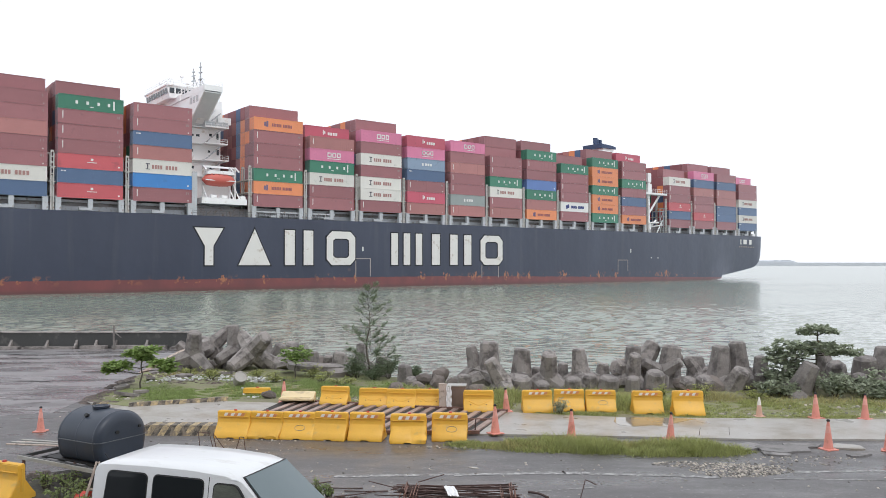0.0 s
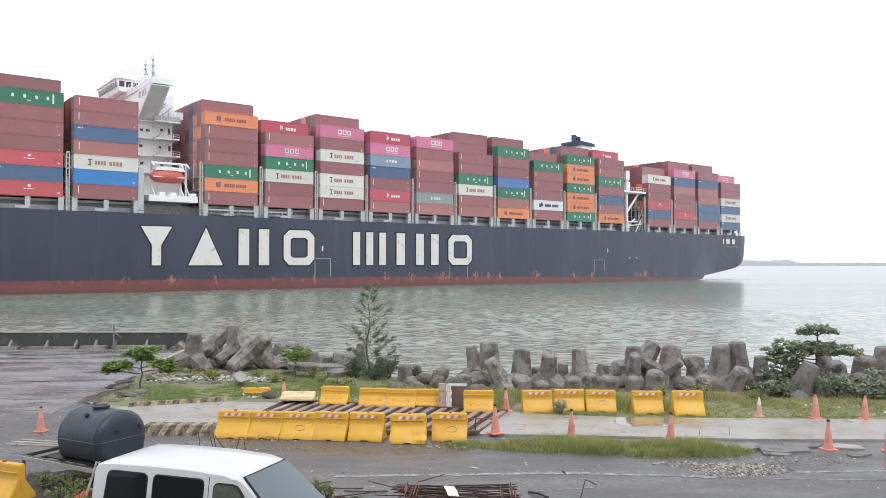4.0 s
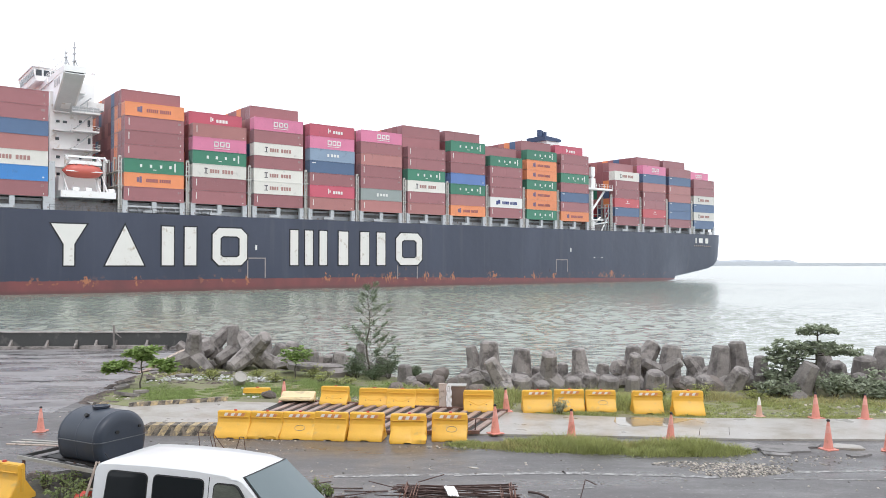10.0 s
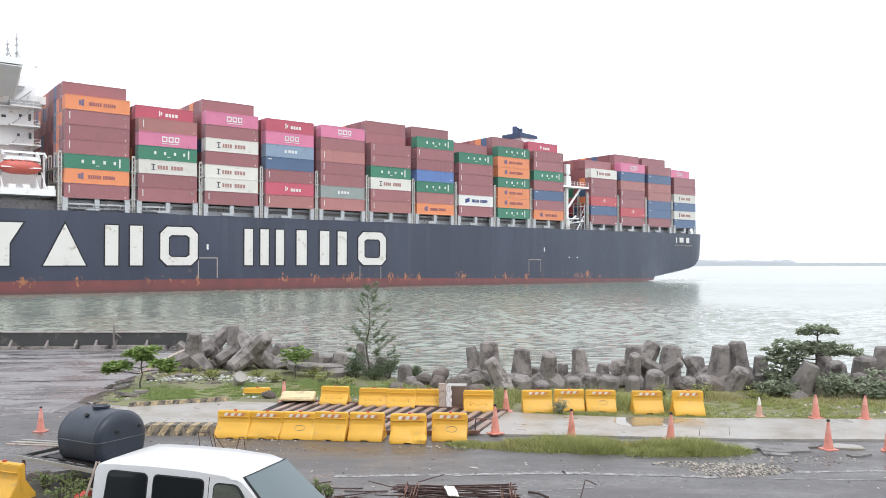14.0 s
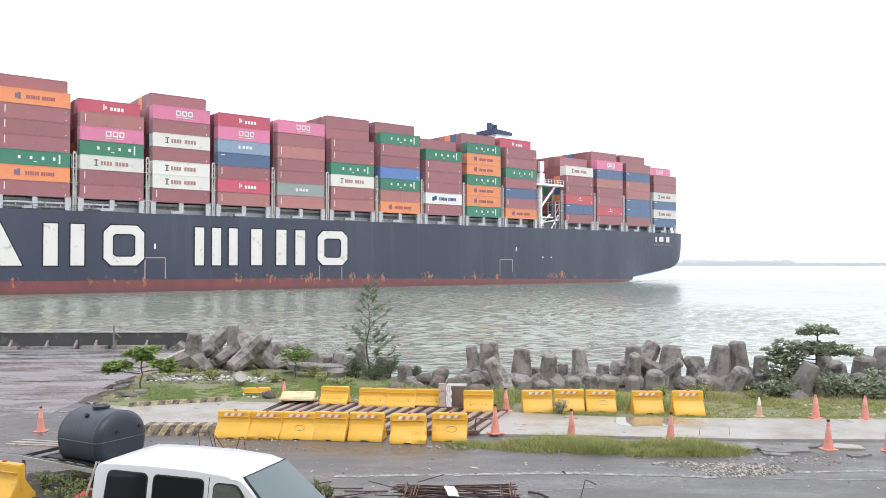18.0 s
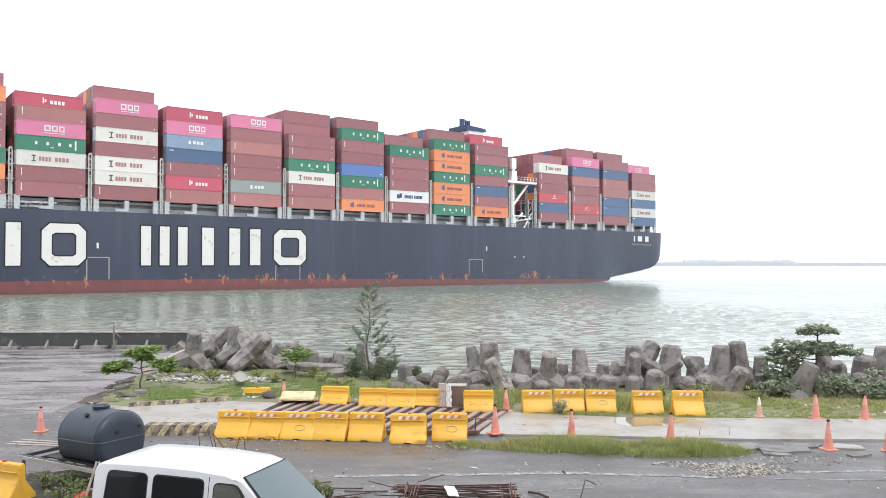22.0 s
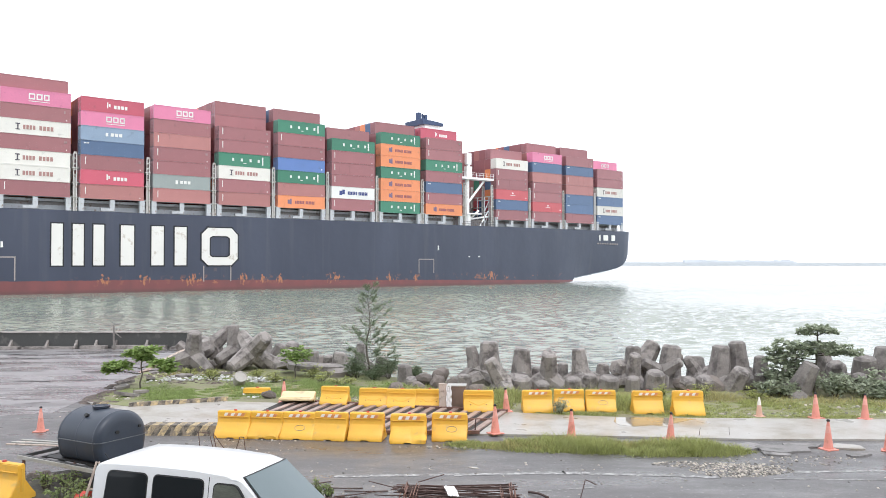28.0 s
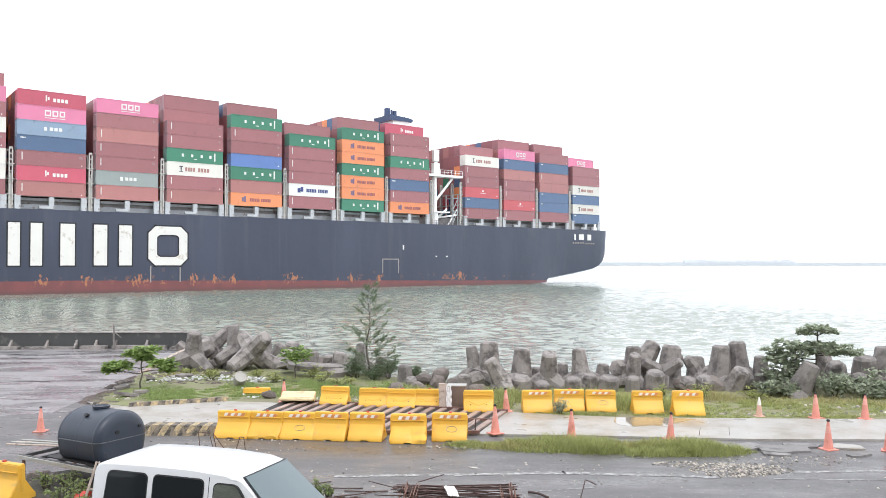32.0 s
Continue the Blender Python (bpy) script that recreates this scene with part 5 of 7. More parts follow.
# end of the standing leg, its lean, its tilt towards the land, size
SHORE_BLOCKS = (
    (1.08, 31.0, 1.48, -12, -6, 0.68), (1.79, 30.7, 1.69, 0, 0, 0.89), (1.71, 29.3, 1.16, -29, 6, 0.76), (3.03, 30.4, 1.44, 2, 2, 0.92), (3.69, 31.2, 0.64, 0, 0, 0.69), (3.99, 29.8, 1.35, -1, 24, 0.75),
    (4.68, 31.0, 0.82, 2, 0, 0.62), (5.15, 30.2, 1.46, -5, 0, 0.76), (6.21, 30.8, 0.82, 4, 0, 0.68), (6.81, 31.2, 0.66, -11, 0, 0.63), (7.30, 30.4, 1.53, 3, 0, 0.82), (7.17, 29.6, 1.31, 4, 18, 0.68),
    (8.24, 30.9, 1.62, 33, -10, 0.93), (8.79, 30.5, 1.56, 6, 0, 0.98), (7.53, 30.0, 0.99, -59, 10, 0.60), (10.04, 31.6, 0.97, 4, -20, 0.95), (10.59, 30.2, 1.59, 5, 0, 0.97), (11.24, 30.4, 1.72, -4, 0, 0.82),
    (11.91, 29.8, 1.23, -2, 0, 0.66), (12.97, 27.9, 1.17, 21, 14, 0.84), (14.59, 29.5, 1.01, -9, 20, 1.01), (15.92, 30.0, 1.18, -4, 8, 1.08), (16.77, 30.2, 1.55, 3, 0, 0.91), (13.39, 30.5, 0.93, 14, 0, 0.73),
    (0.80, 29.4, 0.58, 0, 10, 0.74), (2.89, 29.2, 0.55, 0, 12, 0.97), (3.62, 28.9, 0.38, 3, 18, 0.84), (4.74, 29.0, 0.51, -4, 14, 0.87), (5.39, 29.2, 0.61, -3, 12, 0.79), (6.08, 29.0, 0.58, 4, 12, 0.96),
    (6.92, 28.9, 0.57, 0, 14, 0.73), (7.77, 29.0, 0.74, 4, 16, 0.99), (8.93, 29.0, 0.49, -8, 30, 0.87), (9.66, 29.2, 0.51, 8, 20, 0.94), (10.96, 29.0, 0.82, 21, 24, 0.99), (11.68, 29.2, 0.63, -6, 10, 0.64),
    (14.69, 30.8, 1.34, -14, 6, 0.82), (13.75, 29.5, 0.62, 12, 22, 0.82), (15.35, 29.3, 0.58, -10, 24, 0.85), (12.35, 29.6, 0.62, -14, 16, 0.80), (9.55, 31.2, 1.02, -34, 0, 0.58),
)
rnd = random.Random(9)
for i, row in enumerate(SHORE_BLOCKS):
    block(*row, rnd.uniform(0, 120), i)
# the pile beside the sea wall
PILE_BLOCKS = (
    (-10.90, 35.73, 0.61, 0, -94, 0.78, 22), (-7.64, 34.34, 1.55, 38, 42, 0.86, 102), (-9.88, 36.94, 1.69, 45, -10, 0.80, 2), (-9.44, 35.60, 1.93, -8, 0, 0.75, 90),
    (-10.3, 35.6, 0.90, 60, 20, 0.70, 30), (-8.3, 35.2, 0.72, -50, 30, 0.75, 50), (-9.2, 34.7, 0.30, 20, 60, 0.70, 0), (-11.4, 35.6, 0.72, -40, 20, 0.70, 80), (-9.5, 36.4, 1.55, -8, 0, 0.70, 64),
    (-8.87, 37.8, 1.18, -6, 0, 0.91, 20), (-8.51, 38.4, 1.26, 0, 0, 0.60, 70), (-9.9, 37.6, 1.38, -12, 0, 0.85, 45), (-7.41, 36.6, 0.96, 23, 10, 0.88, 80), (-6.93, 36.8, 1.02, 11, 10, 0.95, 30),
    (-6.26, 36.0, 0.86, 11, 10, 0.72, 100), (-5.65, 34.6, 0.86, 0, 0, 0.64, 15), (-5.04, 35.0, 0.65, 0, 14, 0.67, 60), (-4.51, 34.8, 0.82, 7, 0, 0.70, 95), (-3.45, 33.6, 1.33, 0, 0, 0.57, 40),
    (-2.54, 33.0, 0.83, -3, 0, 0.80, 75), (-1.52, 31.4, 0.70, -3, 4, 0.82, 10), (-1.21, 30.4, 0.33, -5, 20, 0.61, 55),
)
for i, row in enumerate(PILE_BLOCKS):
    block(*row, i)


# rocks and broken slabs between the blocks
def rock_mesh(seed, r=1.0):
    bm = bmesh.new()
    bmesh.ops.create_icosphere(bm, subdivisions=2, radius=r)
    for v in bm.verts:
        d = noise.noise_vector(v.co * 1.1 + Vector((seed * 5.1, 2, 1)))
        v.co = v.co * (1 + 0.35 * noise.noise(v.co * 1.3 + Vector((seed * 3, 0, 0)))) + d * 0.22
    return mesh_of("rock", bm, MAT["rock"])


ROCKS = [rock_mesh(k) for k in range(5)]
rnd = random.Random(31)


def rock(x, y, z, s, flat=0.7):
    ob = new("rock", ROCKS[rnd.randrange(5)])
    ob.matrix_basis = pose(x, y, z, rnd.uniform(-20, 20), rnd.uniform(-20, 20), rnd.uniform(0, 360)) @ Matrix.Diagonal((s * rnd.uniform(0.8, 1.3), s, s * flat, 1))
    return tagged(ob, "dark wet riprap rock at the water's edge", "rock", "riprap rocks of the shore")


for k in range(80):
    x = rnd.uniform(-4.5, 19)
    t = (x + 4.5) / 5.5
    y = (34.6 - 3.0 * min(1, max(0, t))) + rnd.uniform(-1.2, 1.3)
    rock(x, y, rnd.uniform(-0.35, 0.05) - max(0, y - 31.6) * 0.5, rnd.uniform(0.18, 0.46))
for x, y, z, q in ((-0.70, 30.5, 0.26, 0.30), (-0.09, 31.0, 0.36, 0.32), (-0.19, 30.0, 0.16, 0.38), (-0.93, 29.6, 0.05, 0.32), (0.38, 29.8, 0.16, 0.32), (0.75, 29.2, 0.05, 0.30), (-1.77, 29.7, 0.0, 0.3), (1.26, 29.0, 0.06, 0.3), (2.2, 29.2, 0.1, 0.28), (3.2, 29.4, 0.12, 0.28), (9.3, 31.4, 0.95, 0.22), (8.9, 29.3, 0.2, 0.4), (10.0, 29.4, 0.2, 0.42)):
    rock(x, y, z, q, 0.85)
for k in range(26):
    rock(rnd.uniform(-13.2, -5), rnd.uniform(36.5, 41.5), rnd.uniform(-0.5, 0.1), rnd.uniform(0.4, 0.8))


def slab_piece(name, x, y, z, w, d, h, rx, ry, rz, mat="concrete_old", label="broken flat slab of old concrete", category="slab", seed=0):
    r = random.Random(seed)
    bm = bmesh.new()
    pts = []
    for k in range(7):
        a = 2 * math.pi * k / 7 + r.uniform(-0.3, 0.3)
        pts.append((w / 2 * math.copysign(abs(math.cos(a)) ** 0.6, math.cos(a)) * r.uniform(0.8, 1.05), d / 2 * math.copysign(abs(math.sin(a)) ** 0.6, math.sin(a)) * r.uniform(0.8, 1.05)))
    prism(bm, pts, 0, h)
    ob = solid(name, bm, MAT[mat], label, category)
    ob.matrix_basis = pose(x, y, z, rx, ry, rz)
    return ob


slab_piece("concrete_slab", -5.4, 33.1, 0.28, 2.7, 0.9, 0.22, 6, 3, 4, seed=1)
slab_piece("concrete_slab", -4.2, 32.9, 0.10, 1.3, 0.7, 0.25, 18, -8, 30, seed=2)
slab_piece("concrete_slab", -6.6, 33.9, 0.25, 1.2, 0.8, 0.2, -16, 10, 60, seed=3)
slab_piece("plank", -12.2, 35.2, 0.42, 2.3, 0.40, 0.09, 14, -26, 24, seed=4, label="splintered pale plank of a rubble heap", category="plank", mat="timber_pale")
slab_piece("plank", -12.3, 34.6, 0.26, 2.0, 0.34, 0.08, 20, -22, 30, seed=5, label="splintered brown plank of a rubble heap", category="plank", mat="timber")
slab_piece("concrete_slab", -11.9, 34.2, 0.05, 1.6, 0.8, 0.2, 12, -14, 10, seed=6)
for i, (x, y, w, d, rz) in enumerate(((8.55, 20.0, 1.5, 0.8, 8), (7.75, 20.25, 1.2, 0.7, 30), (10.3, 20.25, 0.85, 0.6, -10), (9.2, 20.45, 1.1, 0.5, 0), (10.2, 19.5, 0.7, 0.35, 20), (7.2, 20.5, 1.0, 0.5, 5), (8.2, 19.55, 0.8, 0.4, -15))):
    slab_piece("broken_pavement", x, y, -0.012 - 0.003 * i, w, d, 0.07, (1.2, -0.8, 0.6, 0)[i % 4], (0.8, -1.0, 0)[i % 3], rz, mat="concrete_slab" if i == 2 else "old_paving", label="lifted broken slab of old paving", category="paving", seed=20 + i)
boulder = rock(-6.02, 27.6, 0.12, 0.2, 0.8)
tagged(boulder, "small brown boulder by the kerb", "rock")
for i, (x, y, w, rz) in enumerate(((-11.1, 27.9, 0.9, 12), (-10.8, 28.5, 0.6, 40), (-11.95, 29.6, 0.8, 70), (-12.2, 30.6, 0.7, 20), (-11.7, 31.8, 0.9, 100), (-10.6, 32.6, 0.8, 30), (-9.2, 33.2, 0.9, 5))):
    slab_piece("concrete_slab", x, y, 0.06, w, w * 0.42, 0.10, 8 * (i % 3) - 6, 10 - 7 * (i % 4), rz, seed=40 + i, label="grey lump of broken concrete on the verge", category="rubble")

# ---- wheel-wash bay: slats over a pit, kerbs at its ends ----
bay = thing("wheel_wash_bay", "rusty slatted wheel-wash grid sunk in the concrete drive", "grid")
# shallow floor close under the slats; its dark colour replaces a deep pit's shade
bm = bmesh.new()
prism(bm, [(-6.25, 21.95), (0.95, 21.75), (1.95, 24.75), (-3.1, 26.2), (-5.4, 26.85)], 0.0, 0.062)
part("pit_floor", bm, MAT["pit"], bay, "muddy pit floor darkened for the shade between the slats")
bm = bmesh.new()
box(bm, 0, 0.175, 0, 1.0, 0.0, 0.055, bevel=0.008)
SLAT = mesh_of("slat", bm, MAT["timber"])
for k in range(19):
    x0 = -6.2 + k * 0.385
    back = 26.55 - max(0.0, (x0 + 5.2)) * 0.262
    front = 21.98 - (x0 + 6.2) * 0.028
    n = (back - front) / math.cos(radians(15))
    ob = piece("slat", SLAT, bay, pose(x0, front, 0.055, 0, 0, -15 - k * 0.25) @ Matrix.Diagonal((1, n, 1, 1)))
for a, c, w in (((-6.25, 21.9), (1.0, 21.7), 0.12), ((-5.3, 26.75), (2.0, 24.78), 0.16), ((-3.6, 23.6), (1.6, 23.4), 0.08)):
    bm = bmesh.new()
    d = Vector(c) - Vector(a)
    box(bm, 0, d.length, 0, w, 0.04, 0.135, bevel=0.01)
    ob = part("edge_beam", bm, MAT["rust"], bay, "rusted edge beam")
    ob.matrix_basis = pose(*a, 0, 0, 0, math.degrees(math.atan2(d.y, d.x)))


def kerb(name, a, c, h, depth, n, label, slant=0.0):
    a, c = Vector(a), Vector(c)
    d = c - a
    ob = thing(name, label, "kerb", kind="structure", m=pose(a.x, a.y, 0, 0, 0, math.degrees(math.atan2(d.y, d.x))))
    w = d.length / n
    for k in range(n):
        bm = bmesh.new()
        s = slant * w
        vs = [bm.verts.new(p) for p in ((k * w, 0, 0), ((k + 1) * w, 0, 0), ((k + 1) * w, depth, 0), (k * w, depth, 0),
                                         (k * w + s, 0.05, h), ((k + 1) * w + s, 0.05, h), ((k + 1) * w + s, depth, h), (k * w + s, depth, h))]
        for f in ((3, 2, 1, 0), (4, 5, 6, 7), (0, 1, 5, 4), (1, 2, 6, 5), (2, 3, 7, 6), (3, 0, 4, 7)):
            bm.faces.new([vs[i] for i in f])
        part("kerb_stripe", bm, MAT["kerb_yellow" if k % 2 else "kerb_black"], ob)
    return ob


kerb("kerb_1", (-8.35, 21.75), (-6.0, 21.68), 0.27, 0.5, 13, "worn kerb in slanting yellow and black stripes", 0.9)
kerb("kerb_2", (-10.2, 25.75), (-7.3, 26.9), 0.17, 0.18, 14, "low worn kerb in yellow and black stripes", 0.2)
kerb("kerb_3", (-11.5, 25.95), (-11.05, 25.9), 0.16, 0.2, 2, "stub of striped kerb at the drive's end", 0.3)

# ---- board and post among the barriers ----
post = thing("marker_post", "pale rough timber post standing by the grid", "post", m=pose(0.0, 25.45, 0.05))
bm = bmesh.new()
box(bm, -0.13, 0.13, -0.06, 0.06, 0, 0.80, bevel=0.02)
part("shaft", bm, MAT["timber_pale"], post)
bm = bmesh.new()
box(bm, -0.14, 0.05, -0.07, 0.07, 0.55, 0.82, bevel=0.02)
part("head", bm, MAT["timber_pale"], post)
bm = bmesh.new()
bmesh.ops.create_grid(bm, x_segments=6, y_segments=14, size=0.5)
for v in bm.verts:
    v.co = Vector((0.19 + v.co.x * 0.16 + 0.03 * noise.noise(v.co * 5), -0.10 + 0.07 * noise.noise(v.co * 7 + Vector((3, 1, 0))), 0.40 + v.co.y * 0.72))
bmesh.ops.solidify(bm, geom=list(bm.faces), thickness=0.005)
part("plastic_wrap", bm, MAT["cloth_white"], post, "torn white plastic hanging from the post", smooth=True)
cab = thing("site_cabinet", "low weathered brown board box by the barriers", "box", m=pose(0.45, 25.75, 0.05, 0, 0, -4))
bm = bmesh.new()
box(bm, -0.29, 0.29, -0.22, 0.22, 0, 0.70, bevel=0.015)
part("body", bm, MAT["brown_board"], cab)
bm = bmesh.new()
box(bm, -0.31, 0.31, -0.24, 0.24, 0.70, 0.73, bevel=0.008)
part("top", bm, MAT["steel_pale"], cab, "crumpled pale cover")

# ---- water tank on its stand ----
TANK_AT = pose(-7.38, 17.22, 0.55, 0, 0, -29)
# paler than the shell: the seam's bright reflection is put into its colour
MAT["tank_seam"] = material("glint_paled_polyethylene", (0.13, 0.14, 0.15), 0.4, var=0.3, scale=6)
tank = thing("water_tank", "black ribbed polyethylene water tank with an arched top", "tank", m=TANK_AT @ Matrix.Diagonal((1.05, 1.05, 0.97, 1)))


def arch():
    """The tank's cross-section: a tub with sloping sides under an arched top."""
    pts = [(-0.40, 0.0), (-0.50, 0.02), (-0.56, 0.09), (-0.60, 0.30), (-0.615, 0.45)]
    pts += [(-0.615 * math.cos(math.pi * k / 16), 0.45 + 0.60 * math.sin(math.pi * k / 16) ** 0.9) for k in range(1, 16)]
    pts += [(-y, z) for y, z in reversed(pts[:5])]
    return pts


bm = bmesh.new()
hoops = []
for x, k in ((-0.66, 0.60), (-0.655, 0.78), (-0.63, 0.91), (-0.575, 0.98), (-0.50, 1.0), (-0.25, 1.0),
             (0.25, 1.0), (0.50, 1.0), (0.575, 0.98), (0.63, 0.91), (0.655, 0.78), (0.66, 0.60)):
    hoops.append([bm.verts.new((x, y * k, 0.45 + (z - 0.45) * (k if z > 0.45 else 0.5 + 0.5 * k))) for y, z in arch()])
for a, c in zip(hoops, hoops[1:]):
    for i in range(len(a)):
        j = (i + 1) % len(a)
        bm.faces.new((a[i], a[j], c[j], c[i]))
bm.faces.new(hoops[0]), bm.faces.new(hoops[-1])
bmesh.ops.recalc_face_normals(bm, faces=bm.faces)
part("shell", bm, MAT["tank"], tank, smooth=True)
for x in (-0.52, 0.0, 0.52):
    bm = bmesh.new()
    loops = [[bm.verts.new((x + dx, y * k, 0.45 + (z - 0.45) * k)) for y, z in arch()] for dx, k in ((-0.03, 0.995), (-0.014, 1.007), (0.014, 1.007), (0.03, 0.995))]
    for a, c in zip(loops, loops[1:]):
        for i in range(len(a)):
            j = (i + 1) % len(a)
            bm.faces.new((a[i], a[j], c[j], c[i]))
    bmesh.ops.recalc_face_normals(bm, faces=bm.faces)
    part("hoop", bm, MAT["tank"], tank, smooth=True)
bm = bmesh.new()
prism(bm, [(-0.668, -0.50), (-0.60, -0.605), (-0.50, -0.632), (0.50, -0.632), (0.60, -0.605), (0.668, -0.50), (0.668, 0.50), (0.60, 0.605), (0.50, 0.632), (-0.50, 0.632), (-0.60, 0.605), (-0.668, 0.50)], 0.443, 0.459)
part("seam", bm, MAT["tank_seam"], tank, "raised moulding seam")
bm = bmesh.new()
revolve(bm, [(0.14, 1.0), (0.14, 1.06), (0.17, 1.06), (0.175, 1.105), (0.14, 1.105), (0.125, 1.08)], 28, (-0.05, 0.02))
part("lid", bm, MAT["tank"], tank, "round filler lid")
for p, d, r in (((0.02, -0.34, 0.93), (0.0, -0.06, 0.05), 0.045), ((0.655, -0.16, 0.62), (0.03, 0, 0), 0.04), ((0.655, 0.38, 0.66), (0.03, 0, 0), 0.032)):
    bm = bmesh.new()
    tube(bm, p, tuple(a + c for a, c in zip(p, d)), r, n=10)
    part("valve", bm, MAT["rubber"], tank)

stand = thing("tank_stand", "low steel frame carrying the water tank", "stand", m=pose(-7.38, 17.22, 0.535, 0, 0, -29))
bm = bmesh.new()
for y in (-0.75, 0.55):
    box(bm, -1.75, 0.95, y, y + 0.07, -0.09, -0.01)
for x in (-1.7, -1.2, -0.6, 0.3, 0.85):
    box(bm, x, x + 0.06, -0.70, 0.58, -0.08, -0.012)
part("frame", bm, MAT["frame_dark"], stand)
bm = bmesh.new()
box(bm, -1.75, 0.95, -0.79, -0.75, -0.10, -0.02)
part("front_rail", bm, MAT["steel_pale"], stand, "pale galvanised edge rail")
bm = bmesh.new()
box(bm, -1.0, 0.9, -0.62, 0.55, -0.012, 0.012)
part("bed", bm, MAT["rubber"], stand, "black bed plate")
for x in (-1.65, 0.75):
    for y in (-0.7, 0.56):
        bm = bmesh.new()
        tube(bm, (x, y, -0.535), (x, y, -0.05), 0.035, n=8)
        part("leg", bm, MAT["rust"], stand)
for k in range(4):
    pipe = solid("loose_pipe", (lambda b: (tube(b, (0, 0, 0), (2.3, 0, 0), 0.022, n=8), b)[1])(bmesh.new()), MAT["steel_pale"] if k % 2 else MAT["timber_pale"], "pale plastic pipe lying across the tank's frame", "pipe", "pipes on the frame", smooth=True)
    pipe.matrix_basis = pose(-10.0 + 0.05 * k, 18.25 + 0.12 * k, 0.56 + 0.02 * (k % 2), 0, 0, -8 - 2 * k)
# a leaning timber prop by the frame, and a red scrap on the ground
prop = thing("timber_prop", "weathered timber prop leaning beside the tank frame", "prop")
for a, c in (((-6.74, 15.5, 0.84), (-6.96, 15.4, 0)), ((-6.70, 15.5, 0.84), (-6.50, 15.55, 0)), ((-6.90, 15.44, 0.32), (-6.56, 15.52, 0.32))):
    bm = bmesh.new()
    tube(bm, a, c, 0.022, 0.026, 6)
    part("stick", bm, MAT["timber_pale"], prop)
bm = bmesh.new()
bmesh.ops.create_grid(bm, x_segments=9, y_segments=6, size=0.5)
for v in bm.verts:
    v.co = Vector((v.co.x * 0.42, v.co.y * 0.26, 0.09 + 0.16 * noise.noise(v.co * 3.0 + Vector((5, 2, 0)))))
bmesh.ops.solidify(bm, geom=list(bm.faces), thickness=0.006)
scrap = solid("plastic_bag", bm, MAT["cap_red"], "crumpled red plastic bag on the dark soil", "bag", smooth=True)
scrap.matrix_basis = pose(-7.05, 15.75, 0.03, 0, 0, 20)

# ---- white van ----
VAN_AT = pose(-2.44, 10.94, 0, 0, 0, -19) @ Matrix.Diagonal((1, 0.85, 1, 1))
van = thing("van", "white panel-sided minivan with dark tinted windows", "van", m=VAN_AT)


def van_body():
    bm = bmesh.new()
    # length, roof height, half-width at belt, half-width at roof, height of the shoulder
    st = [(-2.39, 1.700, 0.80, 0.655), (-2.37, 1.840, 0.825, 0.672), (-2.33, 1.905, 0.838, 0.680), (-2.24, 1.940, 0.842, 0.684), (-2.0, 1.960, 0.844, 0.686), (-1.5, 1.975, 0.845, 0.685), (-0.8, 1.975, 0.845, 0.685), (-0.25, 1.945, 0.845, 0.680), (0.0, 1.890, 0.845, 0.675),
          (0.28, 1.64, 0.845, 0.67), (0.60, 1.34, 0.845, 0.745), (0.88, 1.10, 0.84, 0.79), (1.25, 0.98, 0.82, 0.76), (1.48, 0.80, 0.76, 0.68), (1.54, 0.45, 0.72, 0.66)]
    rings = []
    for x, top, hb, hr in st:
        belt = min(1.08, top * 0.93)
        half = [(hb * 0.93, 0.28), (hb, 0.55), (hb, belt * 0.85), (hb * 0.995, belt)]
        if top > 1.2:
            half += [(hb + (hr - hb) * 0.48, belt + (top - belt) * 0.55), (hr + 0.035, top - 0.125), (hr + 0.016, top - 0.04), (hr - 0.04, top - 0.008), (hr * 0.55, top - 0.002)]
        else:
            half += [(hb * 0.98, belt + 0.01), (hr + 0.02, top - 0.03), (hr, top - 0.015), (hr * 0.8, top - 0.004), (hr * 0.5, top)]
        ring = [bm.verts.new((x, -y, z)) for y, z in half] + [bm.verts.new((x, 0, top))] + [bm.verts.new((x, y, z)) for y, z in reversed(half)]
        rings.append(ring)
    for a, c in zip(rings, rings[1:]):
        for i in range(len(a) - 1):
            bm.faces.new((a[i], a[i + 1], c[i + 1], c[i]))
        bm.faces.new((a[-1], a[0], c[0], c[-1]))
    bm.faces.new(rings[0]), bm.faces.new(rings[-1])
    bmesh.ops.recalc_face_normals(bm, faces=bm.faces)
    return bm


part("body", van_body(), MAT["van_white"], van, smooth=True)
MAT["van_glass"] = material("dark_tinted_glass", (0.012, 0.015, 0.017), 0.06, var=0.05, spec=0.25, rough_var=0.02)
MAT["door_glass"] = material("clear_car_glass", (0.11, 0.12, 0.10), 0.06, var=0.4, scale=5, spec=0.5, rough_var=0.02, stretch=(0.4, 1, 3))
MAT["screen_glass"] = material("pale_windscreen_glass", (0.10, 0.14, 0.15), 0.05, var=0.05, spec=1.0, rough_var=0.02)


def side_y(z, x):
    """The van's side at a height over the belt."""
    return -(0.842 - max(0.0, min(z, 1.57) - 1.08) * 0.155 - max(0.0, z - 1.57) * 0.19)


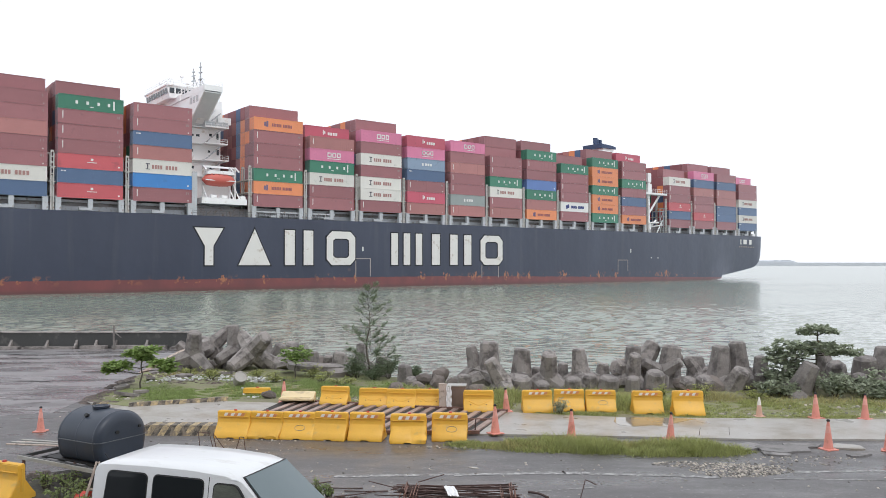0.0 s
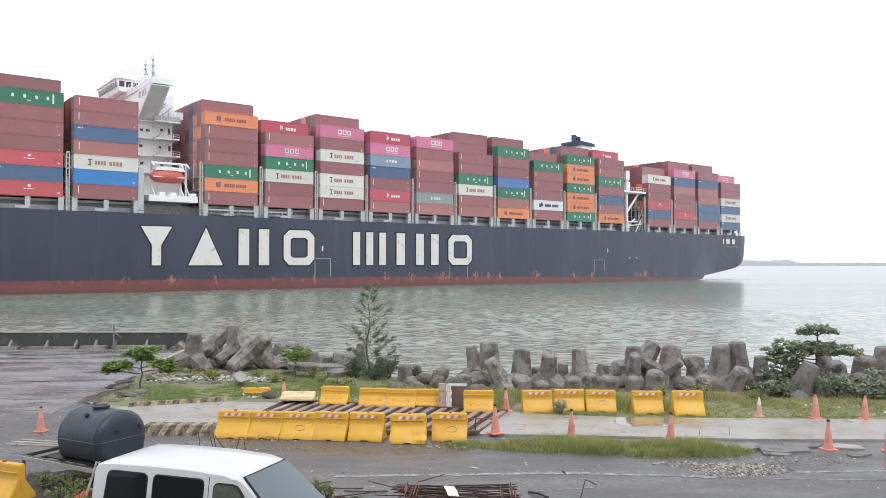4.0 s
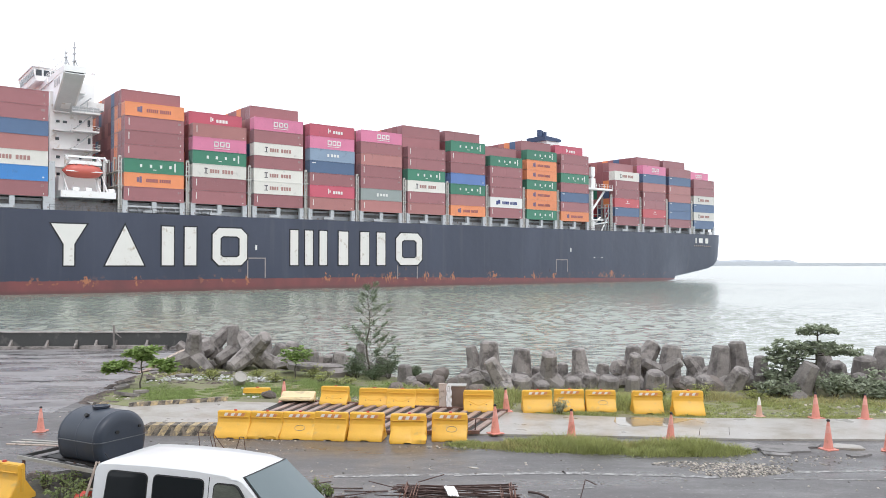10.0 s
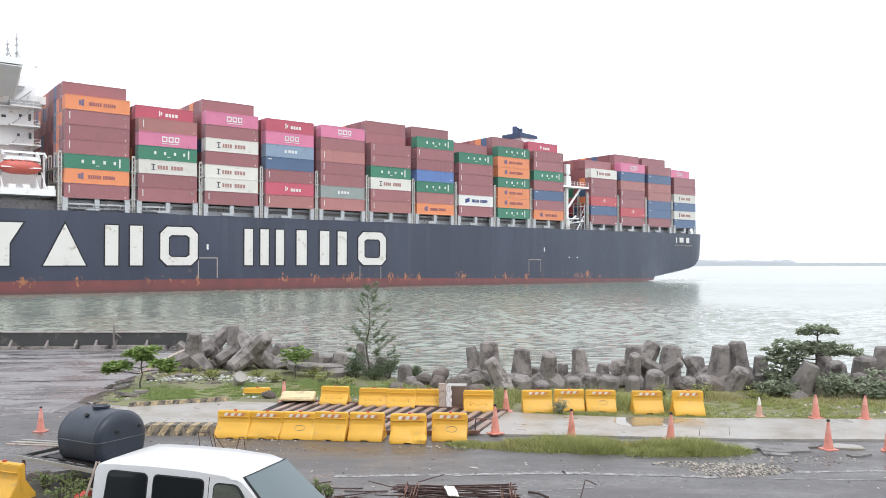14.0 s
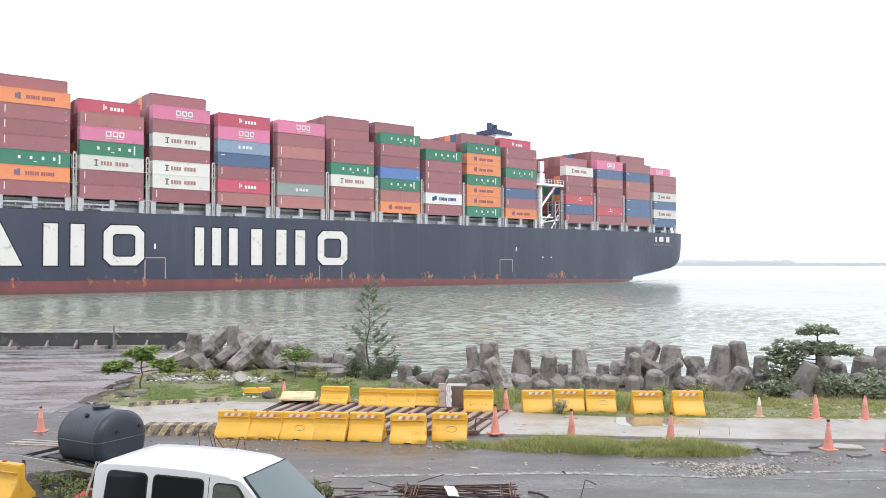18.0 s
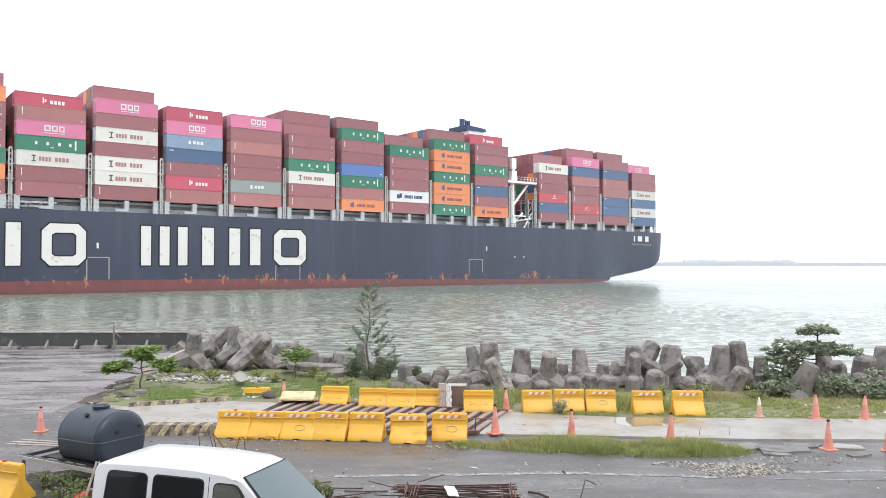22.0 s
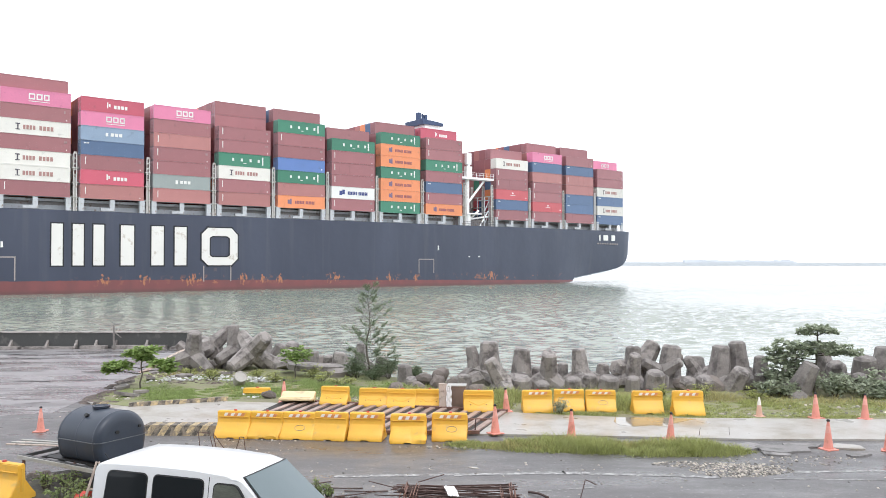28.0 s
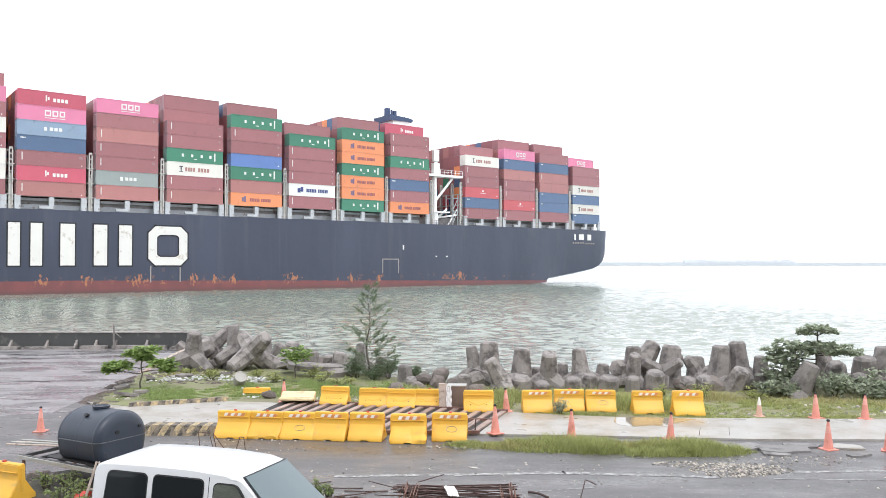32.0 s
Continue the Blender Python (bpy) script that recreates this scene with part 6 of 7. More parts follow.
def pane(name, corners, mat, label="", r=0.09, lift=0.02, side=-1):
    """A rounded window from corners (x, z) on the side."""
    bm = bmesh.new()
    pts = []
    n = len(corners)
    for i in range(n):
        p, q, w = Vector(corners[i - 1]), Vector(corners[i]), Vector(corners[(i + 1) % n])
        a, c = q + (p - q).normalized() * r, q + (w - q).normalized() * r
        for t in (0, 0.25, 0.5, 0.75, 1):
            pts.append(a * (1 - t) ** 2 + q * 2 * t * (1 - t) + c * t * t)
    hi = [bm.verts.new((p.x, -side * (side_y(p.y, p.x) - lift), p.y)) for p in pts]
    lo = [bm.verts.new((p.x, -side * (side_y(p.y, p.x) + 0.02), p.y)) for p in pts]
    bm.faces.new(hi)
    for i in range(len(pts)):
        j = (i + 1) % len(pts)
        bm.faces.new((hi[i], hi[j], lo[j], lo[i]))
    bmesh.ops.recalc_face_normals(bm, faces=bm.faces)
    return part(name, bm, mat, van, label)


for side in (-1, 1):
    for name, cs, r in (("rear_window", [(-2.16, 1.14), (-2.10, 1.83), (-1.46, 1.83), (-1.46, 1.14)], 0.075), ("sliding_window", [(-1.34, 1.14), (-1.34, 1.83), (-0.56, 1.83), (-0.56, 1.14)], 0.065),
                        ("door_window", [(-0.38, 1.14), (-0.38, 1.80), (-0.06, 1.80), (0.48, 1.14)], 0.065)):
        pane(name + "_seal", [(x + (0.018 if x > sum(c[0] for c in cs) / 4 else -0.018), z + (0.018 if z > 1.4 else -0.018)) for x, z in cs], MAT["rubber"], r=r + 0.02, lift=0.012, side=side)
        pane(name, cs, MAT["door_glass" if name == "door_window" else "van_glass"], "lighter clear glass" if name == "door_window" else "dark tinted glass", r=r, lift=0.02, side=side)
nrm = Vector((0.80, 0, 0.88)).normalized() * 0.014


def screen(inset, lift):
    bm = bmesh.new()
    rows_ = []
    for t in (0, 0.33, 0.66, 1):
        x, z = 0.02 + inset + (0.87 - 2 * inset) * t, 1.88 - inset * 0.9 - (0.79 - 1.8 * inset) * t
        hw = 0.61 + 0.15 * t - inset
        rows_.append([bm.verts.new(Vector((x + 0.03 * (1 - (k / 3) ** 2) - 0.01, hw * k / 3, z + 0.012 * (1 - abs(k / 3)))) + nrm * lift) for k in range(-3, 4)])
    for a, c in zip(rows_, rows_[1:]):
        for i in range(6):
            bm.faces.new((a[i], c[i], c[i + 1], a[i + 1]))
    bmesh.ops.recalc_face_normals(bm, faces=bm.faces)
    for f in bm.faces:
        if f.normal.z < 0:
            f.normal_flip()
    bmesh.ops.solidify(bm, geom=list(bm.faces), thickness=0.012)
    return bm


part("windscreen_seal", screen(-0.018, 0.6), MAT["rubber"], van)
part("windscreen", screen(0.0, 1.6), MAT["screen_glass"], van, "windscreen reflecting the sky", smooth=True)
# gutters, roof ribs, wipers, mirrors, lamps, wheels, door lines
for side in (-1, 1):
    bm = bmesh.new()
    for x0, x1 in ((-2.2, -1.6), (-1.6, -0.8), (-0.8, -0.05)):
        tube(bm, (x0, side * 0.692, 1.905 + (0.015 if x0 > -2 else -0.005)), (x1, side * 0.692, 1.92 if x1 < -0.1 else 1.86), 0.012, n=6)
    part("rain_gutter", bm, MAT["van_white"], van, "painted rain gutter along the roof edge")
    bm = bmesh.new()
    box(bm, 0.42, 0.50, side * 0.95 - 0.09, side * 0.95 + 0.09, 1.05, 1.28, bevel=0.03)
    tube(bm, (0.50, side * 0.80, 1.08), (0.46, side * 0.90, 1.12), 0.02, n=6)
    part("wing_mirror", bm, MAT["rubber"], van, "black wing mirror", smooth=True)
    bm = bmesh.new()
    box(bm, -2.42, -2.33, side * 0.72 - 0.06, side * 0.70 + 0.06, 0.85, 1.15, bevel=0.02)
    part("tail_lamp", bm, MAT["cap_red"], van, "red tail lamp")
    bm = bmesh.new()
    box(bm, 1.45, 1.54, side * 0.52 - 0.14, side * 0.52 + 0.14, 0.62, 0.80, bevel=0.03)
    part("headlight", bm, MAT["cloth_white"], van)
    for x in (-1.7, 0.85):
        bm = bmesh.new()
        tube(bm, (x, side * 0.68, 0.31), (x, side * 0.86, 0.31), 0.31, n=24)
        wheel = part("wheel", bm, MAT["rubber"], van, "black tyre")
        bm = bmesh.new()
        tube(bm, (x, side * 0.85, 0.31), (x, side * 0.875, 0.31), 0.19, n=20)
        part("rim", bm, MAT["steel_pale"], wheel)
    bm = bmesh.new()
    vs = [bm.verts.new((x, -side * (side_y(z, x) - 0.006), z)) for x, z in ((-0.475, 1.08), (-0.465, 1.08), (-0.465, 1.88), (-0.475, 1.88))]
    bm.faces.new(vs)
    bmesh.ops.solidify(bm, geom=list(bm.faces), thickness=0.004)
    part("pillar_gap", bm, MAT["rubber"], van)
    for x in (-1.5, -0.58):
        bm = bmesh.new()
        box(bm, x - 0.006, x + 0.006, side * 0.846 - 0.004, side * 0.846 + 0.004, 0.45, 1.08)
        part("door_gap", bm, MAT["rubber"], van)
for y in (-0.35, 0.2):
    bm = bmesh.new()
    tube(bm, (0.93, y, 1.11), (0.84, y + 0.42, 1.185), 0.011, n=5)
    part("wiper", bm, MAT["rubber"], van)
bm = bmesh.new()
box(bm, 1.40, 1.60, -0.78, 0.78, 0.28, 0.55, bevel=0.05)
part("bumper", bm, MAT["rubber"], van)
bm = bmesh.new()
box(bm, -2.46, -2.3, -0.78, 0.78, 0.28, 0.5, bevel=0.04)
part("rear_bumper", bm, MAT["rubber"], van)
bm = bmesh.new()
tube(bm, (-2.25, -0.5, 1.9), (-2.3, -0.56, 2.02), 0.006, n=5)
part("aerial", bm, MAT["rubber"], van)


# ---- bundle of reinforcing steel ----
bundle = thing("rebar_bundle", "tangled bundle of rusty reinforcing bars and bent stirrups", "rebar", m=pose(0.30, 15.2, 0, 0, 0, -3) @ Matrix.Scale(0.9, 4))
rnd = random.Random(17)
for k in range(60):
    bm = bmesh.new()
    y, z = rnd.uniform(-0.55, 0.55), rnd.uniform(0.03, 0.42)
    x0, x1 = -1.25 + rnd.uniform(-0.2, 0.15), 1.25 + rnd.uniform(-0.2, 0.12)
    dz, dy = rnd.uniform(-0.16, 0.12), rnd.uniform(-0.3, 0.3)
    mid = Vector((rnd.uniform(-0.3, 0.3), y + dy / 2 + rnd.uniform(-0.06, 0.06), z + dz / 2 + rnd.uniform(-0.05, 0.03)))
    tube(bm, (x0, y, z), mid, 0.011, n=5)
    tube(bm, mid, (x1, y + dy, max(0.02, z + dz)), 0.011, n=5)
    part("bar", bm, MAT["rust_dark"], bundle)
for k in range(16):
    x = (-1.18 + rnd.uniform(-0.12, 0.25)) if k < 9 else (1.1 + rnd.uniform(-0.2, 0.15))
    bm = bmesh.new()
    y0, y1, z1 = -0.5 + rnd.uniform(-0.1, 0.2), 0.5 + rnd.uniform(-0.3, 0.1), rnd.uniform(0.3, 0.52)
    l = rnd.uniform(-0.12, 0.12)
    for a, c in (((x, y0, 0.02), (x + l, y0, z1)), ((x + l, y0, z1), (x + l, y1, z1)), ((x + l, y1, z1), (x, y1, 0.02))):
        tube(bm, a, c, 0.012, n=5)
    part("stirrup", bm, MAT["rust"], bundle)
for a, c, z in (((-1.2, 0.2), (-2.0, 0.55), 0.35), ((-1.2, -0.1), (-1.75, -0.3), 0.3), ((-0.9, 0.5), (-0.35, 0.85), 0.44), ((-1.2, 0.3), (-2.2, 0.15), 0.1)):
    bm = bmesh.new()
    tube(bm, (*a, z), (*c, z + 0.08), 0.011, n=5)
    part("bar", bm, MAT["rust_dark"], bundle)
bm = bmesh.new()
bmesh.ops.create_grid(bm, x_segments=8, y_segments=8, size=0.5)
for v in bm.verts:
    v.co = Vector((v.co.x * 0.24 - v.co.y * 0.16, v.co.y * 0.42, 0.03 * noise.noise(v.co * 6) - 0.12 * max(0, -v.co.y - 0.1)))
bmesh.ops.solidify(bm, geom=list(bm.faces), thickness=0.006)
cloth = solid("plastic_sheet", bm, MAT["cloth_white"], "white plastic sheet draped over the steel bars", "sheet", smooth=True)
cloth.matrix_basis = pose(0.15, 14.95, 0.46, 8, 0, -8) @ Matrix.Diagonal((0.85, 0.75, 1, 1))


def loose_rod(points, r=0.011, label="bent rusty reinforcing rod stuck in the ground"):
    bm = bmesh.new()
    for a, c in zip(points, points[1:]):
        tube(bm, a, c, r, n=5)
    return solid("steel_rod", bm, MAT["rust_dark"], label, "rod", "loose steel rods")


loose_rod([(2.74, 15.9, 0), (2.86, 16.0, 0.36), (3.12, 16.1, 0.22)])
loose_rod([(1.75, 16.3, 0.03), (1.95, 16.1, 0.05), (2.1, 15.9, 0.03)], 0.025)
loose_rod([(-6.25, 20.45, 0), (-6.3, 20.5, 0.36), (-6.0, 20.45, 0.34), (-5.9, 20.4, 0)])
loose_rod([(-5.75, 20.2, 0), (-5.85, 20.25, 0.38), (-5.55, 20.2, 0)])
loose_rod([(-5.2, 19.98, 0), (-5.1, 20.0, 0.34), (-5.0, 19.98, 0.34), (-4.95, 19.95, 0)])
loose_rod([(0.88, 21.85, 0.05), (0.9, 21.85, 0.42)], 0.02)
loose_rod([(6.92, 21.5, 0.05), (6.95, 21.5, 0.27)], 0.006)
loose_rod([(7.78, 21.62, 0.05), (7.78, 21.65, 0.25)], 0.006)
for k in range(9):
    x, y = -1.9 - rnd.uniform(0, 1.5), 15.8 + rnd.uniform(-0.6, 1.0)
    a = rnd.uniform(-0.5, 0.3)
    loose_rod([(x, y, 0.012), (x + math.cos(a) * 0.5, y + math.sin(a) * 0.5, 0.03), (x + math.cos(a + 0.2) * 0.9, y + math.sin(a + 0.2) * 0.9, 0.012)], 0.012, "dark steel offcut lying on the asphalt")
bm = bmesh.new()
tube(bm, (-17.95, 43.3, 0), (-17.95, 43.3, 1.35), 0.055, n=8)
tube(bm, (-17.92, 43.3, 0.95), (-17.55, 43.3, 0.65), 0.03, n=6)
solid("mooring_post", bm, MAT["concrete_old"], "pale post with a slanting arm before the sea wall", "post")
pipe_end = thing("concrete_drum", "short pale concrete drum lying among litter", "drum", m=pose(-7.75, 30.2, 0.20, 48, 6, 24) @ Matrix.Diagonal((0.86, 0.86, 0.86, 1)))
bm = bmesh.new()
tube(bm, (0, 0, 0), (0, 0, 0.40), 0.27, 0.275, 26)
part("barrel", bm, MAT["concrete_slab"], pipe_end)
bm = bmesh.new()
revolve(bm, [(0.245, 0.39), (0.245, 0.425), (0.275, 0.425), (0.282, 0.36), (0.276, 0.36)], 26)
part("rim", bm, MAT["concrete_slab"], pipe_end, smooth=True)


# ---- plants ----
def leaf_quads(verts, faces, at, out, length, width, rnd, droop=0.0):
    """One leaf of two folded faces from a point along a way."""
    out = out.normalized()
    side = out.cross(Vector((rnd.gauss(0, 0.8), rnd.gauss(0, 0.8), 1)))
    if side.length < 1e-3:
        side = Vector((1, 0, 0))
    side = side.normalized() * width / 2
    tip = at + out * length + Vector((0, 0, -droop * length))
    mid = at + out * length * 0.6 + Vector((0, 0, -droop * length * 0.35))
    o = len(verts)
    verts += [tuple(at), tuple(mid + side), tuple(tip), tuple(mid - side)]
    faces += [(o, o + 1, o + 2), (o, o + 2, o + 3)]


def foliage(name, verts, faces, mat, parent, label=""):
    me = bpy.data.meshes.new(name)
    me.from_pydata(verts, [], faces)
    me.materials.append(mat)
    ob = new(name, me)
    ob.parent = parent
    return tagged(ob, label, kind="stuff")


def branch(bm, a, c, r0, r1, rnd, k=3):
    a, c = Vector(a), Vector(c)
    pts = [a.lerp(c, i / k) + (Vector((rnd.uniform(-1, 1), rnd.uniform(-1, 1), rnd.uniform(-0.5, 0.5))) * (c - a).length * 0.05 if 0 < i < k else Vector()) for i in range(k + 1)]
    for i in range(k):
        tube(bm, pts[i], pts[i + 1], r0 + (r1 - r0) * i / k, r0 + (r1 - r0) * (i + 1) / k, 6)
    return pts


def layered_tree(name, label, at, pads, trunk_top, mat, seed, leaf=(0.22, 0.12), per=60, r=0.032):
    """A small sea-almond kind of tree: flat pads of broad leaves on tiers of limbs. pads: x, y, z, radius, thickness."""
    rnd = random.Random(seed)
    ob = thing(name, label, "tree", m=pose(*at))
    bm = bmesh.new()
    branch(bm, (0, 0, -0.05), trunk_top, r, r * 0.55, rnd, 5)
    part("trunk", bm, MAT["bark"], ob)
    top = Vector(trunk_top)
    for x, y, z, rad, th in pads:
        c = Vector((x, y, z))
        bm = bmesh.new()
        start = top * min(1.0, max(0.25, (z - 0.15) / max(0.1, top.z)))
        branch(bm, start, c, r * 0.5, r * 0.2, rnd)
        limb = part("limb", bm, MAT["bark"], ob)
        verts, faces = [], []
        n = int(per * rad * rad / 0.09 * 2.6) + 60
        hubs = [c + Vector((rad * math.sqrt(rnd.random()) * math.cos(a), rad * 0.8 * math.sqrt(rnd.random()) * math.sin(a), rnd.uniform(-th, th) * 1.7)) for a in (rnd.uniform(0, 6.283) for _ in range(max(4, n // 9)))]
        for hub in hubs:
            for q in range(9):
                a = rnd.uniform(0, 6.283)
                leaf_quads(verts, faces, hub, Vector((math.cos(a), math.sin(a), rnd.uniform(-0.2, 0.7))), leaf[0] * rnd.uniform(0.6, 1.25), leaf[1] * rnd.uniform(0.7, 1.2), rnd, rnd.uniform(0, 0.4))
        foliage("crown", verts, faces, mat, ob)
    return ob


layered_tree("almond_tree", "young broad-leaved sea-almond tree with flat leaf tiers", (-11.3, 29.7, 0.03),
             ((-0.15, 0, 1.30, 0.42, 0.08), (0.25, 0.1, 1.40, 0.38, 0.08), (-0.75, -0.1, 0.88, 0.45, 0.07), (-1.15, 0, 0.70, 0.30, 0.06), (0.75, 0, 0.92, 0.42, 0.10), (1.05, 0.1, 0.75, 0.30, 0.10), (0.1, 0.2, 1.1, 0.3, 0.06)),
             (0.02, 0, 1.35), MAT["leaf_almond"], 41)
layered_tree("almond_tree", "small broad-leaved sapling on the grass verge", (-6.0, 32.3, 0.03), ((-0.1, 0, 0.85, 0.45, 0.12), (0.3, 0, 0.95, 0.36, 0.12), (-0.35, 0, 1.05, 0.30, 0.1), (0.15, 0.1, 1.15, 0.25, 0.08)), (0, 0, 1.0),
             MAT["leaf_almond"], 42, leaf=(0.15, 0.07), r=0.03)
layered_tree("almond_tree", "dark spreading sea-almond tree with a separate top tier", (13.42, 28.6, 0.03),
             ((0.05, 0, 2.32, 0.42, 0.06), (0.55, 0.1, 2.22, 0.32, 0.05), (-0.35, 0, 2.22, 0.30, 0.06), (0.2, 0, 1.62, 0.5, 0.12), (0.8, 0, 1.55, 0.5, 0.10), (1.3, 0.1, 1.48, 0.38, 0.07), (-0.5, 0, 1.62, 0.5, 0.14), (-1.05, 0, 1.60, 0.45, 0.16),
              (-1.5, 0.1, 1.35, 0.36, 0.16), (-0.9, 0.1, 1.2, 0.42, 0.18), (-1.35, 0, 0.9, 0.42, 0.22), (-0.6, 0.3, 0.85, 0.4, 0.2), (-1.5, 0.2, 0.5, 0.4, 0.22), (-0.9, 0.2, 0.45, 0.4, 0.22)),
             (0.12, 0.1, 2.15), MAT["leaf_bush"], 43, leaf=(0.19, 0.11), per=52, r=0.05)


def bush(at, r, h, mat, seed, label, n=60, leaf=(0.15, 0.07), name="bush"):
    rnd = random.Random(seed)
    ob = thing(name, label, "bush", m=pose(*at))
    stems = []
    for k in range(7):
        bm = bmesh.new()
        a = rnd.uniform(0, 6.283)
        tip = Vector((r * math.cos(a) * rnd.uniform(0.2, 0.9), r * 0.6 * math.sin(a) * rnd.uniform(0.2, 0.9), h * rnd.uniform(0.5, 1.0)))
        stems.append(tip)
        tube(bm, (0.05 * math.cos(a), 0.05 * math.sin(a), 0), tip, 0.014, 0.006, 5)
        part("stem", bm, MAT["bark"], ob)
    verts, faces = [], []
    for k in range(n):
        t = rnd.choice(stems)
        hub = t * rnd.uniform(0.35, 1.05) + Vector((rnd.gauss(0, r * 0.16), rnd.gauss(0, r * 0.16), rnd.gauss(0, h * 0.07)))
        for q in range(7):
            a = rnd.uniform(0, 6.283)
            leaf_quads(verts, faces, hub, Vector((math.cos(a), math.sin(a), rnd.uniform(-0.3, 0.8))), leaf[0] * rnd.uniform(0.6, 1.2), leaf[1] * rnd.uniform(0.7, 1.2), rnd, rnd.uniform(0, 0.5))
    foliage("crown", verts, faces, mat, ob)
    return ob


for k, (x, y, r, h) in enumerate(((14.4, 28.6, 0.8, 0.7), (15.5, 28.3, 0.9, 0.8), (16.6, 28.2, 0.9, 1.1), (14.9, 27.4, 0.7, 0.5), (12.0, 27.9, 0.6, 0.5), (17.8, 28.5, 0.9, 1.0), (16.0, 27.2, 0.8, 0.5), (19.2, 28, 1.0, 1.1), (13.7, 27.7, 0.7, 0.75), (12.5, 28.5, 0.7, 0.8), (11.5, 28.0, 0.6, 0.6), (13.2, 28.9, 0.6, 0.7), (15.1, 27.9, 0.7, 0.7))):
    bush((x, y, 0.03), r, h, MAT["leaf_bush"], 260 + k if k > 7 else 60 + k, "low dark green shrub among the shore blocks", 130, (0.17, 0.085))
bush((3.62, 24.62, 0.04), 0.34, 0.44, MAT["leaf_bush"], 80, "small round weed growing by a barrier", 170, (0.07, 0.02), "weed")
for k, (x, y, r, h) in enumerate(((-7.65, 16.35, 0.4, 0.45), (-7.3, 16.0, 0.35, 0.4), (-7.5, 15.7, 0.35, 0.4), (-6.9, 15.2, 0.3, 0.4), (-8.3, 16.6, 0.3, 0.4), (-2.55, 16.2, 0.16, 0.34), (-2.3, 16.05, 0.14, 0.26))):
    bush((x, y, 0), r, h, MAT["leaf_weed"], 85 + k, "weeds growing beside the barrier and the tank frame", 30, (0.09, 0.03), "weed")
for k, (x, y, r, h) in enumerate(((-2.2, 32.2, 0.7, 1.0), (-3.5, 32.3, 0.6, 0.9), (-1.3, 31.6, 0.5, 0.6), (-2.8, 31.8, 0.7, 0.6))):
    bush((x, y, 0.03), r, h, MAT["needle"], 100 + k, "feathery grey-green undergrowth at the tree's foot", 260, (0.16, 0.016))


def casuarina(at, h, seed):
    rnd = random.Random(seed)
    ob = thing("casuarina_tree", "young thin feathery casuarina tree by the water", "tree", m=pose(*at))
    bm = bmesh.new()
    trunk = branch(bm, (0, 0, -0.05), (-0.08, 0, h), 0.045, 0.008, rnd, 7)
    part("trunk", bm, MAT["bark"], ob)
    for k in range(30):
        z = h * (0.10 + 0.88 * (k / 29) ** 0.95)
        a = k * 2.4 + rnd.uniform(-0.5, 0.5)
        ln = (1.25 * (1 - z / h) ** 0.75 + 0.14) * rnd.uniform(0.55, 1.2)
        base = Vector((-0.08 * z / h, 0, z))
        tip = base + Vector((math.cos(a) * ln, math.sin(a) * ln * 0.8, ln * rnd.uniform(0.25, 0.9)))
        mid = base.lerp(tip, 0.5) - Vector((0, 0, ln * 0.10))
        bm = bmesh.new()
        tube(bm, base, mid, 0.011, 0.008, 5)
        tube(bm, mid, tip, 0.008, 0.003, 5)
        limb = part("limb", bm, MAT["bark"], ob)
        verts, faces = [], []
        twigs = [(mid.lerp(tip, rnd.uniform(0.0, 1.0)) if rnd.random() < 0.75 else base.lerp(mid, rnd.uniform(0.4, 1.0))) for _ in range(15 if z < h * 0.45 else 9)]
        for p in twigs + [tip]:
            up = Vector((rnd.uniform(-0.7, 0.7), rnd.uniform(-0.7, 0.7), rnd.uniform(0.1, 0.9))) + (tip - base).normalized() * 0.8
            for q in range(13 if z < h * 0.45 else 10):
                out = up + Vector((rnd.uniform(-0.7, 0.7), rnd.uniform(-0.7, 0.7), rnd.uniform(-0.6, 0.5)))
                leaf_quads(verts, faces, p + up * rnd.uniform(0, 0.07), out, rnd.uniform(0.10, 0.26), 0.013, rnd, 0.15)
        foliage("needles", verts, faces, MAT["needle"], limb)
    return ob


casuarina((-2.9, 32.2, 0.03), 3.75, 7)


def grass(name, label, spots, mat, seed, h=(0.12, 0.32), w=0.014):
    """Blades scattered in ellipses: x, y, rx, ry, count, height factor."""
    rnd = np.random.RandomState(seed)
    vs, fs = [], []
    for x, y, rx, ry, n, k in spots:
        n = int(n * 1.7)
        rad = np.sqrt(rnd.rand(n)) * (1 + 0.25 * rnd.randn(n)).clip(0.2, 1.35)
        ang = rnd.rand(n) * 2 * np.pi
        px, py = x + rx * rad * np.cos(ang), y + ry * rad * np.sin(ang)
        hh = (h[0] + (h[1] - h[0]) * rnd.rand(n)) * k
        tuft = np.sin(px * 5.1 + 2.0 * np.sin(py * 3.7 + seed)) * np.sin(py * 6.3 + 1.7 * np.sin(px * 2.9 + 1.0)) + 0.6 * np.sin(px * 1.9 + py * 1.3 + seed)
        hh *= (0.75 + 0.5 * tuft).clip(0.25, 1.6)
        lean = rnd.randn(n, 2) * 0.6 * hh[:, None]
        side = rnd.rand(n) * np.pi
        for i in range(n):
            cx, cy = math.cos(side[i]) * w, math.sin(side[i]) * w
            o = len(vs)
            vs += [(px[i] - cx, py[i] - cy, 0.0), (px[i] + cx, py[i] + cy, 0.0), (px[i] + lean[i, 0], py[i] + lean[i, 1], hh[i])]
            fs.append((o, o + 1, o + 2))
    me = bpy.data.meshes.new(name)
    me.from_pydata(vs, [], fs)
    me.materials.append(mat)
    return tagged(new(name, me), label, "grass", kind="stuff")


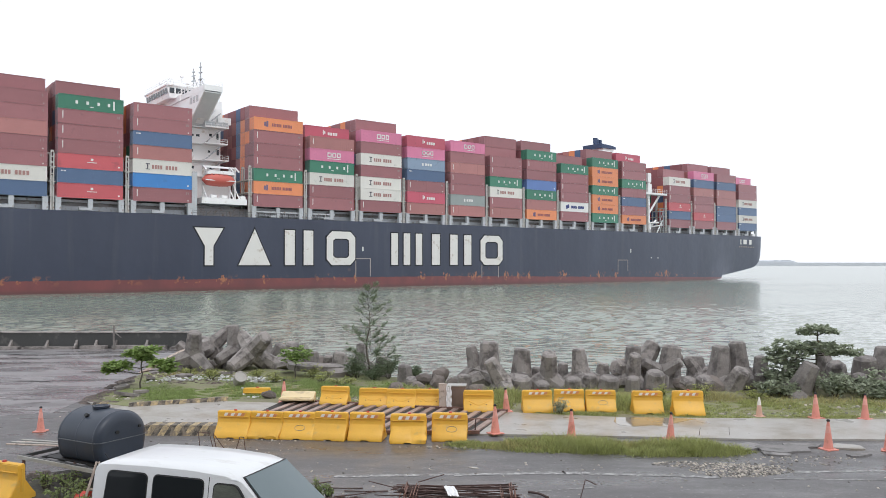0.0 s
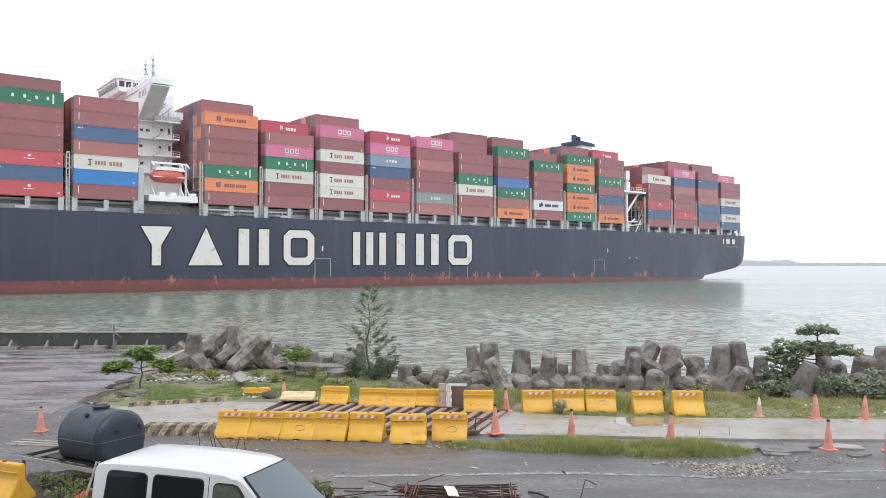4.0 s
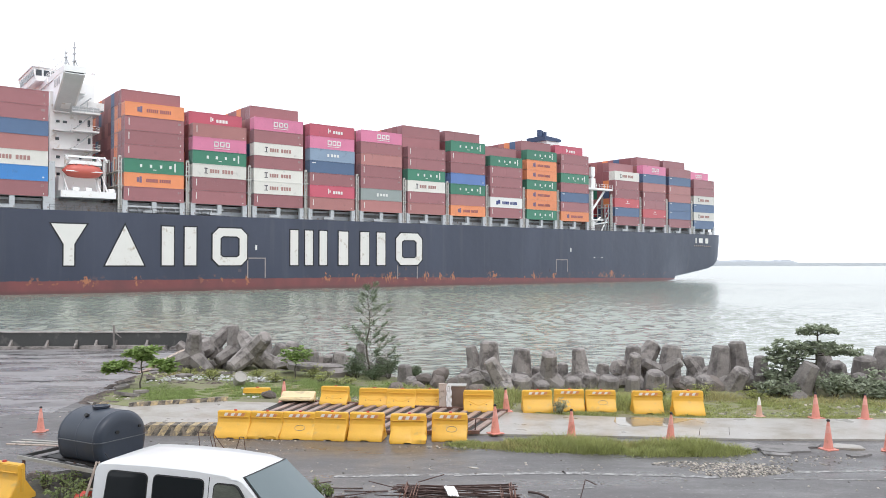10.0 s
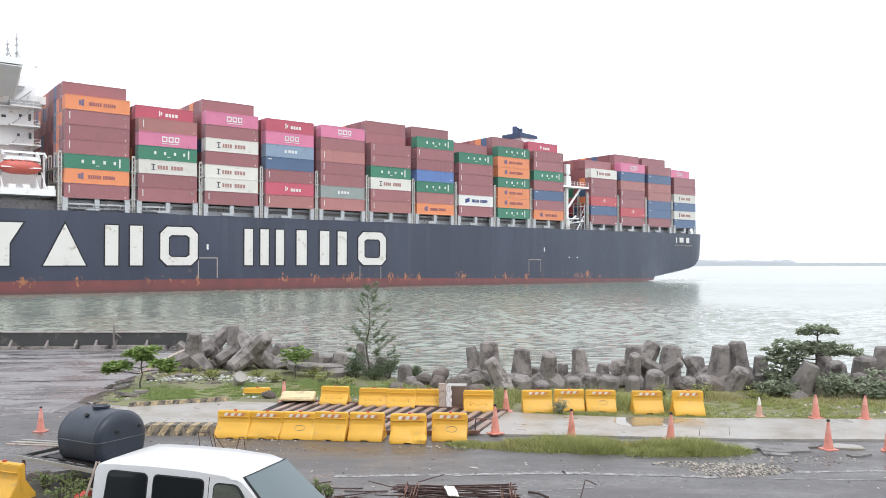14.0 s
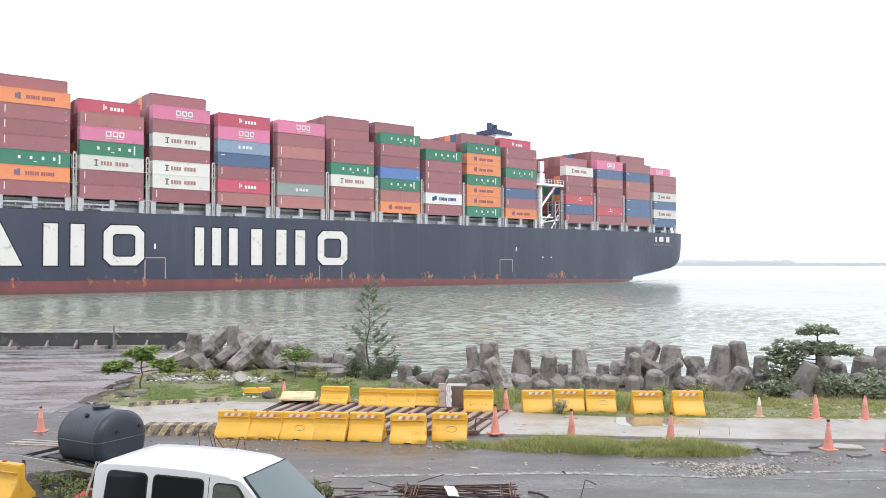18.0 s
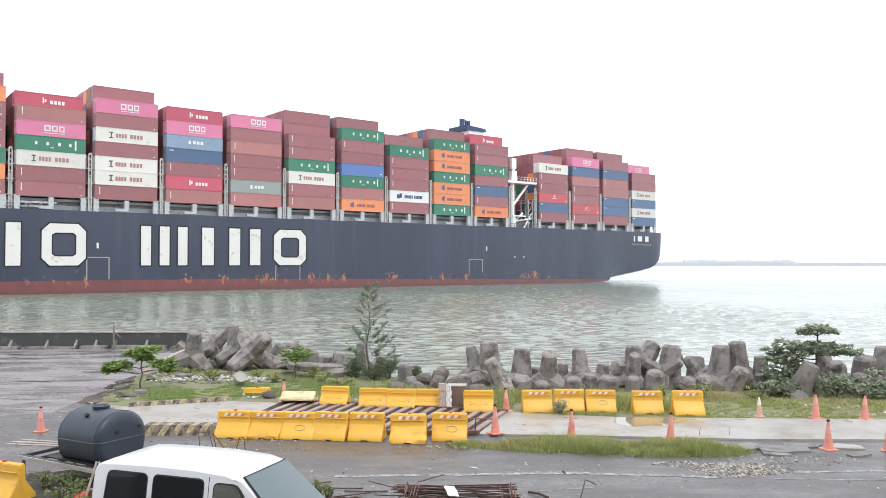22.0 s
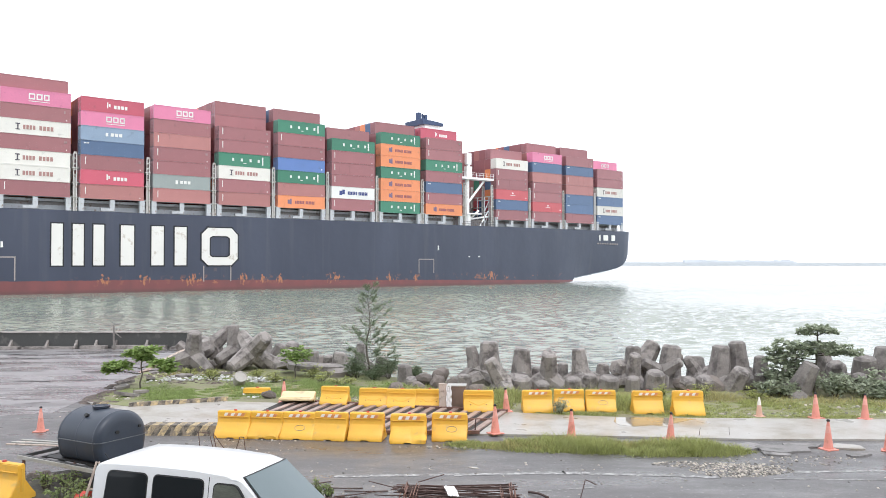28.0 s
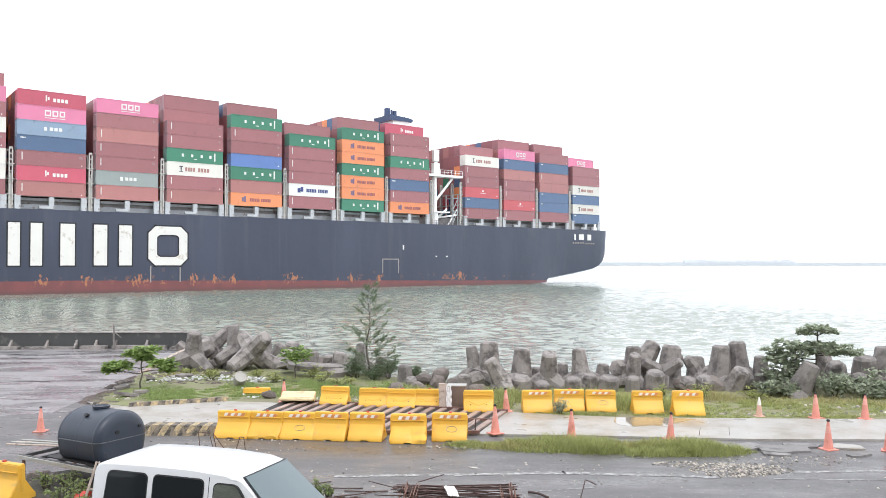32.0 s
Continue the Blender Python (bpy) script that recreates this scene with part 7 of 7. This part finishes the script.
MID = [(1.55, 20.55, 1.2, 0.35, 3200, 0.5), (2.7, 20.35, 1.2, 0.55, 4600, 0.8), (3.9, 20.3, 0.9, 0.65, 4600, 1.05), (5.4, 20.0, 1.1, 0.6, 4600, 0.95), (6.5, 19.9, 0.9, 0.5, 3200, 0.75), (7.2, 19.95, 0.6, 0.3, 900, 0.5), (0.6, 20.6, 0.45, 0.22, 800, 0.45), (4.6, 20.6, 2.5, 0.3, 1800, 0.7)]
grass("grass_strip", "ragged green grass strip along the concrete drive", MID, MAT["grass"], 1, (0.08, 0.30), 0.010)
LEFT = [(-9.6, 27.3, 1.6, 0.5, 2600, 0.7), (-7.6, 27.75, 1.2, 0.45, 2200, 0.7), (-9.6, 28.5, 2.0, 1.4, 7000, 0.9), (-8.0, 28.8, 1.6, 1.4, 6000, 0.9), (-6.3, 29.6, 1.6, 1.7, 6500, 1.0), (-4.6, 29.6, 1.6, 1.8, 6500, 1.1), (-2.9, 29.3, 1.4, 1.8, 5500, 1.1), (-1.6, 28.8, 1.2, 1.6, 4000, 1.0), (-11.2, 28.6, 0.7, 1.2, 1500, 0.7), (-10.8, 31.6, 1.2, 1.2, 2200, 0.6), (-6.8, 31.6, 1.8, 1.0, 3600, 0.7), (-9.0, 32.6, 1.6, 0.7, 2000, 0.6)]
grass("grass_verge", "lush green grass verge behind the kerb", [(x, y, rx, ry, int(k * 1.5), h) for x, y, rx, ry, k, h in LEFT], MAT["grass_lush"], 2, (0.03, 0.13), 0.012)
RIGHT = [(9.3, 26.2, 1.6, 1.3, 4200, 1.0), (11.0, 25.8, 1.6, 1.3, 4200, 0.9), (12.9, 25.6, 1.6, 1.3, 4200, 0.9), (14.8, 25.6, 1.6, 1.4, 4200, 1.0), (16.8, 25.6, 1.8, 1.4, 4000, 1.0), (7.9, 26.8, 1.0, 1.4, 2600, 1.0), (19.5, 25.6, 2.2, 1.4, 3000, 1.0)]
grass("grass_verge", "sparse green verge grass by the shore blocks", RIGHT, MAT["grass"], 3, (0.03, 0.13))
MIDB = [(2.2, 27.6, 1.0, 1.2, 1800, 1.0), (4.4, 27.4, 1.6, 1.4, 2200, 0.9), (6.6, 26.6, 1.2, 1.6, 2600, 1.0), (1.9, 26.0, 0.35, 0.6, 700, 1.2), (5.7, 25.6, 0.5, 0.5, 900, 0.8), (-0.5, 28.6, 1.0, 1.4, 1800, 1.0), (5.6, 24.6, 3.2, 0.28, 3200, 0.42), (10.5, 24.2, 3.5, 0.25, 2600, 0.35), (-1.2, 26.9, 2.6, 0.3, 1800, 0.5)]
grass("dry_grass", "pale dry grass tufts between barriers and blocks", [(2.2, 27.6, 1.0, 1.2, 900, 0.8), (4.4, 27.4, 1.6, 1.4, 1000, 0.8), (6.6, 26.6, 1.2, 1.6, 1200, 0.9)] + [(9.2, 27.6, 1.0, 0.9, 900, 1.1), (11.8, 27.0, 1.8, 0.9, 900, 0.8), (-7.2, 32.2, 2.2, 0.7, 600, 0.5), (-10.4, 33.2, 1.6, 0.4, 600, 0.8), (15, 26.6, 2, 1, 700, 0.8), (3.2, 20.2, 2.2, 0.3, 900, 0.9), (-5.5, 28.9, 2.5, 1.0, 700, 0.6)], MAT["grass_dry"], 4, (0.08, 0.30), 0.010)
grass("grass_tufts", "grass tufts on the shore between rocks", MIDB, MAT["grass"], 5)


# ---- litter, rubble and worn road lines ----
def scatter(name, label, category, mat, seed, spots, size, lift=0.0, flat=0.5):
    rnd = random.Random(seed)
    vs, fs = [], []
    for x, y, rx, ry, n in spots:
        for _ in range(n):
            a, q = rnd.uniform(0, 6.283), math.sqrt(rnd.random())
            c = Vector((x + rx * q * math.cos(a), y + ry * q * math.sin(a), lift))
            s = rnd.uniform(*size)
            ring = [c + Vector((s * rnd.uniform(0.6, 1.2) * math.cos(t + a), s * rnd.uniform(0.6, 1.2) * math.sin(t + a), 0)) for t in (0, 1.26, 2.5, 3.77, 5.0)]
            o = len(vs)
            vs += [tuple(p) for p in ring] + [tuple(c + (p - c) * 0.6 + Vector((0, 0, s * flat * rnd.uniform(0.6, 1.2)))) for p in ring]
            for i in range(5):
                j = (i + 1) % 5
                fs.append((o + i, o + j, o + 5 + j, o + 5 + i))
            fs.append(tuple(o + 5 + i for i in range(5)))
    me = bpy.data.meshes.new(name)
    me.from_pydata(vs, [], fs)
    me.materials.append(mat)
    return tagged(new(name, me), label, category, kind="stuff")


MAT["gravel"] = leaf_material("mixed_rubble", (0.47, 0.43, 0.38), 0.7)
MAT["red_mud"] = leaf_material("reddish_mud_clods", (0.165, 0.13, 0.112), 0.4)
MAT["litter"] = leaf_material("mixed_white_litter", (0.66, 0.66, 0.65), 0.35)
scatter("litter", "scattered white plastic litter on the grass", "litter", MAT["litter"], 51, ((-10.4, 32.4, 1.0, 0.9, 80), (-8.6, 32.2, 1.0, 0.8, 100), (-11.0, 31.2, 0.6, 0.6, 14), (-7.0, 29.0, 0.8, 0.8, 5), (-7.2, 31.8, 0.8, 0.8, 60), (-6.6, 27.7, 0.25, 0.15, 5)), (0.03, 0.105), 0.05, 0.5)
scatter("debris", "brown driftwood scraps and rubble strewn through the litter", "rubble", MAT["red_mud"], 59, ((-9.4, 31.4, 2.2, 0.6, 150), (-7.0, 31.6, 1.6, 0.5, 90), (-11.6, 33.2, 0.9, 0.8, 80)), (0.03, 0.12), 0.02, 0.4)
scatter("gravel", "pale rubble and gravel spilled beside the grass strip", "gravel", MAT["gravel"], 52, ((6.6, 18.1, 1.0, 0.6, 560), (5.8, 18.6, 0.9, 0.3, 200), (7.3, 18.2, 0.7, 0.5, 240), (8.4, 19.0, 1.6, 0.5, 120), (0.5, 20.4, 2.0, 0.15, 60), (-5.0, 21.1, 2.0, 0.15, 40)), (0.008, 0.05))
scatter("gravel", "stray stones on the asphalt", "gravel", MAT["gravel"], 53, ((3, 17.5, 9, 1.8, 120), (-6, 20.2, 3, 1.0, 60), (-16, 38, 5, 4, 40), (-9.5, 24, 2.5, 1.5, 40)), (0.012, 0.04))
scatter("verge_rubble", "stones and debris along the drive's edge", "rubble", MAT["gravel"], 54, ((-3, 27.3, 3.2, 0.5, 80), (4, 26.5, 3, 0.5, 60), (10.5, 24.6, 3, 0.3, 60), (12.8, 25.5, 2.5, 0.8, 50), (-11.4, 33.4, 1.2, 0.8, 50), (-9.6, 33.9, 1.8, 0.5, 60), (-11.2, 27.7, 0.6, 0.5, 15)), (0.02, 0.09), 0.03)


def worn_line(label, x0, y0, x1, y1, w, seed, z=0.006):
    rnd = random.Random(seed)
    bm = bmesh.new()
    d = Vector((x1 - x0, y1 - y0, 0))
    L = d.length
    d.normalize()
    nrm_ = Vector((-d.y, d.x, 0))
    s = 0.0
    while s < L:
        q = rnd.uniform(0.10, 0.75)
        e = min(L, s + q)
        a, c = rnd.uniform(-0.25, 0.1) * w, rnd.uniform(0.8, 1.15) * w
        p = Vector((x0, y0, z))
        pts = [p + d * s + nrm_ * a, p + d * e + nrm_ * (a + rnd.uniform(-0.2, 0.2) * w), p + d * (e - 0.05) + nrm_ * c, p + d * (s + 0.03) + nrm_ * (c + rnd.uniform(-0.2, 0.2) * w)]
        bm.faces.new([bm.verts.new(v) for v in pts])
        s = e - 0.03 if rnd.random() < 0.93 else e + rnd.uniform(0.03, 0.10)
    bmesh.ops.recalc_face_normals(bm, faces=bm.faces)
    for f in bm.faces:
        if f.normal.z < 0:
            f.normal_flip()
    bmesh.ops.solidify(bm, geom=list(bm.faces), thickness=0.003)
    return solid("road_marking", bm, MAT["line"], label, "road marking", kind="structure")


MAT["line"] = material("worn_white_road_paint", (0.44, 0.43, 0.42), 0.5, var=0.35, scale=4, stain=(0.15, 0.145, 0.14), stain_amount=0.72, stain_scale=7)
worn_line("worn white edge line on the wet asphalt", -2.4, 17.50, 2.74, 17.79, 0.19, 61)
worn_line("worn white edge line on the wet asphalt", 2.74, 17.79, 6.1, 17.43, 0.17, 65)
worn_line("worn white edge line past the gravel", 7.3, 17.88, 13, 18.1, 0.11, 66)
worn_line("second faint worn line on the asphalt", 7.2, 17.36, 10.5, 17.2, 0.05, 62)
worn_line("faint worn line across the yard", -12.2, 25.2, -9.9, 24.6, 0.08, 63)
worn_line("faint worn line by the van", 1.9, 16.4, 3.2, 16.7, 0.06, 64)

sheet("puddle", [(5.2, 24.0), (5.02, 23.4), (5.05, 22.95), (5.45, 22.68), (6.0, 22.85), (6.4, 22.72), (6.7, 23.1), (7.2, 23.5), (7.6, 23.75), (6.9, 23.95), (6.1, 24.02)], 0.055, 0.008, MAT["puddle"], "shallow rain puddle mirroring the barrier on the concrete strip", "puddle")

for k, (x, y, r, h) in enumerate(((-9.3, 31.9, 0.5, 0.5), (-7.6, 32.6, 0.5, 0.35), (-6.6, 31.2, 0.5, 0.4), (-4.8, 31.4, 0.6, 0.5), (-10.5, 33.0, 0.4, 0.35), (-5.5, 32.6, 0.5, 0.6), (-3.9, 30.6, 0.6, 0.35), (9.0, 27.6, 0.5, 0.5), (10.8, 27.4, 0.6, 0.4), (7.6, 27.6, 0.4, 0.45))):
    bush((x, y, 0.03), r, h, MAT["grass"], 140 + k, "pale green weed clump on the verge", 45, (0.16, 0.03), "weed")

MAT["dark_soil"] = material("dark_wet_soil", (0.045, 0.04, 0.032), 0.8, var=0.4, scale=2.5, fine=18, bump=0.03, bump_scale=9, stain=(0.075, 0.08, 0.045), stain_amount=0.3, stain_scale=2.0)
sheet("soil_patch", [(-9.9, 16.2), (-9.6, 17.1), (-9.2, 17.7), (-8.7, 17.9), (-8.2, 18.3), (-7.5, 18.0), (-7.0, 17.4), (-6.1, 17.2), (-5.3, 16.6), (-4.9, 15.7), (-4.2, 14.4), (-5.0, 12.8), (-8.6, 13.2)], 0.02, 0.03, MAT["dark_soil"], "dark weedy soil beside the tank frame", "soil")
sheet("puddle", [(0.57, 18.38), (0.66, 18.25), (0.83, 18.22), (0.80, 18.33), (0.66, 18.42)], 0.009, 0.012, MAT["puddle"], "small rain puddle on the asphalt", "puddle")
scatter("mud_clods", "reddish mud and broken stone along the verge edge", "rubble", MAT["red_mud"], 58, ((-12.15, 28.2, 0.3, 1.2, 160), (-11.6, 26.8, 0.6, 0.25, 90), (-12.5, 31.5, 0.4, 1.8, 160), (-12.0, 27.2, 0.35, 0.4, 60)), (0.04, 0.16), 0.0, 0.3)
scatter("stones", "dark rubble among weeds by the tank frame", "rubble", MAT["rock"], 57, ((-8.6, 17.4, 0.7, 0.4, 40), (-7.4, 15.2, 0.8, 0.4, 40), (-6.2, 14.6, 0.7, 0.4, 30)), (0.03, 0.14), 0.02)


def yard_streaks():
    """Shallow dark hollows and worn ridges of the old yard surface, long across and thin."""
    rnd = random.Random(71)
    vs, fs = [], []
    for _ in range(150):
        y = 24.5 + 18.5 * rnd.random() ** 0.8
        edge = -14.0 if y > 29 else -13.2
        x = edge - 15 * rnd.random() ** 1.1
        w, d = rnd.uniform(0.15, 1.5) * (0.6 + y / 60), rnd.uniform(0.03, 0.16) * (0.6 + y / 50)
        turn = rnd.uniform(-0.22, 0.22)
        o, n = len(vs), 9
        for k in range(n):
            a = 2 * math.pi * k / n
            px, py = w * math.cos(a) * rnd.uniform(0.7, 1.2), d * math.sin(a) * rnd.uniform(0.5, 1.3)
            vs.append((x + px * math.cos(turn) - py * math.sin(turn), y + px * math.sin(turn) + py * math.cos(turn), 0.0105))
        fs.append(tuple(range(o, o + n)))
    me = bpy.data.meshes.new("yard_streaks")
    me.from_pydata(vs, [], fs)
    me.materials.append(MAT["wet_dark"])
    return tagged(new("yard_streaks", me), "dark wet hollows in the worn yard surface", "ground", kind="stuff")


MAT["wet_dark"] = material("dark_wet_hollow", (0.125, 0.115, 0.112), 0.5, var=0.4, scale=2.0, fine=12, rough_var=0.2)
yard_streaks()


def motions():
    times = [0.0, 0.1] + [float(k) for k in range(1, 32)] + [31.9, 32.0]
    # the waves drift slowly towards the shore
    walk(water, [(t, pose(0.16 * t, -0.22 * t, WATER)) for t in times])
    walk(ship, [(t, ship_pose(t)) for t in times])


motions()
